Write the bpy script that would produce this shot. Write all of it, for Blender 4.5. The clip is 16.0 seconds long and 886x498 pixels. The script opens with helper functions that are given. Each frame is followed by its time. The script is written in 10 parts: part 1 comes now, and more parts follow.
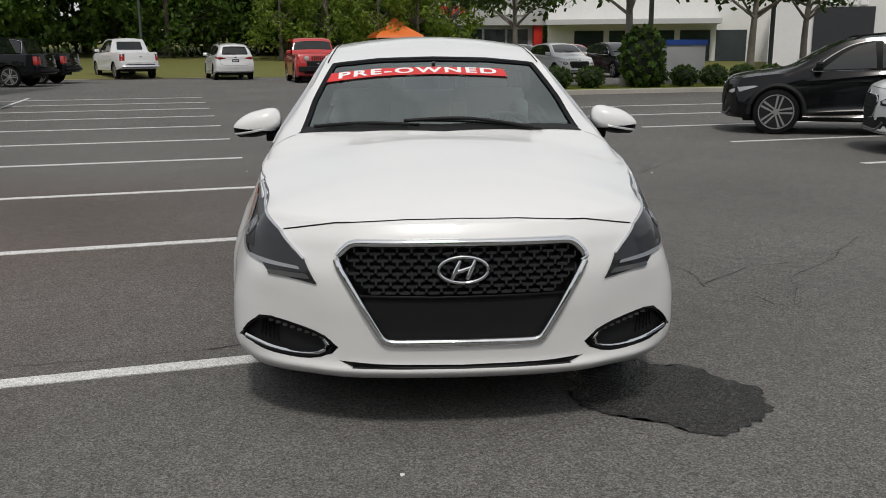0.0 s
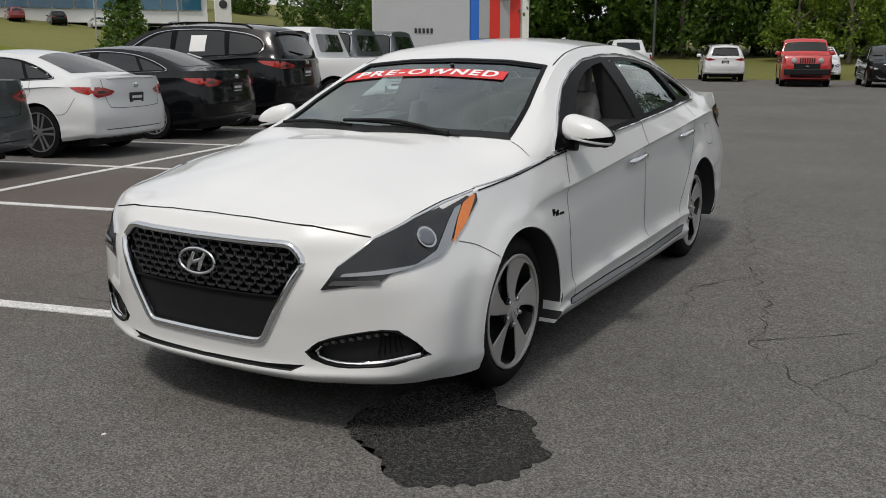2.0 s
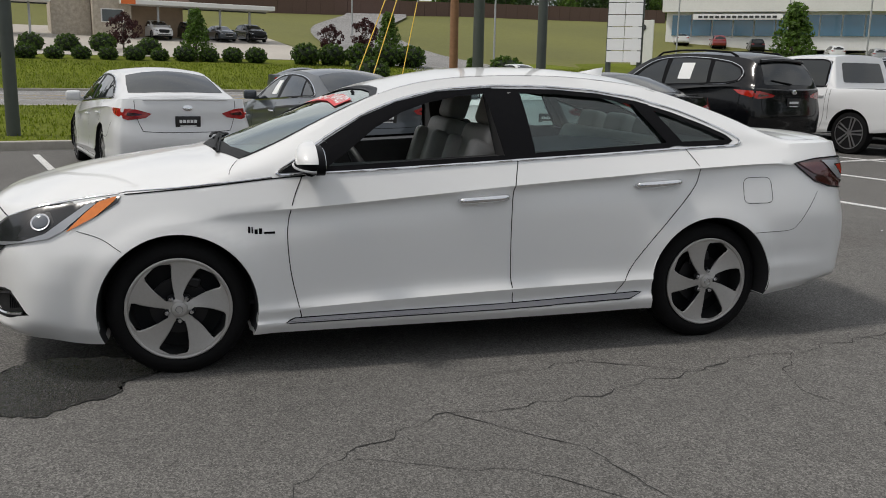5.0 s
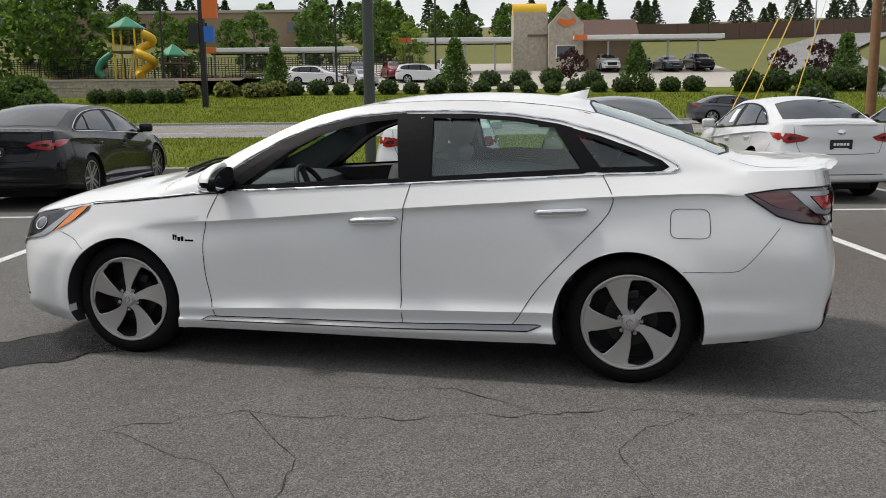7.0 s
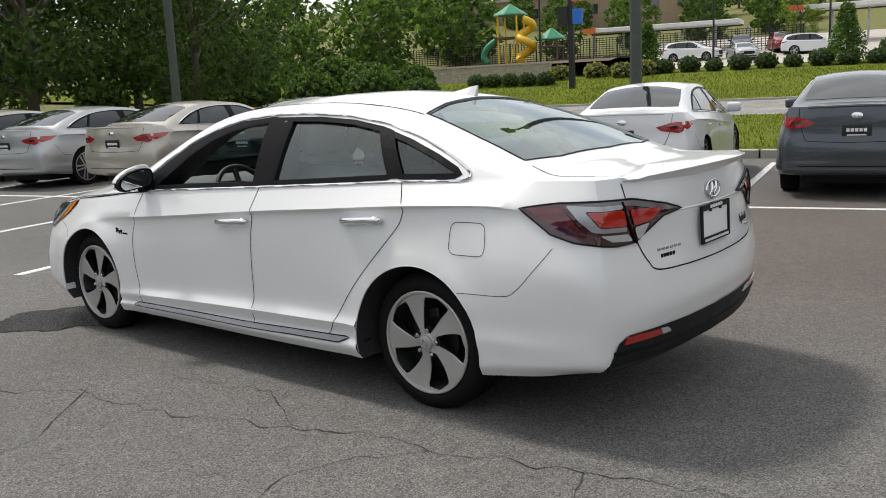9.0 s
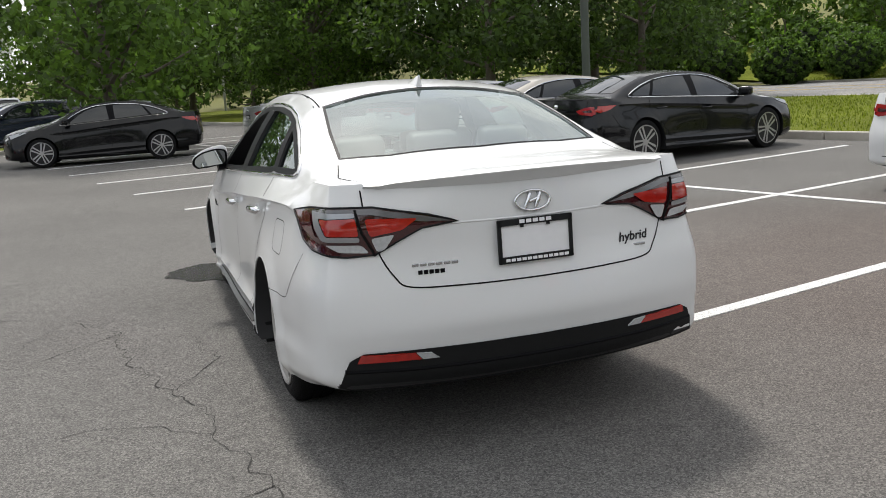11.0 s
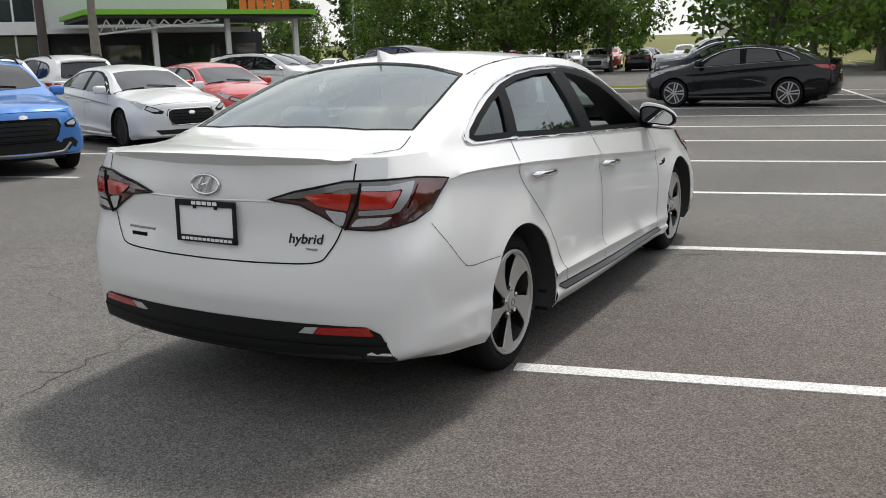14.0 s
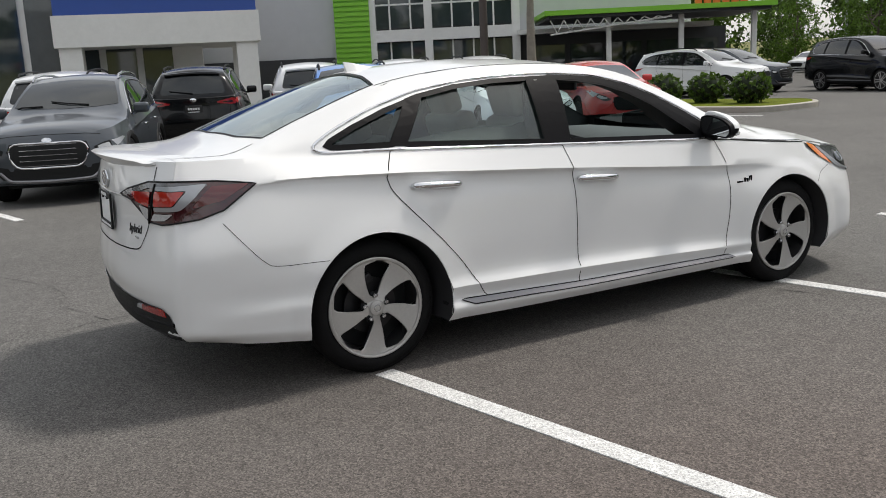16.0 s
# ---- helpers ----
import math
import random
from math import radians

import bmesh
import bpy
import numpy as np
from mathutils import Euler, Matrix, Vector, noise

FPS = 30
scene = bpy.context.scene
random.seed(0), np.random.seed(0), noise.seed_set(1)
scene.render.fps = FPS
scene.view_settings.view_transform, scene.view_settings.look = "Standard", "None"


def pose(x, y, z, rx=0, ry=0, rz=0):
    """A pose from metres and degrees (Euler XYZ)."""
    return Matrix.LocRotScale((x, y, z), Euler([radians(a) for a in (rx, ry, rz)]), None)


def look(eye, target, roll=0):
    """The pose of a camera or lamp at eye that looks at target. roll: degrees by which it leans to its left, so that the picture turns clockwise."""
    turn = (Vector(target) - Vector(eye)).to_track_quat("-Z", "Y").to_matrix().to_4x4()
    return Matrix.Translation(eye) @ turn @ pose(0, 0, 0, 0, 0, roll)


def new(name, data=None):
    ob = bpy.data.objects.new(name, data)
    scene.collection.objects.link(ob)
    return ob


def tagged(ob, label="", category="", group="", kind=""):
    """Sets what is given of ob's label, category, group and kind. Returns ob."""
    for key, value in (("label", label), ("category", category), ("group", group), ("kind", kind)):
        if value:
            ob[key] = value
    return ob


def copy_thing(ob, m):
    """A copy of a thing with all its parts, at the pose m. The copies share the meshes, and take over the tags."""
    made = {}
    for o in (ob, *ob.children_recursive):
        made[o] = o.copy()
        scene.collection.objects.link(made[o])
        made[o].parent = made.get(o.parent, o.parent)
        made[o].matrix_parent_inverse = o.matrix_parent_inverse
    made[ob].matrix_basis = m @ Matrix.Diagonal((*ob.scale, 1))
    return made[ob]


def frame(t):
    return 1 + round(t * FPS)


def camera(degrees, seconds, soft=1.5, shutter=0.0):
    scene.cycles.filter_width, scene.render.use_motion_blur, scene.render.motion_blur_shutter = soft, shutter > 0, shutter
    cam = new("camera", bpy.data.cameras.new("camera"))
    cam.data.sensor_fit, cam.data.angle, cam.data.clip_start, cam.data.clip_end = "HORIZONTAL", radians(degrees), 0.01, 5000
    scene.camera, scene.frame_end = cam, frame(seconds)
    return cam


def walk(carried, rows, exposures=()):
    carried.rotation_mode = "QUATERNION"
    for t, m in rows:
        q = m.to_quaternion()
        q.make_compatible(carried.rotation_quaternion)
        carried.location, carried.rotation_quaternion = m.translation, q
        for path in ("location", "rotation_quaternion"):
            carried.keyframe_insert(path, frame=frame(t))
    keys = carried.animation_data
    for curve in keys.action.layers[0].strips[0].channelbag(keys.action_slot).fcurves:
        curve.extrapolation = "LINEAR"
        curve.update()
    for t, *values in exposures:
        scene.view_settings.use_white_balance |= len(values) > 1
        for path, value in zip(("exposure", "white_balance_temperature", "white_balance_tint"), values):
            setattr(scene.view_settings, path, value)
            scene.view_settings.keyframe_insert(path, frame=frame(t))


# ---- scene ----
cam = camera(53.0, 16.0, soft=0.95)
PATH = [
    (0, (-0.26, -3.961, 1.391), (-0.139, -2.013, 0.951), -0.3),
    (0.5, (0.419, -3.942, 1.418), (0.276, -1.997, 0.976), 0.4),
    (1, (1.102, -3.771, 1.388), (0.659, -1.873, 0.94), 0.0),
    (1.5, (1.785, -3.606, 1.405), (1.1, -1.782, 0.955), 0.4),
    (2, (2.393, -3.244, 1.387), (1.413, -1.556, 0.952), -0.0),
    (2.5, (3.008, -2.861, 1.411), (1.789, -1.334, 0.989), -0.4),
    (3, (3.531, -2.371, 1.4), (2.138, -0.992, 1.001), 0.1),
    (3.5, (4.054, -1.871, 1.415), (2.478, -0.702, 1.026), 0.4),
    (4, (4.494, -1.25, 1.38), (2.778, -0.295, 1.003), 0.2),
    (4.2, (4.626, -1.003, 1.407), (2.875, -0.116, 1.023), 0.4),
    (6.3, (5.356, 1.888, 1.449), (3.391, 1.794, 1.09), 0.5),
    (6.5, (5.343, 2.174, 1.437), (3.383, 1.986, 1.085), 0.1),
    (7, (5.255, 2.907, 1.435), (3.337, 2.447, 1.1), -0.6),
    (7.5, (5.02, 3.569, 1.449), (3.15, 2.944, 1.108), -1.2),
    (8, (4.734, 4.288, 1.455), (2.973, 3.407, 1.102), -2.4),
    (8.5, (4.325, 4.81, 1.456), (2.624, 3.819, 1.105), -1.8),
    (9, (3.843, 5.385, 1.472), (2.322, 4.137, 1.115), -2.7),
    (9.2, (3.649, 5.566, 1.458), (2.177, 4.262, 1.096), -2.7),
    (11.3, (1.045, 6.935, 1.426), (0.549, 5.035, 1.049), -3.1),
    (11.5, (0.788, 6.936, 1.416), (0.384, 5.015, 1.03), -2.7),
    (12, (0.088, 6.992, 1.423), (0.035, 5.033, 1.026), -2.2),
    (12.5, (-0.554, 7.003, 1.431), (-0.363, 5.056, 1.017), -1.8),
    (13, (-1.253, 6.886, 1.432), (-0.787, 4.988, 1.006), -1.2),
    (13.5, (-1.927, 6.731, 1.444), (-1.184, 4.924, 1.016), -1.6),
    (14, (-2.521, 6.404, 1.445), (-1.565, 4.7, 1.018), -1.7),
    (14.5, (-3.142, 6.06, 1.456), (-1.924, 4.533, 1.028), -2.2),
    (15, (-3.665, 5.582, 1.435), (-2.283, 4.198, 1.016), -2.3),
    (15.5, (-4.199, 5.092, 1.443), (-2.62, 3.937, 1.032), -3.0),
    (16, (-4.572, 4.491, 1.414), (-2.858, 3.541, 1.017), -2.8),
]
walk(cam, [(t, look(eye, target, roll)) for t, eye, target, roll in PATH],
     exposures=[(0, -0.24), (1.5, -0.20), (3.0, -0.14), (4.0, -0.12), (6.5, 0.05), (9, 0.42), (11.5, 0.57), (13, 0.46), (14.5, 0.37), (16, 0.27)])

# ---------------------------------------------------------------- light
world = bpy.data.worlds.new("world")
scene.world = world
world.use_nodes = True
SUN_EL, SUN_AZ = radians(59), radians(180)


def build_sky():
    nt = world.node_tree
    sky = nt.nodes.new("ShaderNodeTexSky")
    sky.sky_type = "NISHITA"
    sky.sun_disc = False
    sky.sun_elevation = SUN_EL
    sky.sun_rotation = SUN_AZ
    sky.dust_density = 3.0
    geo = nt.nodes.new("ShaderNodeTexCoord")
    mapping = nt.nodes.new("ShaderNodeMapping")
    mapping.inputs["Scale"].default_value = (1.0, 1.0, 2.2)
    clouds = nt.nodes.new("ShaderNodeTexNoise")
    clouds.inputs["Scale"].default_value = 2.6
    clouds.inputs["Detail"].default_value = 7.0
    clouds.inputs["Roughness"].default_value = 0.55
    ramp = nt.nodes.new("ShaderNodeValToRGB")
    ramp.color_ramp.elements[0].position = 0.40
    ramp.color_ramp.elements[0].color = (0.55, 0.55, 0.55, 1)
    ramp.color_ramp.elements[1].position = 0.62
    ramp.color_ramp.elements[1].color = (1, 1, 1, 1)
    cloud_col = nt.nodes.new("ShaderNodeMix")
    cloud_col.data_type = "RGBA"
    cloud_col.inputs["A"].default_value = (3.6, 3.8, 4.2, 1)
    cloud_col.inputs["B"].default_value = (9.5, 9.4, 9.0, 1)
    noise2 = nt.nodes.new("ShaderNodeTexNoise")
    noise2.inputs["Scale"].default_value = 4.5
    noise2.inputs["Detail"].default_value = 5.0
    mix = nt.nodes.new("ShaderNodeMix")
    mix.data_type = "RGBA"
    bg = nt.nodes["Background"]
    nt.links.new(geo.outputs["Generated"], mapping.inputs["Vector"])
    nt.links.new(mapping.outputs["Vector"], clouds.inputs["Vector"])
    nt.links.new(mapping.outputs["Vector"], noise2.inputs["Vector"])
    nt.links.new(clouds.outputs["Fac"], ramp.inputs["Fac"])
    nt.links.new(noise2.outputs["Fac"], cloud_col.inputs["Factor"])
    nt.links.new(ramp.outputs["Color"], mix.inputs["Factor"])
    nt.links.new(sky.outputs["Color"], mix.inputs["A"])
    nt.links.new(cloud_col.outputs["Result"], mix.inputs["B"])
    nt.links.new(mix.outputs["Result"], bg.inputs["Color"])
    bg.inputs["Strength"].default_value = 0.124


build_sky()
sun = new("sun", bpy.data.lights.new("sun", "SUN"))
sun.data.energy = 2.25
sun.data.angle = radians(8.0)
sun.data.color = (1.0, 0.95, 0.88)
SUN_DIR = Vector((-0.02, -0.60, 1.0))
sun.matrix_world = look(SUN_DIR * 50, (0, 0, 0))

# ---------------------------------------------------------------- materials


def mat(name, color, rough=0.5, metal=0.0, var=0.0, vscale=8.0, bump=0.0, bscale=60.0, coat=0.0, random_tint=0.0, spec=None, detail=4.0, stain=0.0, stscale=0.6):
    """Principled surface with colour variation at two scales and a fine relief."""
    m = bpy.data.materials.new(name)
    m.use_nodes = True
    nt = m.node_tree
    p = nt.nodes["Principled BSDF"]
    p.inputs["Base Color"].default_value = (*color, 1)
    p.inputs["Roughness"].default_value = rough
    p.inputs["Metallic"].default_value = metal
    p.inputs["Coat Weight"].default_value = coat
    p.inputs["Coat Roughness"].default_value = 0.03
    if spec is not None:
        p.inputs["Specular IOR Level"].default_value = spec
    co = nt.nodes.new("ShaderNodeTexCoord")
    out = None
    if var or random_tint or stain:
        rgb = nt.nodes.new("ShaderNodeRGB")
        rgb.outputs[0].default_value = (*color, 1)
        out = rgb.outputs[0]

        def scaled(src, fac_socket, lo, hi):
            mr = nt.nodes.new("ShaderNodeMapRange")
            mr.inputs["To Min"].default_value = lo
            mr.inputs["To Max"].default_value = hi
            nt.links.new(fac_socket, mr.inputs["Value"])
            vm = nt.nodes.new("ShaderNodeVectorMath")
            vm.operation = "SCALE"
            nt.links.new(src, vm.inputs[0])
            nt.links.new(mr.outputs[0], vm.inputs["Scale"])
            return vm.outputs[0]

        if var:
            n = nt.nodes.new("ShaderNodeTexNoise")
            n.inputs["Scale"].default_value = vscale
            n.inputs["Detail"].default_value = detail
            n.inputs["Roughness"].default_value = 0.65
            nt.links.new(co.outputs["Object"], n.inputs["Vector"])
            out = scaled(out, n.outputs["Fac"], 1 - 2 * var, 1 + 2 * var)
        if stain:
            n = nt.nodes.new("ShaderNodeTexNoise")
            n.inputs["Scale"].default_value = stscale
            n.inputs["Detail"].default_value = 3.0
            nt.links.new(co.outputs["Object"], n.inputs["Vector"])
            out = scaled(out, n.outputs["Fac"], 1 - 2 * stain, 1 + 2 * stain)
        if random_tint:
            oi = nt.nodes.new("ShaderNodeObjectInfo")
            out = scaled(out, oi.outputs["Random"], 1 - random_tint, 1 + random_tint)
        nt.links.new(out, p.inputs["Base Color"])
    if bump:
        n = nt.nodes.new("ShaderNodeTexNoise")
        n.inputs["Scale"].default_value = bscale
        n.inputs["Detail"].default_value = 5.0
        nt.links.new(co.outputs["Object"], n.inputs["Vector"])
        b = nt.nodes.new("ShaderNodeBump")
        b.inputs["Strength"].default_value = bump
        b.inputs["Distance"].default_value = 0.02
        nt.links.new(n.outputs["Fac"], b.inputs["Height"])
        nt.links.new(b.outputs["Normal"], p.inputs["Normal"])
    return m


def glass_mat(name, tint, dark, base=0.08):
    """Thin pane: a mirror that grows at flat angles over a tinted clear film."""
    m = bpy.data.materials.new(name)
    m.use_nodes = True
    nt = m.node_tree
    nt.nodes.remove(nt.nodes["Principled BSDF"])
    out = nt.nodes["Material Output"]
    clear = nt.nodes.new("ShaderNodeBsdfTransparent")
    clear.inputs["Color"].default_value = (*[c * dark for c in tint], 1)
    gloss = nt.nodes.new("ShaderNodeBsdfGlossy")
    gloss.inputs["Roughness"].default_value = 0.01
    gloss.inputs["Color"].default_value = (0.93, 1.0, 0.99, 1)
    lw = nt.nodes.new("ShaderNodeLayerWeight")
    lw.inputs["Blend"].default_value = 0.5
    pw = nt.nodes.new("ShaderNodeMath")
    pw.operation = "POWER"
    pw.inputs[1].default_value = 4.0
    ma = nt.nodes.new("ShaderNodeMath")
    ma.operation = "MULTIPLY_ADD"
    ma.inputs[1].default_value = 1 - base
    ma.inputs[2].default_value = base
    mix = nt.nodes.new("ShaderNodeMixShader")
    nt.links.new(lw.outputs["Facing"], pw.inputs[0])
    nt.links.new(pw.outputs[0], ma.inputs[0])
    nt.links.new(ma.outputs[0], mix.inputs[0])
    nt.links.new(clear.outputs[0], mix.inputs[1])
    nt.links.new(gloss.outputs[0], mix.inputs[2])
    nt.links.new(mix.outputs[0], out.inputs["Surface"])
    return m


WHITE_PAINT = mat("pearl_white_paint", (0.72, 0.725, 0.725), 0.32, coat=0.8, var=0.01, vscale=400)
BLACK_TRIM = mat("satin_black_trim", (0.006, 0.006, 0.007), 0.40, var=0.1, vscale=30, spec=0.06)
MATT_BLACK = mat("matt_black_plastic", (0.009, 0.0095, 0.010), 0.6, var=0.1, vscale=40, bump=0.1, bscale=500, spec=0.25)
GAP = mat("black_gap_rubber", (0.008, 0.008, 0.008), 0.9, spec=0.1)
CHROME = mat("chrome", (0.75, 0.76, 0.78), 0.08, 1.0)
MIRROR = mat("mirror_glass", (0.55, 0.58, 0.58), 0.02, 1.0)
SATIN_CHROME = mat("satin_chrome", (0.55, 0.56, 0.58), 0.25, 1.0, var=0.03, vscale=60)
TYRE = mat("tyre_rubber", (0.007, 0.007, 0.0075), 0.75, var=0.15, vscale=25, bump=0.2, bscale=200, spec=0.15)
RIM_DARK = mat("dark_grey_wheel_paint", (0.022, 0.022, 0.024), 0.4, 0.5)
RIM_FACE = mat("machined_grey_wheel_face", (0.42, 0.41, 0.395), 0.34, 0.35, var=0.05, vscale=80)
RIM_BARREL = mat("grey_wheel_barrel", (0.06, 0.06, 0.062), 0.35, 0.7)
GLASS = glass_mat("green_tinted_window_glass", (0.80, 0.96, 0.92), 0.84, 0.08)
GLASS_SCREEN = glass_mat("green_tinted_screen_glass", (0.74, 0.96, 0.94), 0.84, 0.10)
GLASS_REAR = glass_mat("grey_tinted_rear_glass", (0.80, 0.93, 0.90), 0.72, 0.22)
GLASS_DARK = glass_mat("dark_tinted_window_glass", (0.62, 0.75, 0.74), 0.42, 0.06)
DASH = mat("grey_dashboard_plastic", (0.075, 0.078, 0.08), 0.6, var=0.08, vscale=20)
SEAT = mat("grey_leather", (0.30, 0.29, 0.275), 0.5, var=0.08, vscale=14, bump=0.15, bscale=120)
CABIN = mat("charcoal_cabin_plastic", (0.022, 0.022, 0.024), 0.6, var=0.1, vscale=20)
LINING = mat("light_grey_headliner", (0.35, 0.35, 0.34), 0.9, var=0.05, vscale=40)
RED_LENS = mat("red_lamp_lens", (0.36, 0.016, 0.010), 0.10, coat=1.0, var=0.25, vscale=28)
DARK_RED_LENS = mat("dark_smoked_red_lens", (0.05, 0.008, 0.010), 0.1, coat=1.0, var=0.1, vscale=30)
CLEAR_LENS = mat("frosted_clear_lens", (0.42, 0.43, 0.44), 0.15, coat=1.0, var=0.15, vscale=90)
AMBER = mat("amber_lens", (0.75, 0.20, 0.02), 0.18, coat=1.0, var=0.1, vscale=60)
LAMP_BLACK = mat("lamp_housing_black", (0.010, 0.011, 0.012), 0.45, spec=0.15)
PROJECTOR = mat("projector_glass", (0.10, 0.11, 0.13), 0.03, coat=1.0)
LAMP_INNER = mat("dark_lamp_under_clear_cover", (0.014, 0.015, 0.017), 0.25, coat=0.35)
STRIP_GREY = mat("grey_brushed_strip", (0.20, 0.20, 0.21), 0.3, 0.8, var=0.05, vscale=40)
TAIL_GREY = mat("smoked_grey_lamp_trim", (0.12, 0.12, 0.125), 0.25, 0.4, coat=0.8)
LAMP_GREY = mat("lamp_housing_grey", (0.36, 0.37, 0.39), 0.3, 0.6)
SMOKE_RED = mat("smoked_side_red_lens", (0.085, 0.008, 0.010), 0.12, coat=1.0, var=0.12, vscale=35)
BANNER_RED = mat("red_banner_film", (0.62, 0.02, 0.02), 0.45, var=0.06, vscale=12)
BANNER_WHITE = mat("white_banner_letters", (0.82, 0.82, 0.82), 0.45)
PLATE_WHITE = mat("white_plate", (0.78, 0.78, 0.79), 0.4, var=0.02, vscale=30)

# ---------------------------------------------------------------- mesh helpers


def part(name, bm, material, parent=None, label="", smooth=None):
    """Link a bmesh as one mesh object under parent."""
    me = bpy.data.meshes.new(name)
    bm.to_mesh(me)
    bm.free()
    for m in (material if isinstance(material, (list, tuple)) else [material]):
        me.materials.append(m)
    if smooth is not None:
        for f in me.polygons:
            f.use_smooth = True
        me.set_sharp_from_angle(angle=radians(smooth))
    ob = new(name, me)
    if parent is not None:
        ob.parent = parent
    if label:
        ob["label"] = label
    return ob


def thing(name, label, category, m=None, group="", kind=""):
    ob = new(name)
    ob.empty_display_size = 0.1
    if m is not None:
        ob.matrix_basis = m
    return tagged(ob, label, category, group, kind)


def cube(bm, cx, cy, cz, sx, sy, sz, rot=None, bevel=0.0):
    m = Matrix.Translation((cx, cy, cz))
    if rot is not None:
        m = m @ rot
    made = bmesh.ops.create_cube(bm, size=1, matrix=m @ Matrix.Diagonal((sx, sy, sz, 1)))["verts"]
    if bevel:
        edges = {e for v in made for e in v.link_edges}
        bmesh.ops.bevel(bm, geom=list(edges), offset=bevel, segments=2, profile=0.5, affect="EDGES")
    return made


def boxed(cx, cy, cz, sx, sy, sz, rot=None, bevel=0.0):
    bm = bmesh.new()
    cube(bm, cx, cy, cz, sx, sy, sz, rot, bevel)
    return bm


def lathe(bm, profile, n, m=Matrix(), closed=False):
    """Turn (radius, height) pairs about local z."""
    rings = []
    for r, h in profile:
        rings.append([bm.verts.new(m @ Vector((r * math.cos(2 * math.pi * i / n), r * math.sin(2 * math.pi * i / n), h))) for i in range(n)])
    pairs = list(zip(rings, rings[1:])) + ([(rings[-1], rings[0])] if closed else [])
    for a, b in pairs:
        for i in range(n):
            j = (i + 1) % n
            bm.faces.new((a[i], a[j], b[j], b[i]))
    if not closed:
        for ring, flip in ((rings[0], True), (rings[-1], False)):
            bm.faces.new(ring[::-1] if flip else ring)
    return rings


def tube(bm, pts, r, n=8, closed=False):
    """A round bar along points; r a number or one radius a point."""
    pts = [Vector(p) for p in pts]
    rings = []
    up = Vector((0.13, 0.21, 0.97)).normalized()
    count = len(pts)
    for i, p in enumerate(pts):
        a = pts[(i - 1) % count] if (closed or i) else p
        b = pts[(i + 1) % count] if (closed or i < count - 1) else p
        d = (b - a).normalized()
        s = d.cross(up)
        s = s.normalized() if s.length > 1e-4 else d.orthogonal().normalized()
        t = d.cross(s)
        rr = r[i] if isinstance(r, (list, tuple)) else r
        rings.append([bm.verts.new(p + rr * (math.cos(2 * math.pi * k / n) * s + math.sin(2 * math.pi * k / n) * t)) for k in range(n)])
    for i in range(count if closed else count - 1):
        a, b = rings[i], rings[(i + 1) % count]
        for k in range(n):
            bm.faces.new((a[k], a[(k + 1) % n], b[(k + 1) % n], b[k]))
    if not closed:
        bm.faces.new(rings[0][::-1])
        bm.faces.new(rings[-1])


def prism(bm, outline, depth, m=Matrix()):
    """Extrude an outline in local xy by depth along local z."""
    a = [bm.verts.new(m @ Vector((x, y, 0))) for x, y in outline]
    b = [bm.verts.new(m @ Vector((x, y, depth))) for x, y in outline]
    n = len(a)
    bm.faces.new(a[::-1])
    bm.faces.new(b)
    for i in range(n):
        bm.faces.new((a[i], a[(i + 1) % n], b[(i + 1) % n], b[i]))


def catmull(p, t):
    """Smooth curve through points p at t in 0..len-1."""
    i = min(max(int(math.floor(t)), 0), len(p) - 2)
    f = t - i
    p1, p2 = p[i], p[i + 1]
    p0 = p[i - 1] if i else 2 * p1 - p2
    p3 = p[i + 2] if i + 2 < len(p) else 2 * p2 - p1
    return 0.5 * ((2 * p1) + (p2 - p0) * f + (2 * p0 - 5 * p1 + 4 * p2 - p3) * f * f + (3 * p1 - p0 - 3 * p2 + p3) * f ** 3)


def smooth_path(pts, n):
    v = [Vector(p) for p in pts]
    return [catmull(v, (len(v) - 1) * i / (n - 1)) for i in range(n)]


def lerp_table(table, y):
    """Piecewise cubic-smooth value of a (y, value) table."""
    if y <= table[0][0]:
        return table[0][1]
    if y >= table[-1][0]:
        return table[-1][1]
    for i in range(len(table) - 1):
        a, b = table[i], table[i + 1]
        if a[0] <= y <= b[0]:
            f = (y - a[0]) / (b[0] - a[0])
            m0 = (b[1] - a[1]) if i == 0 else (b[1] - table[i - 1][1]) * (b[0] - a[0]) / (b[0] - table[i - 1][0])
            m1 = (b[1] - a[1]) if i + 2 >= len(table) else (table[i + 2][1] - a[1]) * (b[0] - a[0]) / (table[i + 2][0] - a[0])
            f2, f3 = f * f, f ** 3
            return (2 * f3 - 3 * f2 + 1) * a[1] + (f3 - 2 * f2 + f) * m0 + (-2 * f3 + 3 * f2) * b[1] + (f3 - f2) * m1
    return table[-1][1]


def grid_faces(bm, rows, flip=False):
    """Quads between equally long rows of vertices; coinciding corners give triangles."""
    for a, b in zip(rows, rows[1:]):
        for i in range(len(a) - 1):
            q = [a[i], a[i + 1], b[i + 1], b[i]]
            q = [v for k, v in enumerate(q) if v not in q[:k]]
            if len(q) > 2:
                bm.faces.new(q[::-1] if flip else q)

# ---------------------------------------------------------------- the white sedan
from mathutils.bvhtree import BVHTree

HUB_Z, TYRE_R = 0.322, 0.326
FRONT_Y, REAR_Y = 0.0, 2.805

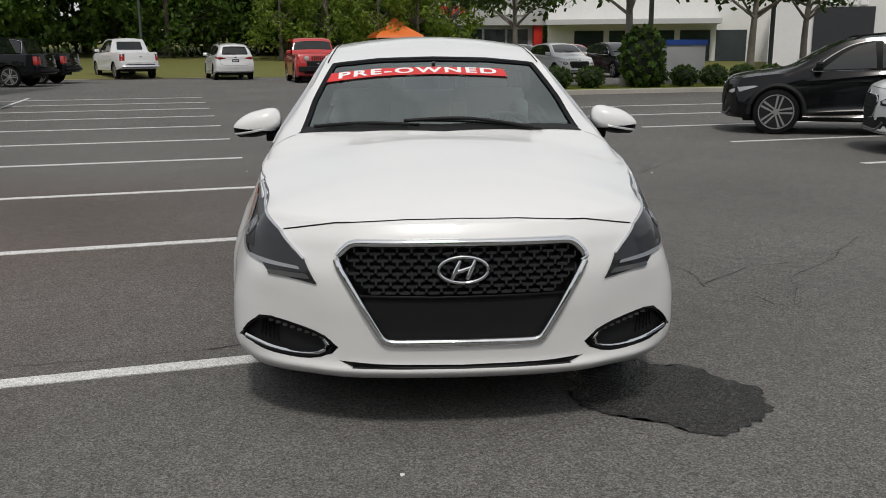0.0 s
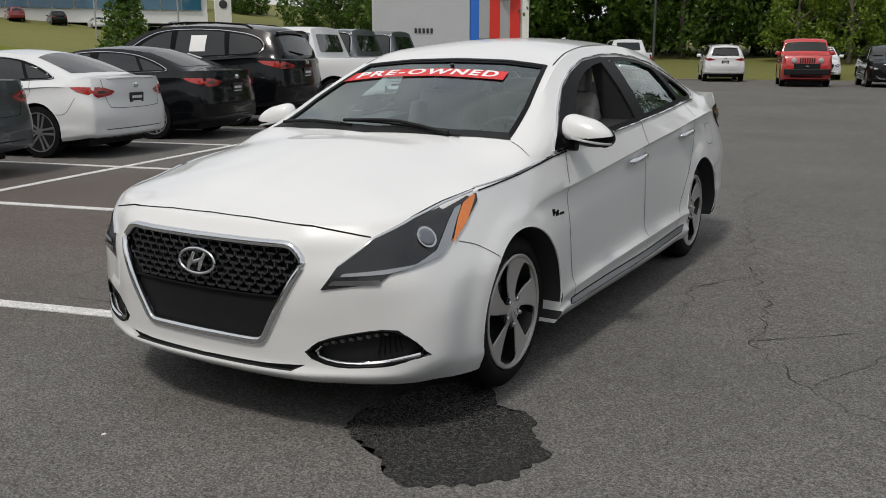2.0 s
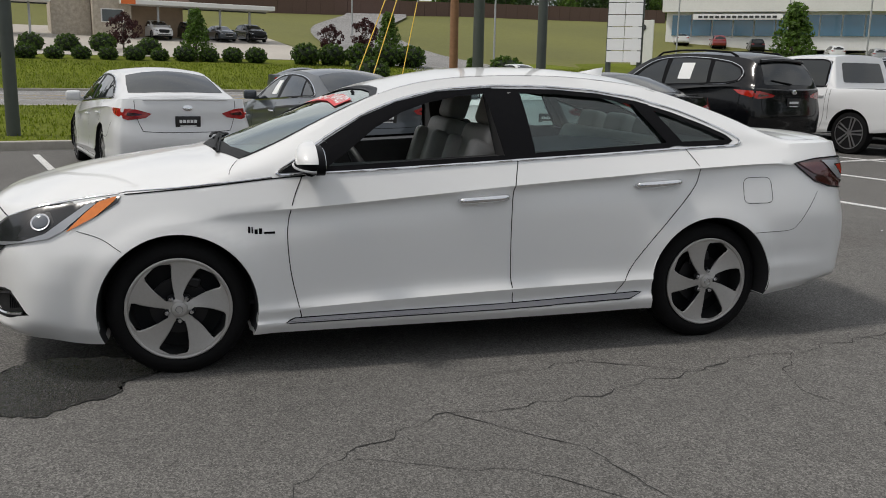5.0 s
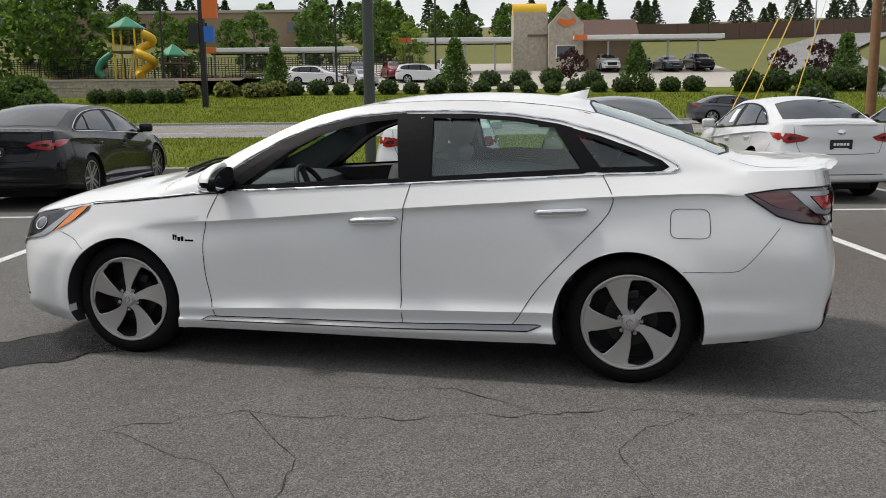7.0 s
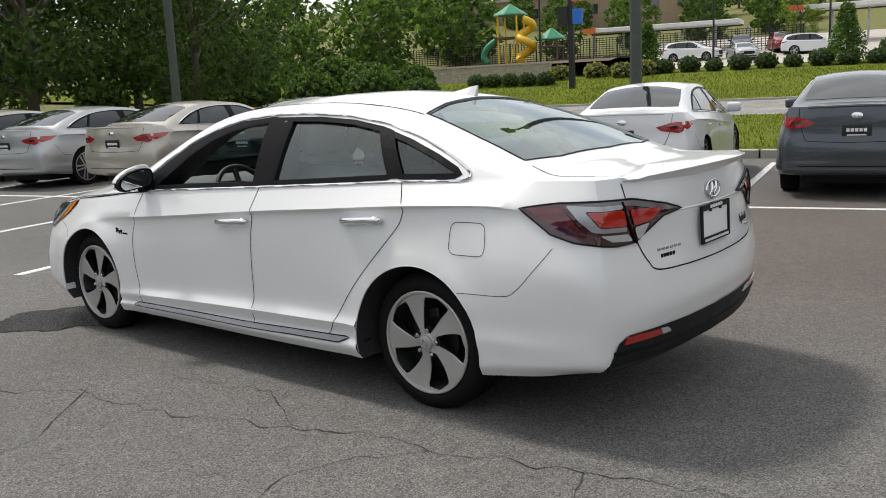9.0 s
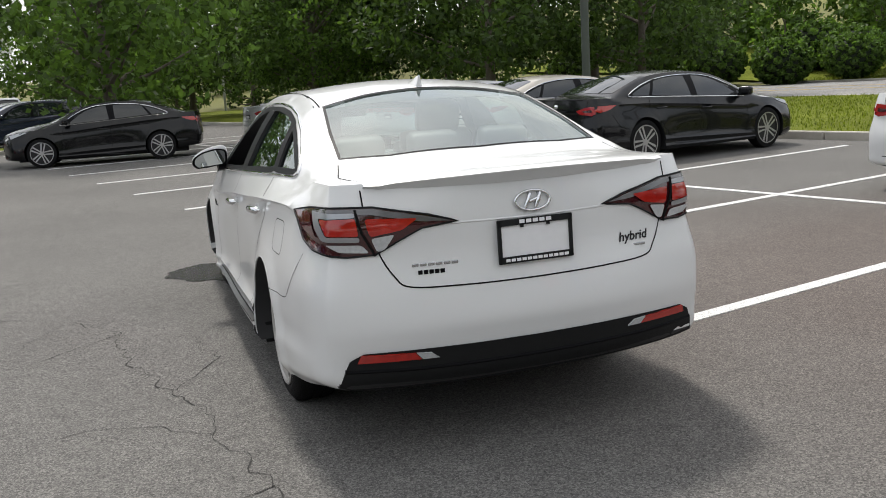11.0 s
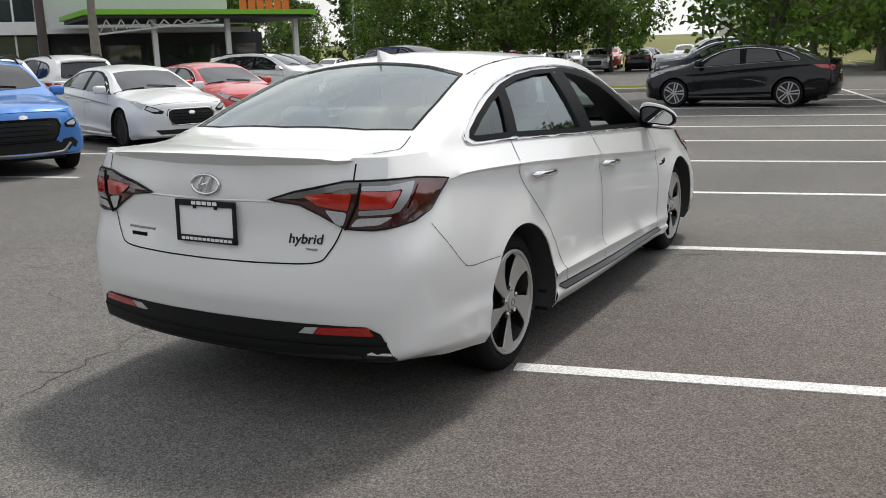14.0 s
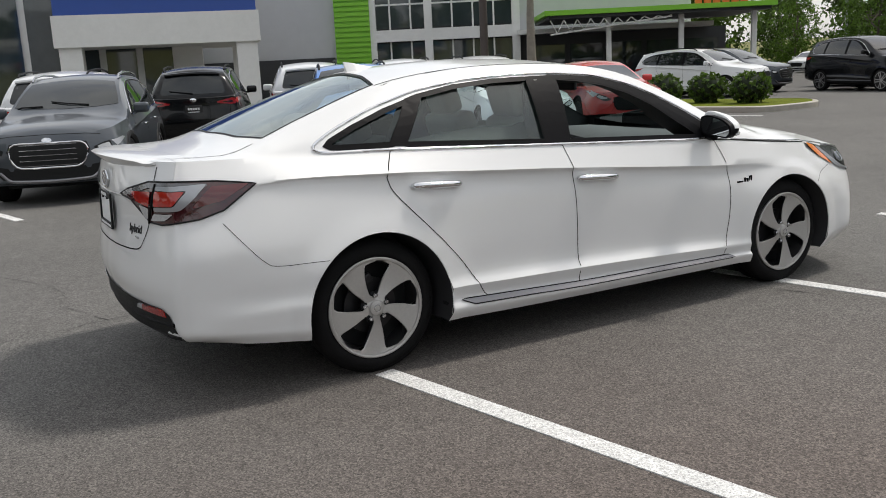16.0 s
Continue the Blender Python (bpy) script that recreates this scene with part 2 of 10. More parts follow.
# plan outline at the widest height, front middle round to rear middle: x, y
PLAN = [(0, -0.948), (0.24, -0.938), (0.44, -0.905), (0.58, -0.845), (0.712, -0.772), (0.818, -0.662), (0.874, -0.48), (0.907, -0.25), (0.922, 0.0), (0.920, 0.40), (0.920, 0.95),
        (0.928, 1.65), (0.930, 2.30), (0.930, 2.80), (0.918, 3.15), (0.900, 3.38), (0.868, 3.55), (0.822, 3.668), (0.760, 3.722), (0.55, 3.778), (0.28, 3.815), (0, 3.825)]
# rows from sill to shoulder: heights (y, z), how far each lies inside the outline, and how sharp the row is (a pressed crease at 1)
SMOOTH = [(0, 0)]
ROWS = [
    ([(-0.95, 0.212), (-0.6, 0.200), (-0.42, 0.178), (0.38, 0.187), (1.6, 0.192), (2.4, 0.203), (3.15, 0.238), (3.4, 0.262), (3.62, 0.288), (3.83, 0.270)], [(-0.95, 0.06), (0.0, 0.04), (1.5, 0.035), (3.0, 0.04), (3.5, 0.05), (3.83, 0.10)], SMOOTH),
    ([(-0.95, 0.248), (-0.5, 0.245), (0.38, 0.236), (1.6, 0.244), (2.4, 0.258), (3.15, 0.285), (3.5, 0.312), (3.83, 0.305)], [(-0.95, 0.012), (0.0, 0.01), (1.5, 0.0), (3.0, 0.01), (3.5, 0.014), (3.83, 0.034)], SMOOTH),
    ([(-0.95, 0.285), (-0.5, 0.29), (0.38, 0.258), (1.6, 0.284), (2.4, 0.312), (3.15, 0.335), (3.83, 0.345)], [(-0.95, 0.022), (-0.78, 0.014), (-0.60, -0.016), (-0.44, 0.004), (0.0, 0.012), (0.5, 0.022), (2.3, 0.024), (3.0, 0.008), (3.52, 0.004), (3.64, -0.004), (3.76, 0.012), (3.83, 0.014)], SMOOTH),
    ([(-0.95, 0.36), (-0.5, 0.36), (0.38, 0.304), (0.6, 0.311), (1.0, 0.328), (1.6, 0.350), (2.4, 0.370), (3.2, 0.405), (3.5, 0.402), (3.83, 0.41)], [(-0.95, 0.016), (-0.78, 0.016), (-0.60, -0.020), (-0.44, 0.002), (0.0, 0.004), (0.5, 0.009), (1.9, 0.007), (2.4, 0.007), (3.0, 0.002), (3.3, 0.0), (3.5, 0.0), (3.64, -0.006), (3.76, 0.004), (3.83, 0.004)], [(0.25, 0), (0.5, 1), (2.45, 1), (3.1, 0.7), (3.5, 0.7), (3.7, 0)]),
    ([(-0.95, 0.43), (-0.5, 0.43), (0.38, 0.360), (0.6, 0.367), (1.0, 0.384), (1.6, 0.408), (2.4, 0.428), (3.2, 0.47), (3.83, 0.48)], [(-0.95, 0.010), (-0.78, 0.014), (-0.60, -0.018), (-0.44, 0.002), (0.0, 0.004), (0.45, 0.022), (0.8, 0.036), (1.9, 0.038), (2.4, 0.026), (3.0, 0.012), (3.45, 0.010), (3.64, -0.006), (3.76, -0.010), (3.83, -0.012)], SMOOTH),
    ([(-0.95, 0.50), (-0.5, 0.49), (0.38, 0.50), (1.6, 0.56), (2.4, 0.58), (3.2, 0.56), (3.83, 0.55)], [(-0.95, 0.004), (-0.78, 0.012), (-0.60, -0.012), (-0.44, 0.003), (0.0, 0.004), (0.45, 0.024), (0.8, 0.038), (1.9, 0.042), (2.4, 0.030), (3.0, 0.010), (3.45, 0.008), (3.64, -0.008), (3.76, -0.018), (3.83, -0.026)], SMOOTH),
    ([(-0.95, 0.60), (-0.5, 0.58), (0.38, 0.63), (1.6, 0.72), (2.4, 0.76), (3.2, 0.72), (3.83, 0.66)], [(-0.95, 0.010), (-0.3, 0.012), (0.0, 0.016), (0.45, 0.032), (0.9, 0.043), (1.9, 0.048), (2.4, 0.046), (3.0, 0.034), (3.45, 0.016), (3.64, -0.004), (3.76, -0.006), (3.83, -0.012)], SMOOTH),
    ([(-0.95, 0.68), (-0.5, 0.67), (0.0, 0.70), (0.233, 0.732), (0.558, 0.750), (0.923, 0.778), (1.665, 0.842), (2.2, 0.880), (2.71, 0.914), (3.28, 0.930), (3.5, 0.870), (3.83, 0.80)], [(-0.95, 0.030), (-0.5, 0.045), (0.0, 0.042), (0.3, 0.050), (0.9, 0.060), (1.9, 0.064), (2.7, 0.074), (3.0, 0.078), (3.28, 0.078), (3.6, 0.048), (3.74, 0.026), (3.83, 0.012)], SMOOTH),
    ([(-0.95, 0.735), (-0.5, 0.73), (-0.1, 0.745), (0.233, 0.774), (0.558, 0.788), (0.923, 0.816), (1.665, 0.880), (2.2, 0.918), (2.71, 0.953), (3.28, 0.970), (3.83, 0.93)], [(-0.95, 0.045), (-0.5, 0.072), (0.0, 0.056), (0.3, 0.049), (0.6, 0.043), (1.9, 0.044), (2.4, 0.050), (2.7, 0.060), (3.0, 0.070), (3.28, 0.078), (3.45, 0.085), (3.66, 0.050), (3.76, 0.024), (3.83, 0.010)], [(0.1, 0), (0.45, 1), (3.15, 1), (3.4, 0)]),
]
# the upper edge: hood front edge, fender line, window sill, boot edge
EDGE = ([(-0.95, 0.785), (-0.75, 0.80), (-0.5, 0.82), (-0.17, 0.868), (0.30, 0.913), (0.79, 0.949), (1.67, 0.995), (2.64, 1.048), (3.1, 1.065), (3.5, 1.075), (3.83, 1.085)],
        [(-0.95, 0.075), (-0.6, 0.125), (-0.17, 0.115), (0.3, 0.100), (0.9, 0.094), (1.9, 0.106), (2.64, 0.138), (3.1, 0.172), (3.5, 0.140), (3.68, 0.095), (3.83, 0.030)], SMOOTH)
SPINE_Y = [-0.873, -0.84, -0.79, -0.72, -0.62, -0.49, -0.34, -0.15, 0.05, 0.42, 0.95, 1.65, 2.30, 2.80, 3.12, 3.34, 3.48, 3.58, 3.64, 3.68, 3.72, 3.74]
SPINE_Z = [(-0.873, 0.785), (-0.75, 0.838), (-0.48, 0.910), (-0.21, 0.962), (0.02, 0.998), (0.13, 1.012), (0.5, 1.145), (0.88, 1.278), (1.08, 1.352), (1.25, 1.405), (1.5, 1.450), (1.85, 1.466),
           (2.15, 1.460), (2.45, 1.432), (2.62, 1.395), (2.95, 1.285), (3.25, 1.172), (3.36, 1.128), (3.50, 1.108), (3.66, 1.098), (3.75, 1.088)]
# pillar edge beside windscreen, roof and rear window: x and z by y
RAIL_X = [(0.0, 0.74), (0.42, 0.715), (0.68, 0.652), (0.99, 0.592), (1.3, 0.560), (1.8, 0.545), (2.3, 0.545), (2.62, 0.560), (3.0, 0.600), (3.36, 0.640)]
RAIL_Z = [(0.0, 0.948), (0.30, 0.992), (0.46, 1.055), (0.68, 1.172), (0.99, 1.312), (1.2, 1.372), (1.45, 1.405), (1.85, 1.418), (2.15, 1.408), (2.45, 1.375), (2.66, 1.330), (3.0, 1.220), (3.25, 1.125), (3.36, 1.098)]


SEDAN = dict(rows=ROWS, edge=EDGE, spine_y=SPINE_Y, spine_z=SPINE_Z, rail_x=RAIL_X, rail_z=RAIL_Z, tail=3.42, flare=True)


def plan_dense(n):
    v = [Vector((x, y, 0)) for x, y in PLAN]
    out, keys = [], []
    for i in range(n + 1):
        t = (len(v) - 1) * i / n
        out.append(catmull(v, t))
        keys.append(t)
    out[0].x = out[-1].x = 0
    return out, keys


def creased(ctrl, sharp, steps):
    """Curve through control points whose tangent breaks at the sharp ones."""
    out = []
    last = len(ctrl) - 1
    for r in range(last):
        a, b = ctrl[r], ctrl[r + 1]
        d = b - a
        m0 = (b - ctrl[r - 1]) * 0.5 if r else d
        m1 = (ctrl[r + 2] - a) * 0.5 if r + 1 < last else d
        m0, m1 = m0.lerp(d, sharp[r]), m1.lerp(d, sharp[r + 1])
        for k in range(steps):
            f = k / steps
            f2, f3 = f * f, f ** 3
            out.append(a * (2 * f3 - 3 * f2 + 1) + m0 * (f3 - 2 * f2 + f) + b * (3 * f2 - 2 * f3) + m1 * (f3 - f2))
    return out + [ctrl[-1]]


def flare(p, q):
    """Press the skin outwards round the wheel arches."""
    if p.x < 0.7:
        return p
    for yc in (FRONT_Y, REAR_Y - 0.012):
        f = 1 - (math.hypot(p.y - yc, p.z - HUB_Z) - 0.385) / 0.075
        f = min(max(f, 0), 1)
        p = p - q * (0.013 * f * f * (3 - 2 * f))
    return p


def car_skin(spec, n=160, side_steps=4, top_steps=16):
    """The closed outer form of a car, before openings are cut."""
    bm = bmesh.new()
    plan, keys = plan_dense(n)
    normals = []
    for i in range(n + 1):
        d = plan[min(i + 1, n)] - plan[max(i - 1, 0)]
        normals.append(Vector((-d.y, d.x, 0)).normalized())
    normals[0], normals[-1] = Vector((0, 1, 0)), Vector((0, -1, 0))
    columns = []
    for i in range(n + 1):
        p, q = plan[i], normals[i]
        ctrl = []
        sharp = []
        for zt, it, st in spec["rows"] + [spec["edge"]]:
            a = p + q * lerp_table(it, p.y)
            ctrl.append(Vector((a.x, a.y, lerp_table(zt, p.y))))
            sharp.append(min(max(lerp_table(st, p.y), 0), 1))
        ctrl[-1].y = max(ctrl[-1].y, -0.873 + 0.35 * max(0, ctrl[-1].x - 0.1) ** 2)
        side = creased(ctrl, sharp, side_steps)
        if spec.get("flare"):
            side = [flare(v, q) for v in side]
        # top part: from the edge to the spine
        sy = catmull([Vector((y, 0, 0)) for y in spec["spine_y"]], keys[i]).x
        e = ctrl[-1]
        c = Vector((0, sy, lerp_table(spec["spine_z"], sy)))
        top = []
        cabin = min(max((sy - 0.0) / 0.3, 0), 1) * min(max((spec["tail"] - sy) / 0.22, 0), 1)
        rail = Vector((min(lerp_table(spec["rail_x"], sy), 0.93 * e.x), sy, lerp_table(spec["rail_z"], sy)))
        for k in range(1, top_steps + 1):
            f = k / top_steps
            flat = e.lerp(c, f)
            flat.z = e.z + (c.z - e.z) * (1 - (1 - f) ** 2.2)
            if cabin > 0:
                if f <= 0.5:
                    g = f / 0.5
                    hi = e.lerp(rail, g)
                    bulge = math.sin(math.pi * g) * 0.016
                    hi += Vector((bulge if e.x > 0.3 else 0, 0, bulge * 0.5))
                else:
                    g = (f - 0.5) / 0.5
                    hi = rail.lerp(c, g)
                    hi.z = rail.z + (c.z - rail.z) * (1 - (1 - g) ** 2.0)
                flat = flat.lerp(hi, cabin * cabin * (3 - 2 * cabin))
            top.append(flat)
        columns.append([Vector((0, max(-0.85, min(3.72, p.y)), side[0].z))] + side + top)
    # shared columns at both ends lie in the middle plane
    m = len(columns[0])
    right = [[bm.verts.new(v) for v in col] for col in columns]
    left = [[(right[i][k] if abs(columns[i][k].x) < 1e-5 else bm.verts.new(Vector((-columns[i][k].x, columns[i][k].y, columns[i][k].z)))) for k in range(m)] for i in range(n + 1)]
    grid_faces(bm, right)
    grid_faces(bm, left, True)
    bmesh.ops.remove_doubles(bm, verts=bm.verts, dist=0.0004)
    bmesh.ops.dissolve_degenerate(bm, edges=bm.edges, dist=0.0002)
    bmesh.ops.holes_fill(bm, edges=[e for e in bm.edges if e.is_boundary], sides=0)
    bmesh.ops.recalc_face_normals(bm, faces=bm.faces)
    return bm


skin_bm = car_skin(SEDAN)
SKIN = BVHTree.FromBMesh(skin_bm)
VIEWS = {"left": (Vector((3, 0, 0)), Vector((-1, 0, 0))), "right": (Vector((-3, 0, 0)), Vector((1, 0, 0))), "front": (Vector((0, -4, 0)), Vector((0, 1, 0))),
         "back": (Vector((0, 7, 0)), Vector((0, -1, 0))), "top": (Vector((0, 0, 4)), Vector((0, 0, -1)))}


def on_skin(view, a, b, lift=0.0):
    """Point of the skin seen at (a, b) of a square-on view: side (y, z), front and back (x, z), top (x, y)."""
    start, way = VIEWS[view]
    p = start.copy()
    if view in ("left", "right"):
        p.y, p.z = a, b
    elif view in ("front", "back"):
        p.x, p.z = a, b
    else:
        p.x, p.y = a, b
    hit, normal, _, _ = SKIN.ray_cast(p, way)
    if hit is None:
        hit, normal, _, _ = SKIN.find_nearest(p + way * 3)
    if normal.dot(way) > 0:
        normal = -normal
    return hit + normal * lift, normal


def dense(outline, step, closed=True):
    pts = []
    n = len(outline)
    for i in range(n if closed else n - 1):
        a, b = Vector(outline[i]), Vector(outline[(i + 1) % n])
        k = max(1, int((b - a).length / step))
        pts += [a.lerp(b, j / k) for j in range(k)]
    if not closed:
        pts.append(Vector(outline[-1]))
    return pts


def rounded(outline, r, n=4):
    """Round the corners of a 2D outline."""
    pts = []
    m = len(outline)
    for i in range(m):
        a, b, c = (Vector(outline[j % m]) for j in (i - 1, i, i + 1))
        u, w = (a - b), (c - b)
        q = min(r, u.length * 0.45, w.length * 0.45)
        s, e = b + u.normalized() * q, b + w.normalized() * q
        for k in range(n + 1):
            f = k / n
            pts.append(tuple((1 - f) ** 2 * s + 2 * f * (1 - f) * b + f * f * e))
    return pts


def patch(view, outline, lift, step=0.04, thick=0.0, place=None):
    """A skin-following sheet inside an outline."""
    bm = bmesh.new()
    pts = dense(outline, step)
    vs = [bm.verts.new((p[0], p[1], 0)) for p in pts]
    f = bm.faces.new(vs)
    made = bmesh.ops.triangulate(bm, faces=[f])
    for _ in range(3):
        long = [e for e in bm.edges if e.calc_length() > step * 1.6]
        if not long:
            break
        bmesh.ops.subdivide_edges(bm, edges=long, cuts=1)
        bmesh.ops.triangulate(bm, faces=bm.faces)
    bmesh.ops.beautify_fill(bm, faces=bm.faces, edges=bm.edges)
    for v in bm.verts:
        v.co = (place or on_skin)(view, v.co.x, v.co.y, lift)[0]
    bmesh.ops.recalc_face_normals(bm, faces=bm.faces)
    away = -VIEWS[view][1]
    if sum((f.normal for f in bm.faces), Vector()).dot(away) < 0:
        bmesh.ops.reverse_faces(bm, faces=bm.faces)
    if thick:
        bmesh.ops.solidify(bm, geom=bm.faces[:], thickness=thick)
    return bm


def ribbon(bm, view, line, width, lift, closed=False, step=0.02):
    """A narrow strip that follows the skin along a line."""
    pts = [on_skin(view, p[0], p[1], lift) for p in dense(line, step, closed)]
    n = len(pts)
    rows = []
    for i in range(n):
        a = pts[(i - 1) % n][0] if (closed or i) else pts[i][0]
        b = pts[(i + 1) % n][0] if (closed or i < n - 1) else pts[i][0]
        s = (b - a).cross(pts[i][1]).normalized() * width / 2
        rows.append((bm.verts.new(pts[i][0] - s), bm.verts.new(pts[i][0] + s)))
    for i in range(n if closed else n - 1):
        a, b = rows[i], rows[(i + 1) % n]
        bm.faces.new((a[0], a[1], b[1], b[0]))


def skin_tube(bm, view, line, r, lift=0.0, closed=False, step=0.03, n=6):
    pts = [on_skin(view, p[0], p[1], lift)[0] for p in dense(line, step, closed)]
    k = len(pts)
    for _ in range(2):
        pts = [p if not closed and i in (0, k - 1) else (pts[i - 1] + 2 * p + pts[(i + 1) % k]) / 4 for i, p in enumerate(pts)]
    tube(bm, pts, r, n, closed)


# ---- outlines
WIN_FRONT = [(0.665, 0.962), (0.80, 1.055), (0.95, 1.165), (1.10, 1.243), (1.25, 1.292), (1.42, 1.324), (1.565, 1.338), (1.625, 1.012)]
WIN_REAR = [(1.735, 1.342), (1.95, 1.340), (2.20, 1.322), (2.405, 1.288), (2.575, 1.070), (1.765, 1.022)]
WIN_QUARTER = [(2.475, 1.268), (2.62, 1.228), (2.80, 1.165), (2.93, 1.110), (2.96, 1.086), (2.90, 1.080), (2.635, 1.074)]
DLO = [(0.44, 0.938), (0.56, 1.010), (0.72, 1.116), (0.90, 1.216), (1.08, 1.288), (1.30, 1.342), (1.60, 1.366), (1.85, 1.368), (2.15, 1.352), (2.42, 1.315), (2.68, 1.245), (2.90, 1.160),
       (3.02, 1.100), (3.045, 1.076), (3.0, 1.062), (2.80, 1.058), (2.64, 1.052), (2.0, 1.018), (1.67, 1.0), (1.2, 0.974), (0.79, 0.952)]
GRILLE = [(-0.40, 0.722), (0.40, 0.722), (0.455, 0.662), (0.285, 0.360), (-0.285, 0.360), (-0.455, 0.662)]
FOG = [(0.842, 0.325), (0.802, 0.376), (0.752, 0.424), (0.70, 0.428), (0.50, 0.380), (0.450, 0.338), (0.475, 0.310), (0.56, 0.286), (0.70, 0.290)]


def windscreen_outline(inset=0.0):
    lo = [(x, 0.165 + 0.16 * (x / 0.7) ** 2) for x in (-0.66, -0.4, 0, 0.4, 0.66)]
    hi = [(0.62, 0.60), (0.535, 0.99), (0.3, 1.045), (0, 1.06), (-0.3, 1.045), (-0.535, 0.99), (-0.62, 0.60)]
    return lo + hi


def rear_outline():
    return [(-0.52, 2.60), (-0.3, 2.555), (0, 2.54), (0.3, 2.555), (0.52, 2.60), (0.575, 2.95), (0.60, 3.21), (0.4, 3.27), (0, 3.295), (-0.4, 3.27), (-0.60, 3.21), (-0.575, 2.95)]


def cutter_from(view, outline, below, above):
    """A closed plug round the skin inside an outline."""
    bm = bmesh.new()
    start, way = VIEWS[view]
    pts = dense(outline, 0.08)
    a, b = [], []
    for p in pts:
        q, _ = on_skin(view, p[0], p[1])
        a.append(bm.verts.new(q - way * above))
        b.append(bm.verts.new(q + way * below))
    n = len(a)
    bm.faces.new(a)
    bm.faces.new(b[::-1])
    for i in range(n):
        bm.faces.new((a[i], b[i], b[(i + 1) % n], a[(i + 1) % n]))
    bmesh.ops.triangulate(bm, faces=[f for f in bm.faces if len(f.verts) > 4])
    bmesh.ops.recalc_face_normals(bm, faces=bm.faces)
    return bm


def cavity():
    """The hollow of the cabin."""
    bm = bmesh.new()
    outline = [(0.18, 0.96), (0.55, 1.115), (0.95, 1.255), (1.25, 1.36), (1.55, 1.405), (1.9, 1.420), (2.25, 1.405), (2.55, 1.355), (2.95, 1.225), (3.22, 1.11), (3.22, 1.02), (2.75, 0.96), (2.5, 0.55), (2.3, 0.30), (0.35, 0.30), (0.10, 0.6)]
    sides = []
    for s in (1, -1):
        ring = []
        for y, z in outline:
            x = 0.795 if z < 0.97 else 0.795 - (z - 0.97) / 0.45 * 0.27
            if y > 2.5:
                x -= (y - 2.5) * 0.10
            if y < 0.6:
                x -= (0.6 - y) * 0.2
            if y < 1.3 and z > 0.95:
                x = min(x, lerp_table(RAIL_X, y) - 0.10)
            ring.append(bm.verts.new((s * x, y, z)))
        sides.append(ring)
    n = len(outline)
    for i in range(n):
        bm.faces.new((sides[0][i], sides[0][(i + 1) % n], sides[1][(i + 1) % n], sides[1][i]))
    bm.faces.new(sides[0][::-1])
    bm.faces.new(sides[1])
    bmesh.ops.triangulate(bm, faces=[f for f in bm.faces if len(f.verts) > 4])
    # long panels follow the tapered sides
    bmesh.ops.recalc_face_normals(bm, faces=bm.faces)
    return bm


def carve(ob, cutters):
    """Cut plugs out of a mesh, then keep the plain result."""
    temp = []
    bpy.context.view_layer.update()
    for bm in cutters:
        me = bpy.data.meshes.new("plug")
        bm.to_mesh(me)
        bm.free()
        c = new("plug", me)
        c.matrix_basis = ob.matrix_world.copy()
        temp.append(c)
        mod = ob.modifiers.new("cut", "BOOLEAN")
        mod.operation, mod.solver, mod.object = "DIFFERENCE", "EXACT", c
    bpy.context.view_layer.update()
    me = bpy.data.meshes.new_from_object(ob.evaluated_get(bpy.context.evaluated_depsgraph_get()))
    ob.modifiers.clear()
    old = ob.data
    ob.data = me
    me.name = old.name
    for c in temp:
        bpy.data.objects.remove(c)


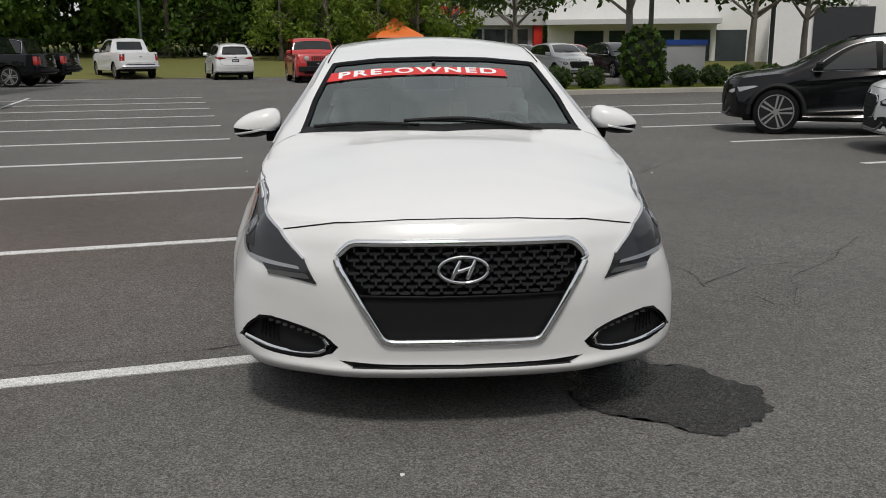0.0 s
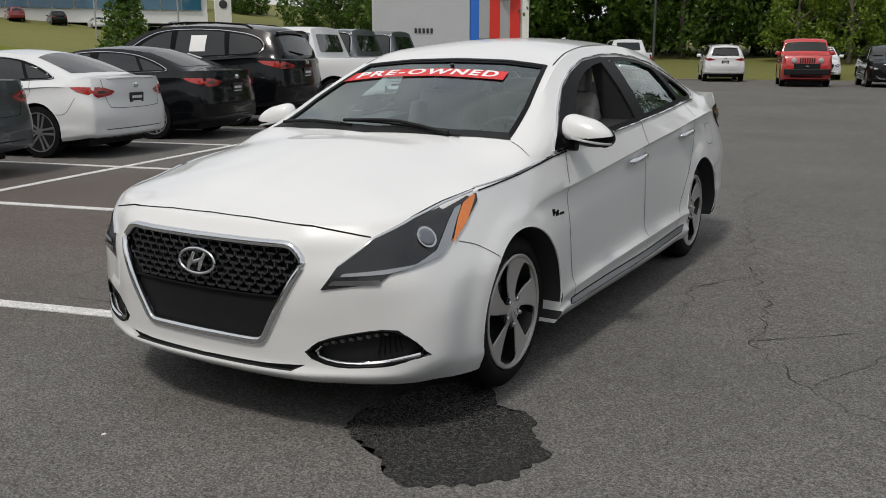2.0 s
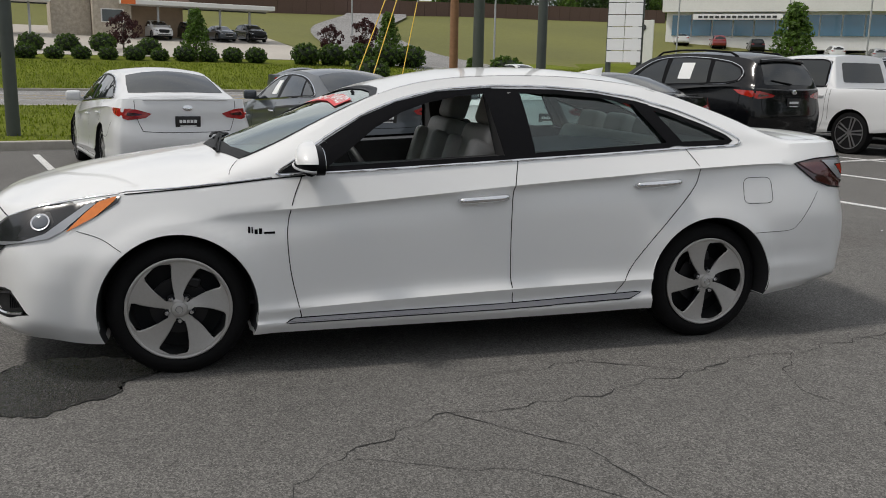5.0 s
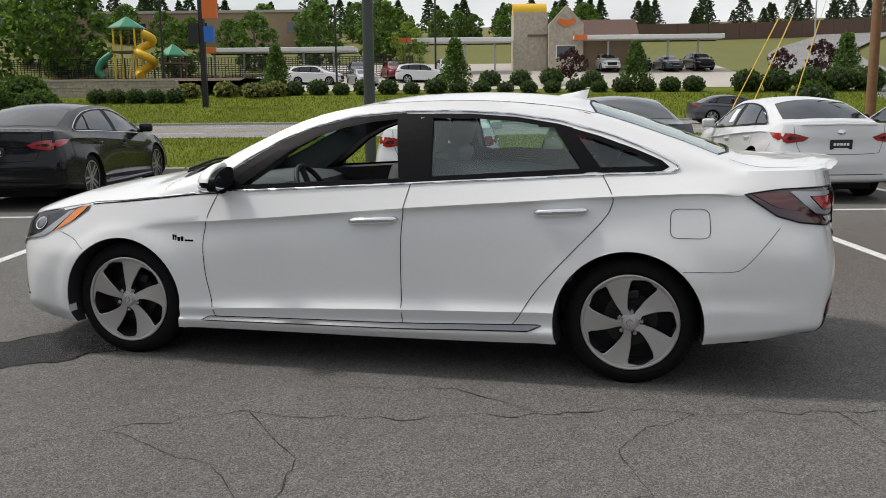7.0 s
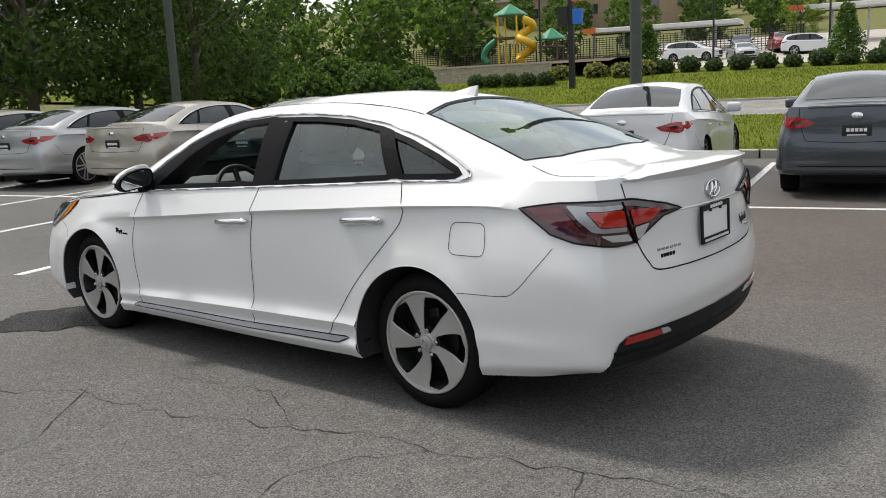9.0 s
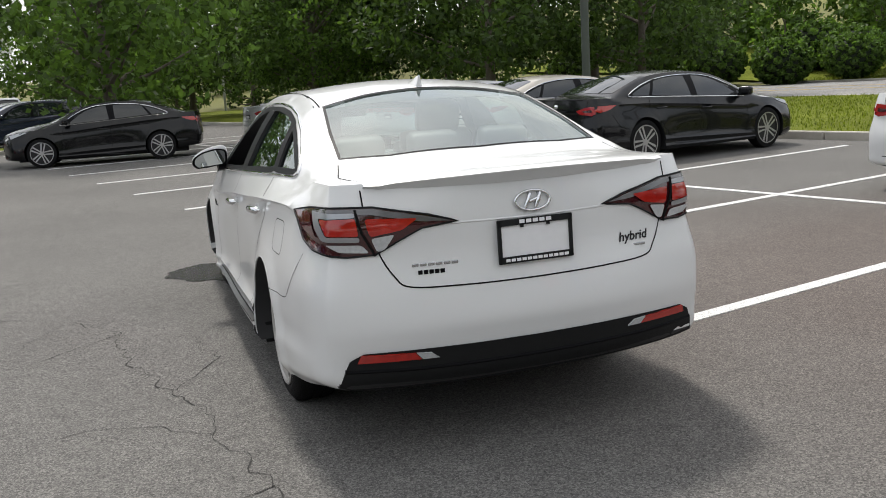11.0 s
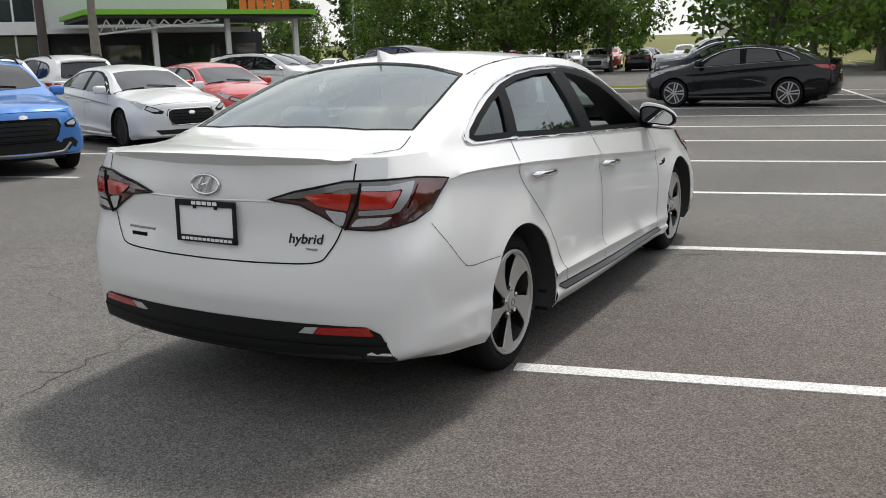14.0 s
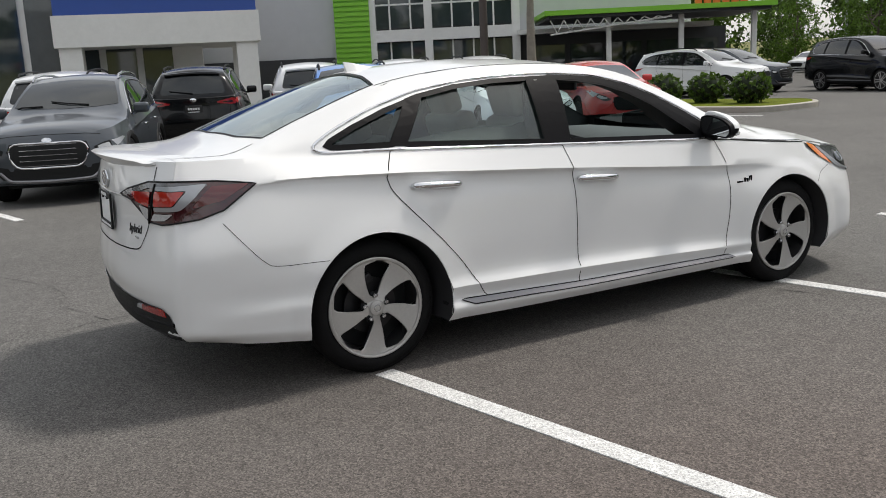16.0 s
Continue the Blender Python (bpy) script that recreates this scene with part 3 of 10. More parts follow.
def wheel(parent, x, y, side, phase):
    """Five-blade alloy wheel with tyre; side +1 faces +x."""
    hub = thing("wheel", "", "", None)
    hub.parent = parent
    rot = Matrix.Rotation(radians(90) * side, 4, "Y")
    hub.matrix_basis = Matrix.Translation((x, y, HUB_Z)) @ rot
    bm = bmesh.new()
    R = TYRE_R
    lathe(bm, [(0.238, -0.19), (0.242, -0.205), (0.27, -0.212), (R - 0.035, -0.21), (R - 0.008, -0.195), (R, -0.17), (R, -0.142), (R - 0.007, -0.140), (R - 0.007, -0.132), (R, -0.130),
               (R, -0.10), (R - 0.007, -0.098), (R - 0.007, -0.090), (R, -0.088), (R, -0.055), (R - 0.006, -0.034), (R - 0.03, -0.016), (0.275, -0.006), (0.262, -0.006), (0.250, -0.010), (0.243, -0.018), (0.238, -0.03)], 64, closed=True)
    part("tyre", bm, TYRE, hub, "black rubber tyre", smooth=40)
    bm = bmesh.new()
    lathe(bm, [(0.240, -0.02), (0.244, -0.006), (0.238, -0.002), (0.230, -0.005), (0.226, -0.012), (0.226, -0.020)], 64, closed=True)
    part("rim", bm, RIM_FACE, hub, "machined alloy rim lip", smooth=35)
    bm = bmesh.new()
    lathe(bm, [(0.228, -0.018), (0.218, -0.06), (0.210, -0.10), (0.207, -0.18), (0.24, -0.19), (0.240, -0.02)], 64, closed=True)
    part("barrel", bm, RIM_BARREL, hub, "dark inner barrel", smooth=35)
    bm = bmesh.new()
    lathe(bm, [(0.0001, -0.112), (0.21, -0.112), (0.21, -0.125), (0.0001, -0.125)], 40)
    part("brake_shield", bm, LAMP_BLACK, hub, "dark brake shield behind the spokes", smooth=35)
    bm = bmesh.new()
    lathe(bm, [(0.0001, -0.080), (0.135, -0.080), (0.135, -0.092), (0.0001, -0.092)], 40)
    part("brake_disc", bm, RIM_DARK, hub, smooth=35)
    prism_at = Matrix.Rotation(phase + radians(100), 4, "Z") @ Matrix.Translation((0.125, 0, -0.075))
    part("brake_caliper", boxed(0, 0, 0, 0.05, 0.13, 0.03, bevel=0.010), RIM_DARK, hub).matrix_basis = prism_at
    R = 0.240
    for k in range(5):
        turn = Matrix.Rotation(phase + 2 * math.pi * k / 5, 4, "Z")

        def edges(f):
            """Both edges of a blade, in degrees, at a share of the rim's radius."""
            g = (f - 0.28) / 0.60
            lo, hi = 28.5 - 11 * g, 61 - 9 * g
            w = min(max((f - 0.875) / 0.085, 0), 1) ** 2
            v = min(max((0.29 - f) / 0.08, 0), 1) ** 2
            return lo - 20.5 * w - 20 * v, hi + 20.5 * w + 20 * v

        # the blade: a flat sector with turned-down edges, and the dark web behind it
        bm = bmesh.new()
        rows = []
        for i in range(15):
            f = 0.17 + 0.785 * i / 14
            lo, hi = (radians(a) for a in edges(f))
            row = []
            for q in range(7):
                g = (0, 0.04, 0.25, 0.5, 0.75, 0.96, 1)[q]
                a = lo + (hi - lo) * g
                z = -0.004 - 0.012 * math.sin(math.pi * min(f, 1)) - 0.010 * g + (0.0 if 0 < q < 6 else -0.004)
                row.append(bm.verts.new(turn @ Vector((R * f * math.cos(a), R * f * math.sin(a), z))))
            rows.append(row)
        grid_faces(bm, rows)
        bmesh.ops.recalc_face_normals(bm, faces=bm.faces)
        if sum(f.normal.z for f in bm.faces) < 0:
            bmesh.ops.reverse_faces(bm, faces=bm.faces)
        bmesh.ops.solidify(bm, geom=bm.faces[:], thickness=0.010)
        spoke = part("spoke", bm, RIM_FACE, hub, "flat machined grey blade", smooth=30)
        bm = bmesh.new()
        web = []
        for f in (0.22, 0.35, 0.5, 0.65, 0.8, 0.93):
            lo, hi = (radians(a) for a in edges(f))
            web.append([bm.verts.new(turn @ Vector((R * f * math.cos(a), R * f * math.sin(a), z))) for a, z in ((lo + 0.02, -0.022), (lo + 0.07, -0.060), (hi - 0.09, -0.060), (hi - 0.03, -0.030))])
        grid_faces(bm, web)
        bmesh.ops.recalc_face_normals(bm, faces=bm.faces)
        part("spoke_web", bm, RIM_DARK, spoke, "dark grey web behind the blade", smooth=40)
        a = phase + 2 * math.pi * k / 5 + radians(81)
        bm = bmesh.new()
        lathe(bm, [(0.019, -0.030), (0.019, -0.018), (0.0001, -0.019)], 16, Matrix.Rotation(a, 4, "Z") @ Matrix.Translation((0.059, 0, 0)))
        part("lug_seat", bm, LAMP_BLACK, hub, smooth=30)
        bm = bmesh.new()
        lathe(bm, [(0.0115, -0.022), (0.0115, -0.008), (0.008, -0.003), (0.0001, -0.002)], 6, Matrix.Rotation(a, 4, "Z") @ Matrix.Translation((0.059, 0, 0)))
        part("lug_nut", bm, SATIN_CHROME, hub, smooth=30)
    bm = bmesh.new()
    lathe(bm, [(0.050, -0.040), (0.048, -0.018), (0.040, -0.014), (0.036, -0.010), (0.034, -0.002), (0.028, 0.001), (0.0001, 0.002)], 40)
    cap = part("hub_cap", bm, RIM_FACE, hub, "grey hub cap", smooth=30)
    bm = bmesh.new()
    tube(bm, [Vector((0.016 * math.cos(b), 0.016 * math.sin(b), 0.0025)) for b in [2 * math.pi * i / 16 for i in range(16)]], 0.002, 6, True)
    part("cap_emblem", bm, SATIN_CHROME, cap)
    return hub


def build_sedan():
    car = thing("white_sedan", "pearl white four-door sedan with a red windscreen banner", "car")
    body = part("body", skin_bm, WHITE_PAINT, car, "glossy pearl white body shell", smooth=40)
    plugs = [cavity()]
    for s, v in ((1, "left"), (-1, "right")):
        for o in (WIN_FRONT, WIN_REAR, WIN_QUARTER):
            plugs.append(cutter_from(v, o, 0.34 if o is WIN_FRONT else 0.16, 0.15))
        for y, r in ((FRONT_Y, 0.362), (REAR_Y - 0.012, 0.368)):
            bm = bmesh.new()
            lathe(bm, [(r - 0.01, 0.56), (r - 0.01, 0.80), (r, 0.83), (r, 1.1)], 56, Matrix.Translation((0, y, HUB_Z)) @ Matrix.Rotation(radians(90) * s, 4, "Y"))
            bmesh.ops.recalc_face_normals(bm, faces=bm.faces)
            plugs.append(bm)
    plugs.append(cutter_from("top", windscreen_outline(), 0.16, 0.12))
    plugs.append(cutter_from("top", rear_outline(), 0.16, 0.12))
    plugs.append(cutter_from("front", GRILLE, 0.06, 0.2))
    plugs.append(cutter_from("front", FOG, 0.05, 0.2))
    plugs.append(cutter_from("front", [(-x, z) for x, z in FOG][::-1], 0.05, 0.2))
    plugs.append(cutter_from("front", [(-0.45, 0.288), (-0.3, 0.279), (0, 0.276), (0.3, 0.279), (0.45, 0.288), (0.40, 0.262), (-0.40, 0.262)], 0.05, 0.2))
    carve(body, plugs)
    for f in body.data.polygons:
        f.use_smooth = True
    body.data.set_sharp_from_angle(angle=radians(38))
    body.data.materials.clear()
    body.data.materials.append(WHITE_PAINT)
    body.data.materials.append(CABIN)
    body.data.materials.append(LINING)
    # everything behind the outer face is dark lining
    for f in body.data.polygons:
        if SKIN.find_nearest(f.center)[3] > 0.012:
            f.material_index = 2 if f.center.z > 1.34 else 1
        elif f.center.z < 0.34 and ((f.normal.z < -0.9 and f.center.z < 0.31) or (f.center.y > 3.5 and f.center.z < 0.33 and abs(f.center.x) < 0.785)):
            f.material_index = 1
        else:
            f.material_index = 0

    # glass
    part("windscreen", patch("top", windscreen_outline(), -0.006, 0.07), GLASS_SCREEN, car, "clear green-tinted windscreen", smooth=60).visible_shadow = False
    part("rear_window", patch("top", rear_outline(), -0.006, 0.07), GLASS_REAR, car, "green-tinted rear window", smooth=60).visible_shadow = False
    for v in ("left", "right"):
        part("rear_door_glass", patch(v, WIN_REAR, -0.012, 0.07), GLASS, car, "tinted rear door glass", smooth=60).visible_shadow = False
        part("quarter_glass", patch(v, WIN_QUARTER, -0.010, 0.05), GLASS_DARK, car, "dark quarter glass", smooth=60).visible_shadow = False
        # window surround: black band with openings, then chrome line
        bm = bmesh.new()
        for o in (WIN_FRONT, WIN_REAR, WIN_QUARTER):
            ribbon(bm, v, o, 0.030, 0.0020, True)
        part("window_seal", bm, BLACK_TRIM, car, "black rubber window seal")
        for name, o in (("centre_pillar", [(1.56, 1.352), (1.74, 1.352), (1.775, 1.012), (1.615, 1.003)]), ("rear_pillar_trim", [(2.405, 1.300), (2.49, 1.278), (2.645, 1.066), (2.565, 1.062)]),
                        ("mirror_corner", [(0.47, 0.947), (0.585, 1.016), (0.70, 1.090), (0.80, 1.062), (0.67, 0.955)]), ("header_trim", [(0.70, 1.092), (0.90, 1.207), (1.08, 1.279), (1.30, 1.333), (1.60, 1.357), (1.60, 1.335), (1.42, 1.320), (1.25, 1.288), (1.10, 1.240), (0.95, 1.160), (0.80, 1.052)])):
            part(name, patch(v, o, 0.003, 0.05), BLACK_TRIM, car, "gloss black pillar cover")
        bm = bmesh.new()
        skin_tube(bm, v, DLO, 0.0075, 0.002, True)
        part("window_chrome", bm, CHROME, car, "thin chrome window surround", smooth=60)
        bm = bmesh.new()
        skin_tube(bm, v, [(-0.22, 0.866), (0.10, 0.895), (0.44, 0.932)], 0.005, 0.001)
        part("fender_chrome", bm, CHROME, car, "thin chrome strip along the fender", smooth=60)
        bm = bmesh.new()
        ribbon(bm, v, [(-0.22, 0.858), (0.10, 0.887), (0.44, 0.924), (0.60, 0.936)], 0.006, 0.002)
        part("fender_gap", bm, GAP, car, "dark gap below the fender strip")
        # shut lines
        bm = bmesh.new()
        for line in ([(0.585, 0.94), (0.535, 0.82), (0.505, 0.68), (0.515, 0.50), (0.545, 0.35), (0.565, 0.262)], [(1.675, 0.995), (1.645, 0.86), (1.632, 0.69), (1.632, 0.45), (1.642, 0.268)],
                     [(2.655, 1.048), (2.705, 0.96), (2.705, 0.91), (2.66, 0.83), (2.45, 0.604), (2.33, 0.46), (2.24, 0.32), (2.19, 0.275)], [(0.565, 0.262), (1.64, 0.268), (2.19, 0.275)],
                     [(3.05, 0.598), (3.27, 0.602), (3.34, 0.632), (3.43, 0.735), (3.49, 0.812)], [(-0.43, 0.700), (-0.33, 0.668), (-0.24, 0.612)]):
            ribbon(bm, v, [tuple(p) for p in smooth_path([(*q, 0) for q in line], 24)], 0.0045 if 0 < line[0][0] < 2.9 else 0.0028, 0.0012)
            part("shut_line", bm, GAP, car, "dark panel gap")
            bm = bmesh.new()
        if v == "left":
            ribbon(bm, v, rounded([(2.985, 0.895), (3.165, 0.897), (3.175, 0.757), (2.985, 0.757)], 0.04), 0.003, 0.0012, True)
            part("fuel_door_gap", bm, GAP, car, "rounded fuel door outline")
        # sill strip
        bm = bmesh.new()
        strip = [(0.49, 0.241), (0.7, 0.242), (1.6, 0.252), (2.30, 0.270), (2.37, 0.300), (2.28, 0.296), (1.6, 0.272), (0.7, 0.259), (0.53, 0.256)]
        part("sill_strip", patch(v, strip, 0.006, 0.05, 0.006), STRIP_GREY, car, "grey chrome sill strip", smooth=50)
        bm = bmesh.new()
        ribbon(bm, v, [(0.49, 0.241), (0.7, 0.242), (1.6, 0.252), (2.30, 0.270), (2.37, 0.300), (2.28, 0.296), (1.6, 0.272), (0.7, 0.259), (0.53, 0.256)], 0.011, 0.0035, True)
        part("strip_edge", bm, BLACK_TRIM, car, "black edge of the sill strip")
        # wheel arch edge
        for y, r in ((FRONT_Y, 0.366), (REAR_Y - 0.012, 0.372)):
            bm = bmesh.new()
            arc = [(y - r * math.cos(a), HUB_Z + r * math.sin(a)) for a in [radians(d) for d in range(-14, 195, 6)]]
            skin_tube(bm, v, arc, 0.004, -0.003)
            part("arch_lip", bm, WHITE_PAINT, car, smooth=60)
        sx = 1 if v == "left" else -1
        # handles in their shallow bowls
        for y, z in ((1.483, 0.814), (2.458, 0.876)):
            q, nrm = on_skin(v, y, z)
            bm = bmesh.new()
            lathe(bm, [(0.0001, 0.0015), (0.05, 0.001), (0.058, 0.0)], 24, Matrix.Translation(q) @ nrm.to_track_quat("Z", "Y").to_matrix().to_4x4() @ Matrix.Diagonal((1.0, 0.62, 1, 1)))
            part("handle_bowl", bm, WHITE_PAINT, car, smooth=50)
            bm = bmesh.new()
            pts = [q + Vector((sx * d, dy, dz)) for dy, d, dz in ((-0.132, 0.004, -0.010), (-0.11, 0.024, -0.007), (-0.04, 0.036, -0.002), (0.04, 0.037, 0.003), (0.11, 0.026, 0.006), (0.134, 0.004, 0.006))]
            tube(bm, smooth_path(pts, 18), [0.006, 0.011, 0.015] + [0.0175] * 12 + [0.015, 0.011, 0.006], 12)
            part("door_handle", bm, CHROME, car, "chrome door handle", smooth=60)
        # mirror
        mx, my, mz = 0.915 * sx, 0.63, 1.015
        bm = bmesh.new()
        bmesh.ops.create_uvsphere(bm, u_segments=28, v_segments=16, radius=1)
        for vv in bm.verts:
            c = vv.co
            vv.co = Vector((math.copysign(abs(c.x) ** 0.80, c.x) * 0.122 * (1 + 0.06 * c.z), math.copysign(abs(c.y) ** 0.75, c.y) * (0.088 if c.y < 0 else 0.010), math.copysign(abs(c.z) ** 0.84, c.z) * 0.076 * (1.0 if c.z > 0 else 0.62) * (1 - 0.34 * sx * c.x) - 0.022 * sx * c.x))
        bmesh.ops.bisect_plane(bm, geom=bm.verts[:] + bm.edges[:] + bm.faces[:], plane_co=(0, 0, -0.016), plane_no=(-0.10 * sx, 0, 1), clear_inner=True)
        bmesh.ops.holes_fill(bm, edges=[e for e in bm.edges if e.is_boundary], sides=0)
        bmesh.ops.translate(bm, verts=bm.verts, vec=(mx, my, mz))
        mirror = part("door_mirror", bm, WHITE_PAINT, car, "white door mirror with an indicator strip", smooth=50)
        bm = bmesh.new()
        bmesh.ops.create_uvsphere(bm, u_segments=28, v_segments=16, radius=1)
        for vv in bm.verts:
            c = vv.co
            vv.co = Vector((c.x * 0.116, c.y * 0.090 if c.y < 0 else c.y * 0.036, c.z * 0.056 - 0.018 * sx * c.x))
        bmesh.ops.bisect_plane(bm, geom=bm.verts[:] + bm.edges[:] + bm.faces[:], plane_co=(0, 0, -0.014), plane_no=(-0.10 * sx, 0, 1), clear_outer=True)
        bmesh.ops.holes_fill(bm, edges=[e for e in bm.edges if e.is_boundary], sides=0)
        bmesh.ops.translate(bm, verts=bm.verts, vec=(mx, my, mz))
        tube(bm, [(mx - sx * 0.05, my - 0.01, mz - 0.045), (mx - sx * 0.12, my - 0.015, mz - 0.05), (sx * 0.79, my - 0.02, mz - 0.048)], [0.035, 0.030, 0.034], 10)
        part("mirror_foot", bm, BLACK_TRIM, mirror, "black mirror foot", smooth=50)
        back = [(-0.112, -0.040), (0.094, -0.060), (0.122, -0.030), (0.112, 0.012), (0.05, 0.050), (-0.05, 0.070), (-0.114, 0.060)]
        turned = Matrix.Rotation(radians(90), 4, "X") @ Matrix.Diagonal((sx, 1, -1, 1))
        bm = bmesh.new()
        prism(bm, rounded(back, 0.035), 0.040, Matrix.Translation((mx, my - 0.004, mz)) @ turned)
        bmesh.ops.recalc_face_normals(bm, faces=bm.faces)
        bezel = part("mirror_bezel", bm, BLACK_TRIM, mirror, "black frame round the mirror glass", smooth=40)
        bm = bmesh.new()
        prism(bm, rounded([(x * 0.88, z * 0.86 + 0.001) for x, z in back], 0.03), 0.004, Matrix.Translation((mx, my + 0.0365, mz)) @ turned @ Matrix.Rotation(radians(3), 4, "X"))
        bmesh.ops.recalc_face_normals(bm, faces=bm.faces)
        part("mirror_glass", bm, MIRROR, bezel, "mirror glass")
        bm = bmesh.new()
        tube(bm, [(mx + sx * (0.112 * math.sin(a)), my - 0.098 * math.cos(a), mz - 0.020 - 0.02 * math.sin(a)) for a in [radians(d) for d in range(-25, 88, 8)]], 0.006, 6)
        part("mirror_indicator", bm, CLEAR_LENS, mirror, "clear indicator strip", smooth=60)
        # fender badge: unreadable small bars
        bm = bmesh.new()
        for y0, w, h in ((0.322, 0.010, 0.036), (0.338, 0.006, 0.034), (0.352, 0.014, 0.022), (0.372, 0.014, 0.026), (0.396, 0.05, 0.010)):
            q, nrm = on_skin(v, y0 + w / 2, 0.690 - 0.018 + h / 2)
            cube(bm, q.x, q.y, q.z, 0.006, w, h)
        part("fender_badge", bm, BLACK_TRIM, car, "small dark badge bars")
        build_headlamp(car, v)
        build_taillamp(car, v)
        build_fog(car, sx)
        wheel(car, 0.862 * sx, FRONT_Y, sx, radians(90 - 26 if sx > 0 else -90 + 30))
        wheel(car, 0.862 * sx, REAR_Y, sx, radians(90 if sx > 0 else -90 + 13))
        bm = bmesh.new()
        cube(bm, sx * 0.845, REAR_Y - 0.385, 0.235, 0.07, 0.018, 0.11, bevel=0.006)
        part("mud_flap", bm, MATT_BLACK, car)
    build_front(car)
    build_back(car)
    build_roof(car)
    build_cabin(car)
    return car


def build_headlamp(car, v):
    """Swept lamp: black housing, chrome upper line, projector, amber corner, clear cover."""
    s = 1 if v == "left" else -1
    # traced in a plane that faces half forward, half sideways: u runs back along the lamp, w up
    ax = Vector((-0.70, 0.71, 0.0)).normalized()
    nrm = Vector((0.71, -0.70, 0.0)).normalized()
    origin = Vector((0.66, -0.60, 0.0))

    def lay(_, u, w, lift):
        p = origin + Vector((ax.x * -1, ax.y, 0)) * u + Vector((0, 0, w)) + Vector((nrm.x, nrm.y, 0)) * 1.0
        start = Vector((p.x * s, p.y, p.z))
        way = Vector((-nrm.x * s, -nrm.y, 0))
        hit, nn, _, _ = SKIN.ray_cast(start, way)
        if hit is None:
            hit, nn, _, _ = SKIN.find_nearest(start + way)
        if nn.dot(way) > 0:
            nn = -nn
        return hit - way * lift, nn

    def uw(x, y, z):
        d = Vector((x, y, 0)) - origin
        return (d.dot(Vector((-ax.x, ax.y, 0))), z)

    outline = [uw(0.495, -0.848, 0.572), uw(0.552, -0.81, 0.66), uw(0.63, -0.71, 0.752), uw(0.70, -0.56, 0.810), uw(0.745, -0.40, 0.842), uw(0.775, -0.215, 0.868), uw(0.80, -0.24, 0.825),
               uw(0.81, -0.34, 0.762), uw(0.80, -0.47, 0.700), uw(0.755, -0.60, 0.655), uw(0.69, -0.70, 0.628), uw(0.665, -0.735, 0.600)]
    VIEWS["lamp"] = (Vector(), Vector((-nrm.x * s, -nrm.y, 0)))
    lamp = part("headlight", patch("lamp", outline, 0.006, 0.022, place=lay), LAMP_INNER, car, "swept headlight with an amber corner", smooth=60)

    bm = bmesh.new()
    line = [uw(*p) for p in ((0.552, -0.81, 0.655), (0.63, -0.71, 0.746), (0.70, -0.56, 0.803), (0.745, -0.40, 0.835), (0.772, -0.235, 0.860))]
    tube(bm, [lay(None, p[0], p[1], 0.004)[0] for p in dense(line, 0.02, False)], 0.006, 8)
    part("upper_chrome", bm, CHROME, lamp, "chrome upper edge", smooth=60)

    def flat(name, pts, material, lift, label=""):
        return part(name, patch("lamp", rounded(pts, 0.010, 3), lift, 0.018, place=lay), material, lamp, label, smooth=60)

    flat("amber_corner", [(0.282, 0.828), (0.345, 0.854), (0.340, 0.832), (0.290, 0.762), (0.205, 0.696), (0.248, 0.779)], AMBER, 0.010, "amber side lens")
    flat("light_guide", [(0.240, 0.816), (0.276, 0.824), (0.242, 0.777), (0.196, 0.702), (0.150, 0.668), (-0.06, 0.630), (-0.225, 0.620), (-0.215, 0.631), (0.041, 0.655), (0.132, 0.690), (0.200, 0.772)], LAMP_GREY, 0.0105, "silver light guide strip")
    flat("marker_strip", [(-0.268, 0.588), (-0.250, 0.606), (-0.088, 0.610), (-0.088, 0.594)], TAIL_GREY, 0.008, "clear ribbed side strip")
    flat("reflector_bowl", [(0.010, 0.672), (0.052, 0.757), (0.108, 0.784), (0.150, 0.735), (0.118, 0.680)], RIM_BARREL, 0.0065, "dark reflector bowl")
    q, nn = lay(None, 0.094, 0.734, 0.0)
    bm = bmesh.new()
    m = Matrix.Translation(q + nn * 0.007) @ nn.to_track_quat("Z", "Y").to_matrix().to_4x4() @ Matrix.Diagonal((1, 0.96, 0.25, 1))
    lathe(bm, [(0.043, -0.008), (0.043, 0.010), (0.039, 0.012), (0.036, 0.006)], 32, m)
    part("projector_ring", bm, SATIN_CHROME, lamp, "chrome projector ring", smooth=40)
    bm = bmesh.new()
    lathe(bm, [(0.036, 0.000), (0.034, 0.014), (0.026, 0.022), (0.014, 0.027), (0.0001, 0.028)], 28, m)
    part("projector_lens", bm, PROJECTOR, lamp, "glass projector lens", smooth=60)


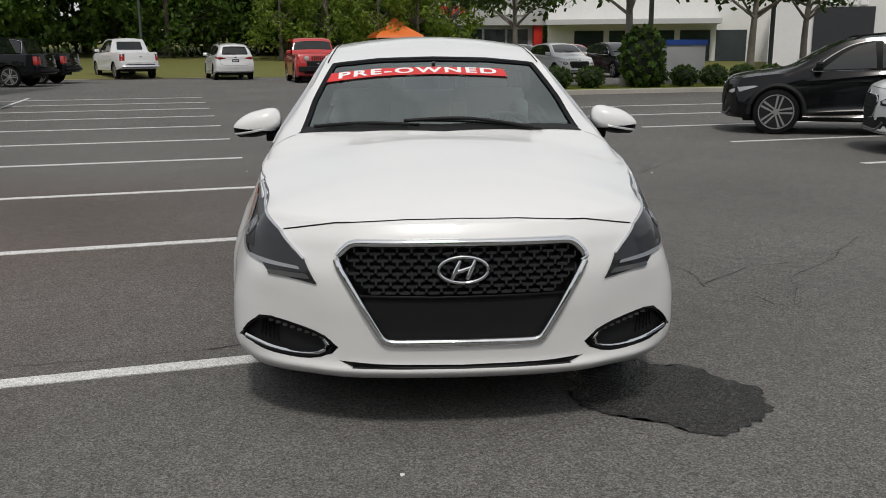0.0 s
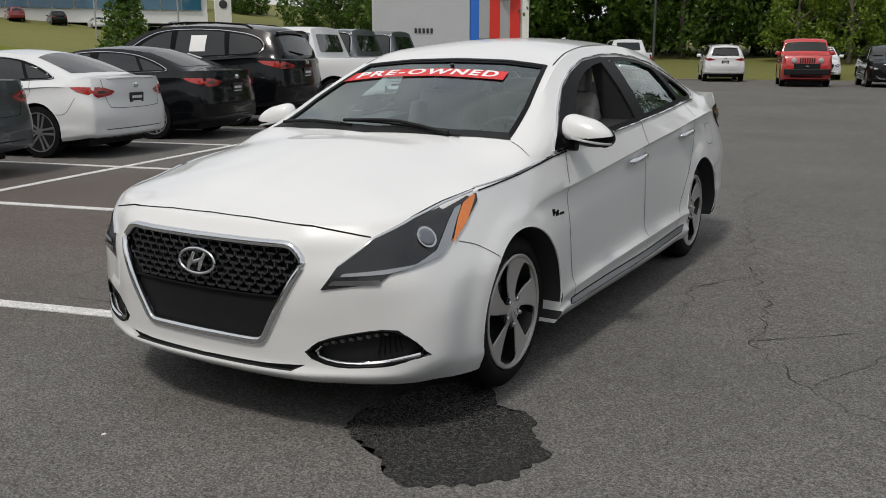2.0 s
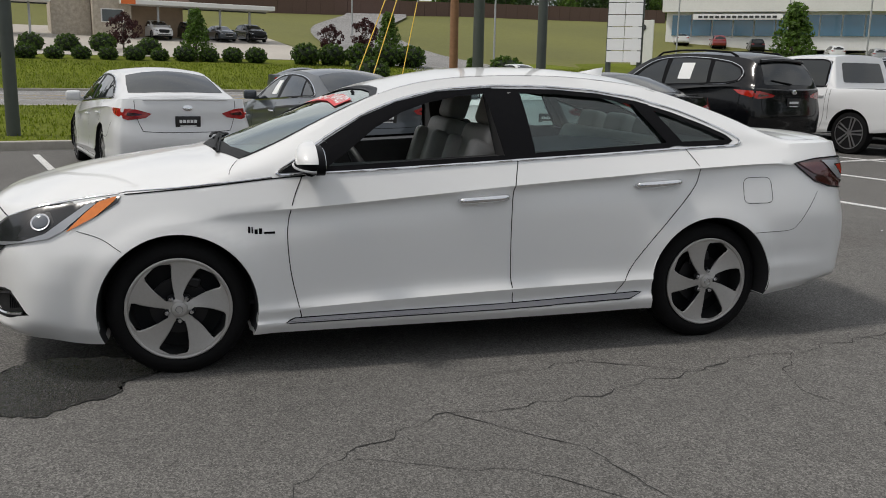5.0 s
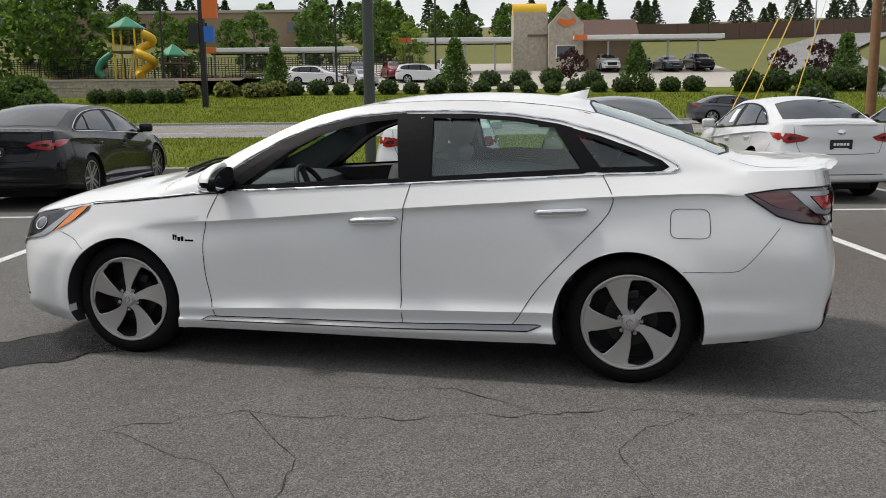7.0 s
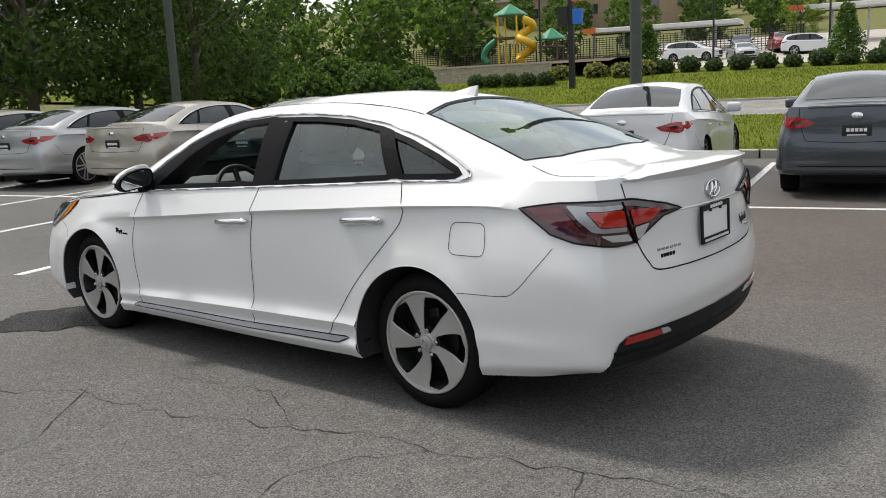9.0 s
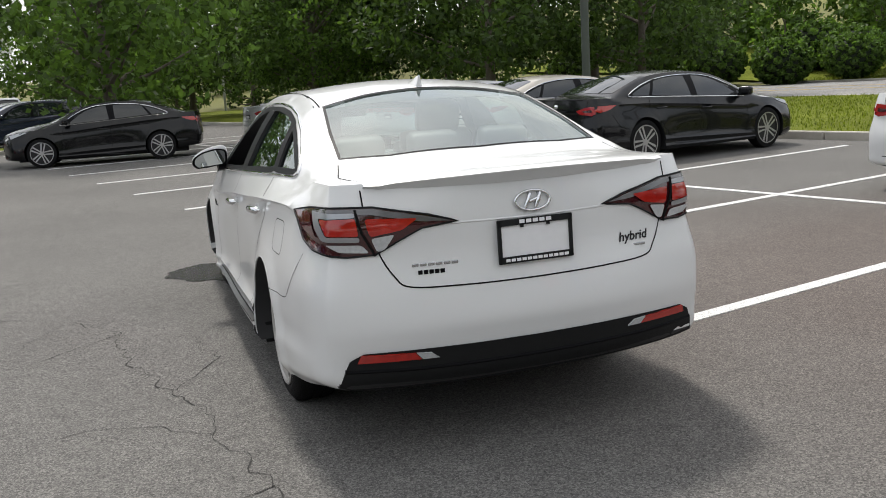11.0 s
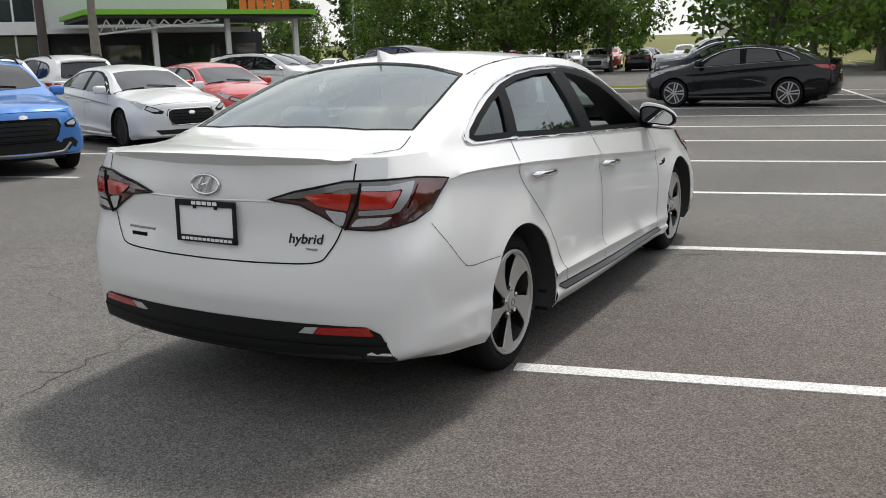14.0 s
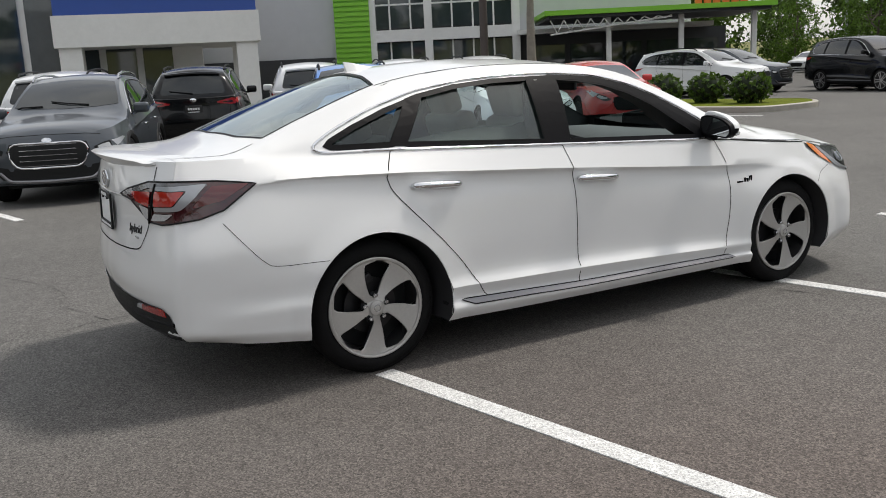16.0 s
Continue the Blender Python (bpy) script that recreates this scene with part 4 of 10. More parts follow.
def build_taillamp(car, v):
    s = 1 if v == "left" else -1
    nrm = Vector((0.70, 0.71, 0)).normalized()
    along = Vector((0.71, -0.70, 0)).normalized()
    origin = Vector((0.76, 3.56, 0))

    def lay(_, u, w, lift):
        p = origin + along * u + Vector((0, 0, w)) + nrm
        start, way = Vector((p.x * s, p.y, p.z)), Vector((-nrm.x * s, -nrm.y, 0))
        hit, nn, _, _ = SKIN.ray_cast(start, way)
        if hit is None:
            hit, nn, _, _ = SKIN.find_nearest(start + way)
        if nn.dot(way) > 0:
            nn = -nn
        return hit - way * lift, nn

    def uw(x, y, z):
        return ((Vector((x, y, 0)) - origin).dot(along), z)

    VIEWS["lamp"] = (Vector(), Vector((-nrm.x * s, -nrm.y, 0)))
    outline = [uw(0.315, 3.815, 0.925), uw(0.42, 3.79, 0.958), uw(0.60, 3.72, 0.998), uw(0.72, 3.62, 1.002), uw(0.775, 3.48, 0.992), uw(0.785, 3.28, 0.968), uw(0.80, 3.36, 0.925), uw(0.825, 3.47, 0.868), uw(0.81, 3.57, 0.838), uw(0.70, 3.70, 0.818), uw(0.615, 3.745, 0.822), uw(0.52, 3.775, 0.875), uw(0.45, 3.795, 0.910)]
    lamp = part("tail_light", patch("lamp", outline, 0.006, 0.022, place=lay), DARK_RED_LENS, car, "wrap-round smoked red tail light", smooth=60)

    def piece(name, pts, material, lift, label=""):
        return part(name, patch("lamp", rounded([uw(*p) for p in pts], 0.016, 3), lift + 0.003, 0.018, place=lay), material, lamp, label, smooth=60)

    piece("upper_frame", [(0.33, 3.812, 0.928), (0.42, 3.79, 0.953), (0.60, 3.72, 0.993), (0.72, 3.62, 0.997), (0.765, 3.50, 0.985), (0.772, 3.50, 0.972), (0.72, 3.60, 0.978), (0.60, 3.71, 0.973), (0.44, 3.785, 0.934)], TAIL_GREY, 0.009, "grey upper frame")
    def flat(name, pts, material, lift, label=""):
        return part(name, patch("lamp", rounded([(u - 0.042, w) for u, w in pts], 0.012, 3), lift + 0.003, 0.018, place=lay), material, lamp, label, smooth=60)

    flat("light_loop", [(-0.128, 0.981), (0.090, 0.984), (0.052, 0.925), (0.004, 0.880), (-0.146, 0.872), (-0.147, 0.891), (-0.022, 0.897), (0.028, 0.962), (-0.132, 0.964)], LAMP_GREY, 0.010, "pale grey light-guide loop")
    flat("red_outer", [(0.020, 0.959), (-0.134, 0.961), (-0.146, 0.894), (-0.026, 0.900)], RED_LENS, 0.011, "bright red outer lens")
    flat("reversing_lens", [(-0.022, 0.868), (-0.152, 0.862), (-0.176, 0.830), (-0.075, 0.838)], CLEAR_LENS, 0.011, "clear ribbed reversing lens")
    flat("side_red", [(0.235, 0.972), (0.105, 0.972), (0.042, 0.884), (0.150, 0.908)], SMOKE_RED, 0.010, "dark red side marker")
    flat("red_inner", [(-0.164, 0.958), (-0.335, 0.948), (-0.285, 0.908), (-0.182, 0.890)], RED_LENS, 0.011, "bright red inner lens")
    flat("inner_reversing", [(-0.184, 0.884), (-0.262, 0.894), (-0.225, 0.838), (-0.200, 0.832)], CLEAR_LENS, 0.011)
    bm = bmesh.new()
    pts = [lay(None, u - 0.042, w, 0.013)[0] for u, w in dense([(-0.130, 0.992), (-0.155, 0.908), (-0.194, 0.818)], 0.02, False)]
    tube(bm, pts, 0.005, 6)
    part("lamp_gap", bm, GAP, lamp)
    bm = bmesh.new()
    ring = [lay(None, p[0], p[1], 0.006)[0] for p in dense(outline, 0.02)]
    tube(bm, ring, 0.004, 6, True)
    part("lamp_edge", bm, LAMP_BLACK, lamp, "black edge of the lamp", smooth=60)


def build_fog(car, s):
    def side(o):
        return o if s > 0 else [(-x, z) for x, z in o][::-1]
    bez = part("fog_bezel", patch("front", side(FOG), -0.028, 0.04), MATT_BLACK, car, "black fog lamp pocket with chrome edge", smooth=50)
    bm = bmesh.new()
    skin_tube(bm, "front", side(FOG), 0.008, -0.004, True)
    part("bezel_rim", bm, BLACK_TRIM, bez, smooth=60)
    bm = bmesh.new()
    skin_tube(bm, "front", side([(0.815, 0.330), (0.70, 0.300), (0.56, 0.297), (0.49, 0.320), (0.474, 0.338), (0.505, 0.366)]), 0.009, -0.006)
    part("chrome_edge", bm, CHROME, bez, "chrome lower edge", smooth=60)
    bm = bmesh.new()
    for k in range(9):
        x = 0.52 + 0.028 * k
        q, n = on_skin("front", s * x, 0.366 + 0.046 * (x - 0.52) / 0.22, -0.020)
        cube(bm, q.x, q.y, q.z, 0.017, 0.012, 0.012)
    part("running_light", bm, TAIL_GREY, bez, "strip of small clear diodes")
    bm = bmesh.new()
    for k in range(5):
        skin_tube(bm, "front", side([(0.69 + 0.018 * k, 0.325 + 0.004 * k), (0.70 + 0.013 * k, 0.395)]), 0.003, -0.022)
    part("pocket_rib", bm, BLACK_TRIM, bez)


def build_front(car):
    back = part("grille_panel", patch("front", GRILLE, -0.050, 0.06), MATT_BLACK, car, "black radiator grille with chrome frame")
    # hexagonal bars in offset rows
    bm = bmesh.new()
    row = 0
    z = 0.545
    while z < 0.715:
        half = 0.455 - (0.662 - z) * 0.56 if z < 0.662 else 0.455 - (z - 0.662) * 0.9
        k = -9
        while k < 10:
            x = k * 0.052 + (0.026 if row % 2 else 0)
            if abs(x) < half - 0.03:
                q, _ = on_skin("front", x, z, -0.018)
                prism(bm, [(-0.021, 0.0), (-0.016, -0.005), (0.016, -0.005), (0.021, 0.0), (0.016, 0.005), (-0.016, 0.005)], 0.026, Matrix.Translation(q) @ Matrix.Rotation(radians(-90), 4, "X"))
                for d in (-0.024, 0.024):
                    cube(bm, q.x + d, q.y + 0.012, q.z + 0.011, 0.006, 0.016, 0.018)
            k += 1
        row += 1
        z += 0.0235
    part("grille_mesh", bm, mat("gloss_black_grille", (0.02, 0.021, 0.024), 0.22, coat=0.5), back, "gloss black hexagon mesh")
    lower = [(-0.385, 0.525), (0.385, 0.525), (0.287, 0.366), (-0.287, 0.366)]
    part("lower_panel", patch("front", lower, -0.022, 0.06, 0.01), MATT_BLACK, back, "flat black lower grille panel", smooth=50)
    bm = bmesh.new()
    skin_tube(bm, "front", [(-0.40, 0.530), (0, 0.527), (0.40, 0.530)], 0.007, -0.018)
    part("grille_bar", bm, BLACK_TRIM, back, smooth=60)
    bm = bmesh.new()
    skin_tube(bm, "front", GRILLE, 0.0155, -0.002, True, 0.02, 8)
    part("grille_frame", bm, CHROME, back, "chrome grille surround", smooth=60)
    emblem(car, Vector(on_skin("front", 0, 0.630)[0]) + Vector((0, 0.002, 0)), Vector((0, -1, 0.1)), 0.088, 0.046)
    # lower lip slot and splitter
    bm = bmesh.new()
    skin_tube(bm, "front", [(-0.44, 0.278), (-0.2, 0.270), (0, 0.269), (0.2, 0.270), (0.44, 0.278)], 0.012, -0.02)
    part("lip_slot", bm, MATT_BLACK, car, "black slot above the bumper lip", smooth=50)
    # hood shut lines
    bm = bmesh.new()
    ribbon(bm, "front", [(-0.645, 0.750), (-0.45, 0.785), (-0.2, 0.797), (0, 0.798), (0.2, 0.797), (0.45, 0.785), (0.645, 0.750)], 0.006, 0.001)
    for s in (1, -1):
        ribbon(bm, "top", [(s * 0.690, 0.290), (s * 0.765, 0.255), (s * 0.818, 0.240)], 0.004, 0.001)
    part("hood_gap", bm, GAP, car, "thin dark hood gap")
    # cowl and wipers
    cowl = [(x, 0.150 + 0.16 * (x / 0.7) ** 2) for x in (-0.68, -0.4, 0, 0.4, 0.68)] + [(x, 0.225 + 0.16 * (x / 0.7) ** 2) for x in (0.64, 0.4, 0, -0.4, -0.64)]
    part("cowl", patch("top", cowl, 0.002, 0.06), MATT_BLACK, car, "black cowl panel")
    for x0, x1, y1 in ((0.42, -0.18, 0.245), (-0.16, -0.60, 0.305)):
        bm = bmesh.new()
        p0, p1 = on_skin("top", x0, 0.20, 0.02)[0], on_skin("top", x1, y1, 0.018)[0]
        mid = on_skin("top", (x0 + x1) / 2, 0.232, 0.030)[0]
        tube(bm, smooth_path([p0, mid, p1], 12), 0.008, 8)
        blade = [on_skin("top", x0 + (x1 - x0) * f + 0.05, 0.212 + 0.045 * f + (0.055 if x0 < 0 else 0.0) * f, 0.010)[0] for f in (0, 0.25, 0.5, 0.75, 1.0)]
        tube(bm, smooth_path(blade, 14), 0.006, 6)
        part("wiper", bm, MATT_BLACK, car, "black windscreen wiper", smooth=60)
    # dark ceramic border of the windscreen
    bm = bmesh.new()
    o = windscreen_outline()
    ribbon(bm, "top", o, 0.026, 0.0015, True)
    part("windscreen_border", bm, BLACK_TRIM, car, "black windscreen border")
    part("windscreen_top_band", patch("top", [(-0.52, 0.985), (-0.3, 1.035), (0, 1.05), (0.3, 1.035), (0.52, 0.985), (0.53, 0.965), (0.3, 1.010), (0, 1.022), (-0.3, 1.010), (-0.53, 0.965)], -0.001, 0.06), BLACK_TRIM, car, "dark shade band")
    # red banner with white letters
    ban = part("windscreen_banner", patch("top", [(-0.555, 0.872), (-0.3, 0.915), (0, 0.930), (0.37, 0.905), (0.385, 0.810), (0, 0.832), (-0.3, 0.818), (-0.575, 0.775)], 0.0005, 0.05), BANNER_RED, car, "red banner lettered in white")
    cu = bpy.data.curves.new("letters", "FONT")
    cu.body = "PRE-OWNED"
    cu.size = 0.125
    cu.align_x, cu.align_y = "CENTER", "CENTER"
    cu.space_character = 1.22
    cu.offset = 0.004
    ob = new("letters", cu)
    bpy.context.view_layer.update()
    me = bpy.data.meshes.new_from_object(ob.evaluated_get(bpy.context.evaluated_depsgraph_get()))
    bpy.data.objects.remove(ob)
    bm = bmesh.new()
    bm.from_mesh(me)
    xs = [vv.co.x for vv in bm.verts]
    k = 0.84 / (max(xs) - min(xs))
    bmesh.ops.subdivide_edges(bm, edges=[e for e in bm.edges if e.calc_length() > 0.04], cuts=2)
    bmesh.ops.triangulate(bm, faces=bm.faces)
    for vv in bm.verts:
        x = -vv.co.x * k * -1 - 0.09
        h = vv.co.y * 0.92
        q, _ = on_skin("top", x, 0.880 - 0.22 * max(0, abs(x) - 0.05) ** 2 + h * 0.84, 0.0025)
        vv.co = q
    part("banner_letters", bm, BANNER_WHITE, ban, "white bold capital letters")


def emblem(car, at, facing, rx, rz):
    """Chrome oval ring with a plain slanted bar shape."""
    m = Matrix.Translation(at) @ facing.normalized().to_track_quat("Z", "Y").to_matrix().to_4x4()
    bm = bmesh.new()
    tube(bm, [m @ Vector((rx * math.cos(a), rz * math.sin(a), 0.006)) for a in [2 * math.pi * i / 32 for i in range(32)]], 0.0065, 8, True)
    for dx in (-0.30, 0.30):
        tube(bm, [m @ Vector((rx * (dx - 0.16), -rz * 0.72, 0.006)), m @ Vector((rx * dx, 0, 0.010)), m @ Vector((rx * (dx + 0.16), rz * 0.72, 0.006))], [0.007, 0.010, 0.007], 8)
    tube(bm, [m @ Vector((-rx * 0.42, -rz * 0.25, 0.008)), m @ Vector((rx * 0.42, rz * 0.25, 0.008))], 0.008, 8)
    part("emblem", bm, CHROME, car, "chrome oval emblem", smooth=60)


def build_back(car):
    # spoiler lip on the boot edge
    bm = bmesh.new()
    rows = []
    for i in range(25):
        x = -0.635 + 1.27 * i / 24
        f = (x / 0.635) ** 2
        y0 = 3.62 - 0.07 * f
        y1 = 3.850 - 0.125 * f
        zt = 1.102 - 0.022 * f
        z0 = on_skin("top", x, y0)[0].z
        run = abs(x / 0.635) ** 7
        zt += (on_skin("top", x, min(y1 - 0.03, 3.72))[0].z + 0.004 - zt) * run
        pts = [(y0, z0 + 0.001), ((y0 + y1) / 2, z0 + (zt - z0) * 0.5 + 0.004), (y1 - 0.012, zt), (y1, zt - 0.005), (y1 - 0.006, zt - 0.014 + 0.006 * run), (y1 - 0.050, zt - 0.052 + 0.034 * run)]
        rows.append([bm.verts.new((x, y, z)) for y, z in pts])
    grid_faces(bm, rows)
    bm.faces.new(rows[0])
    bm.faces.new(rows[-1][::-1])
    bmesh.ops.recalc_face_normals(bm, faces=bm.faces)
    part("boot_spoiler", bm, WHITE_PAINT, car, "white boot lip spoiler", smooth=40)
    emblem(car, Vector(on_skin("back", 0, 0.972)[0]) + Vector((0, -0.001, 0)), Vector((0, 1, 0.1)), 0.072, 0.038)
    # boot shut line
    bm = bmesh.new()
    ribbon(bm, "back", [tuple(p)[:2] for p in smooth_path([(-0.645, 1.06, 0), (-0.638, 0.95, 0), (-0.60, 0.82, 0), (-0.555, 0.735, 0), (-0.50, 0.692, 0), (-0.3, 0.681, 0), (0, 0.677, 0), (0.3, 0.681, 0), (0.50, 0.692, 0), (0.555, 0.735, 0), (0.60, 0.82, 0), (0.638, 0.95, 0), (0.645, 1.06, 0)], 60)], 0.006, 0.0015)
    for s in (1, -1):
        ribbon(bm, "top", [(s * 0.645, 3.58), (s * 0.66, 3.42), (s * 0.62, 3.26)], 0.005, 0.001)
    part("boot_gap", bm, GAP, car, "thin dark boot gap")
    # crease under the emblem
    bm = bmesh.new()
    skin_tube(bm, "back", [(-0.33, 0.918), (0, 0.912), (0.33, 0.918)], 0.005, -0.001)
    part("boot_crease", bm, WHITE_PAINT, car, smooth=60)
    # number plate frame: blank plate, black frame with illegible bars
    hi, lo = on_skin("back", 0, 0.90)[0], on_skin("back", 0, 0.75)[0]
    q = Vector((0, max((hi.y + lo.y) / 2, on_skin("back", 0, 0.825)[0].y) + 0.006, 0.825))
    m = Matrix.Translation(q) @ Matrix.Rotation(math.atan2(lo.y - hi.y, 0.15), 4, "X")
    bm = bmesh.new()
    cube(bm, 0, 0, 0, 0.29, 0.006, 0.14)
    bmesh.ops.transform(bm, matrix=m, verts=bm.verts)
    plate = part("number_plate", bm, PLATE_WHITE, car, "blank white plate in a black dealer frame")
    bm = bmesh.new()
    for x, z, w, h in ((0, 0.072, 0.312, 0.024), (0, -0.072, 0.312, 0.026), (-0.150, 0, 0.014, 0.165), (0.150, 0, 0.014, 0.165), (0.055, 0.056, 0.012, 0.012), (-0.055, 0.056, 0.012, 0.012)):
        cube(bm, x, 0.006, z, w, 0.010, h)
    bmesh.ops.transform(bm, matrix=m, verts=bm.verts)
    part("plate_frame", bm, MATT_BLACK, plate, "black plate frame")
    for x, z, w, h in [(-0.056 + 0.028 * k, 0.073, 0.021, 0.014) for k in range(5)] + [(-0.126 + 0.0225 * k, -0.072, 0.017, 0.011) for k in range(12)]:
        bm = bmesh.new()
        cube(bm, x, 0.012, z, w, 0.002, h)
        bmesh.ops.transform(bm, matrix=m, verts=bm.verts)
        part("lettering_bar", bm, PLATE_WHITE, plate)
    # badges as plain bars
    for x0, z0, w, h, n, material in ((0.325, 0.770, 0.026, 0.012, 6, SATIN_CHROME), (0.375, 0.742, 0.017, 0.016, 5, BLACK_TRIM), (-0.50, 0.742, 0.060, 0.010, 1, SATIN_CHROME)):
        for k in range(n):
            q, _ = on_skin("back", x0 + k * (w + 0.004) * (1 if x0 > 0 else -1) + (0.02 if x0 < 0 else 0), z0)
            bm = bmesh.new()
            cube(bm, q.x, q.y + 0.001, q.z, w, 0.006, h, bevel=0.002)
            part("boot_badge", bm, material, car)
    # the word on the boot lid
    cu = bpy.data.curves.new("letters", "FONT")
    cu.body, cu.size, cu.extrude, cu.shear, cu.offset = "hybrid", 1.0, 0.04, 0.15, 0.012
    ob = new("letters", cu)
    bpy.context.view_layer.update()
    me = bpy.data.meshes.new_from_object(ob.evaluated_get(bpy.context.evaluated_depsgraph_get()))
    bpy.data.objects.remove(ob)
    bm = bmesh.new()
    bm.from_mesh(me)
    lo, hi = min(vv.co.x for vv in bm.verts), max(vv.co.x for vv in bm.verts)
    for vv in bm.verts:
        f = (vv.co.x - lo) / (hi - lo)
        q, _ = on_skin("back", -0.385 - 0.145 * f, 0.762 + vv.co.y * 0.052)
        vv.co = q + Vector((0, 0.002 + vv.co.z * 0.03, 0))
    bmesh.ops.recalc_face_normals(bm, faces=bm.faces)
    part("boot_word", bm, RIM_DARK, car, "dark lowercase lettering on the boot")
    # black lower bumper with reflectors
    half = [(0, 0.450), (0.4, 0.452), (0.690, 0.452), (0.742, 0.425), (0.764, 0.372), (0.780, 0.318), (0.4, 0.277), (0, 0.272)]
    black = half[:6] + [(0.72, 0.292)] + half[6:] + [(-x, z) for x, z in half[6:0:-1]]
    low = part("lower_bumper", patch("back", black, 0.005, 0.05), MATT_BLACK, car, "matt black lower rear bumper", smooth=60)
    bm = bmesh.new()
    skin_tube(bm, "back", [(-0.76, 0.382), (-0.5, 0.372), (0, 0.368), (0.5, 0.372), (0.76, 0.382)], 0.010, 0.0)
    part("bumper_groove", bm, BLACK_TRIM, low, smooth=50)
    for s in (1, -1):
        def o(pts):
            return pts if s > 0 else [(-x, z) for x, z in pts][::-1]
        part("reflector", patch("back", o([(0.70, 0.448), (0.50, 0.440), (0.475, 0.412), (0.715, 0.416)]), 0.011, 0.04, 0.006), RED_LENS, low, "red bumper reflector")
        part("bumper_lens", patch("back", o([(0.496, 0.440), (0.44, 0.436), (0.41, 0.412), (0.472, 0.412)]), 0.011, 0.04, 0.006), CLEAR_LENS, low, "clear bumper lens")
    bm = bmesh.new()
    ribbon(bm, "top", rear_outline(), 0.014, 0.001, True)
    part("rear_window_border", bm, BLACK_TRIM, car, "black rear window border")
    bm = bmesh.new()
    cube(bm, 0, 1.45, 0.235, 1.35, 3.9, 0.09, bevel=0.02)
    part("underbody", bm, MATT_BLACK, car, "black underbody")


def build_roof(car):
    # fin aerial
    bm = bmesh.new()
    base = on_skin("top", 0, 2.43)[0]
    rows = []
    for f, w, h in ((0, 0.004, 0.0), (0.2, 0.022, 0.010), (0.5, 0.030, 0.026), (0.8, 0.026, 0.046), (1.0, 0.016, 0.055)):
        y = base.y - 0.09 + 0.17 * f
        z = on_skin("top", 0, min(y, 2.5))[0].z - 0.002
        rows.append([bm.verts.new((x, y + hh * 0.25, z + hh)) for x, hh in ((-w, 0), (-w * 0.6, h * 0.4), (-0.004, h), (0.004, h), (w * 0.6, h * 0.4), (w, 0))])
    grid_faces(bm, rows)
    bm.faces.new(rows[-1])
    bmesh.ops.recalc_face_normals(bm, faces=bm.faces)
    part("roof_aerial", bm, WHITE_PAINT, car, "white shark-fin aerial", smooth=50)
    for s in (1, -1):
        bm = bmesh.new()
        ribbon(bm, "top", [(s * (lerp_table(RAIL_X, y) - 0.018), y) for y in (1.0, 1.2, 1.5, 1.8, 2.1, 2.4, 2.6)], 0.008, 0.0015)
        part("roof_gutter", bm, GAP, car, "dark roof joint")


def soft_block(cx, cy, cz, sx, sy, sz, rot=None, r=0.04):
    bm = bmesh.new()
    cube(bm, 0, 0, 0, sx, sy, sz)
    bmesh.ops.bevel(bm, geom=bm.edges[:], offset=r, segments=4, profile=0.6, affect="EDGES")
    m = Matrix.Translation((cx, cy, cz))
    if rot is not None:
        m = m @ rot
    bmesh.ops.transform(bm, matrix=m, verts=bm.verts)
    return bm


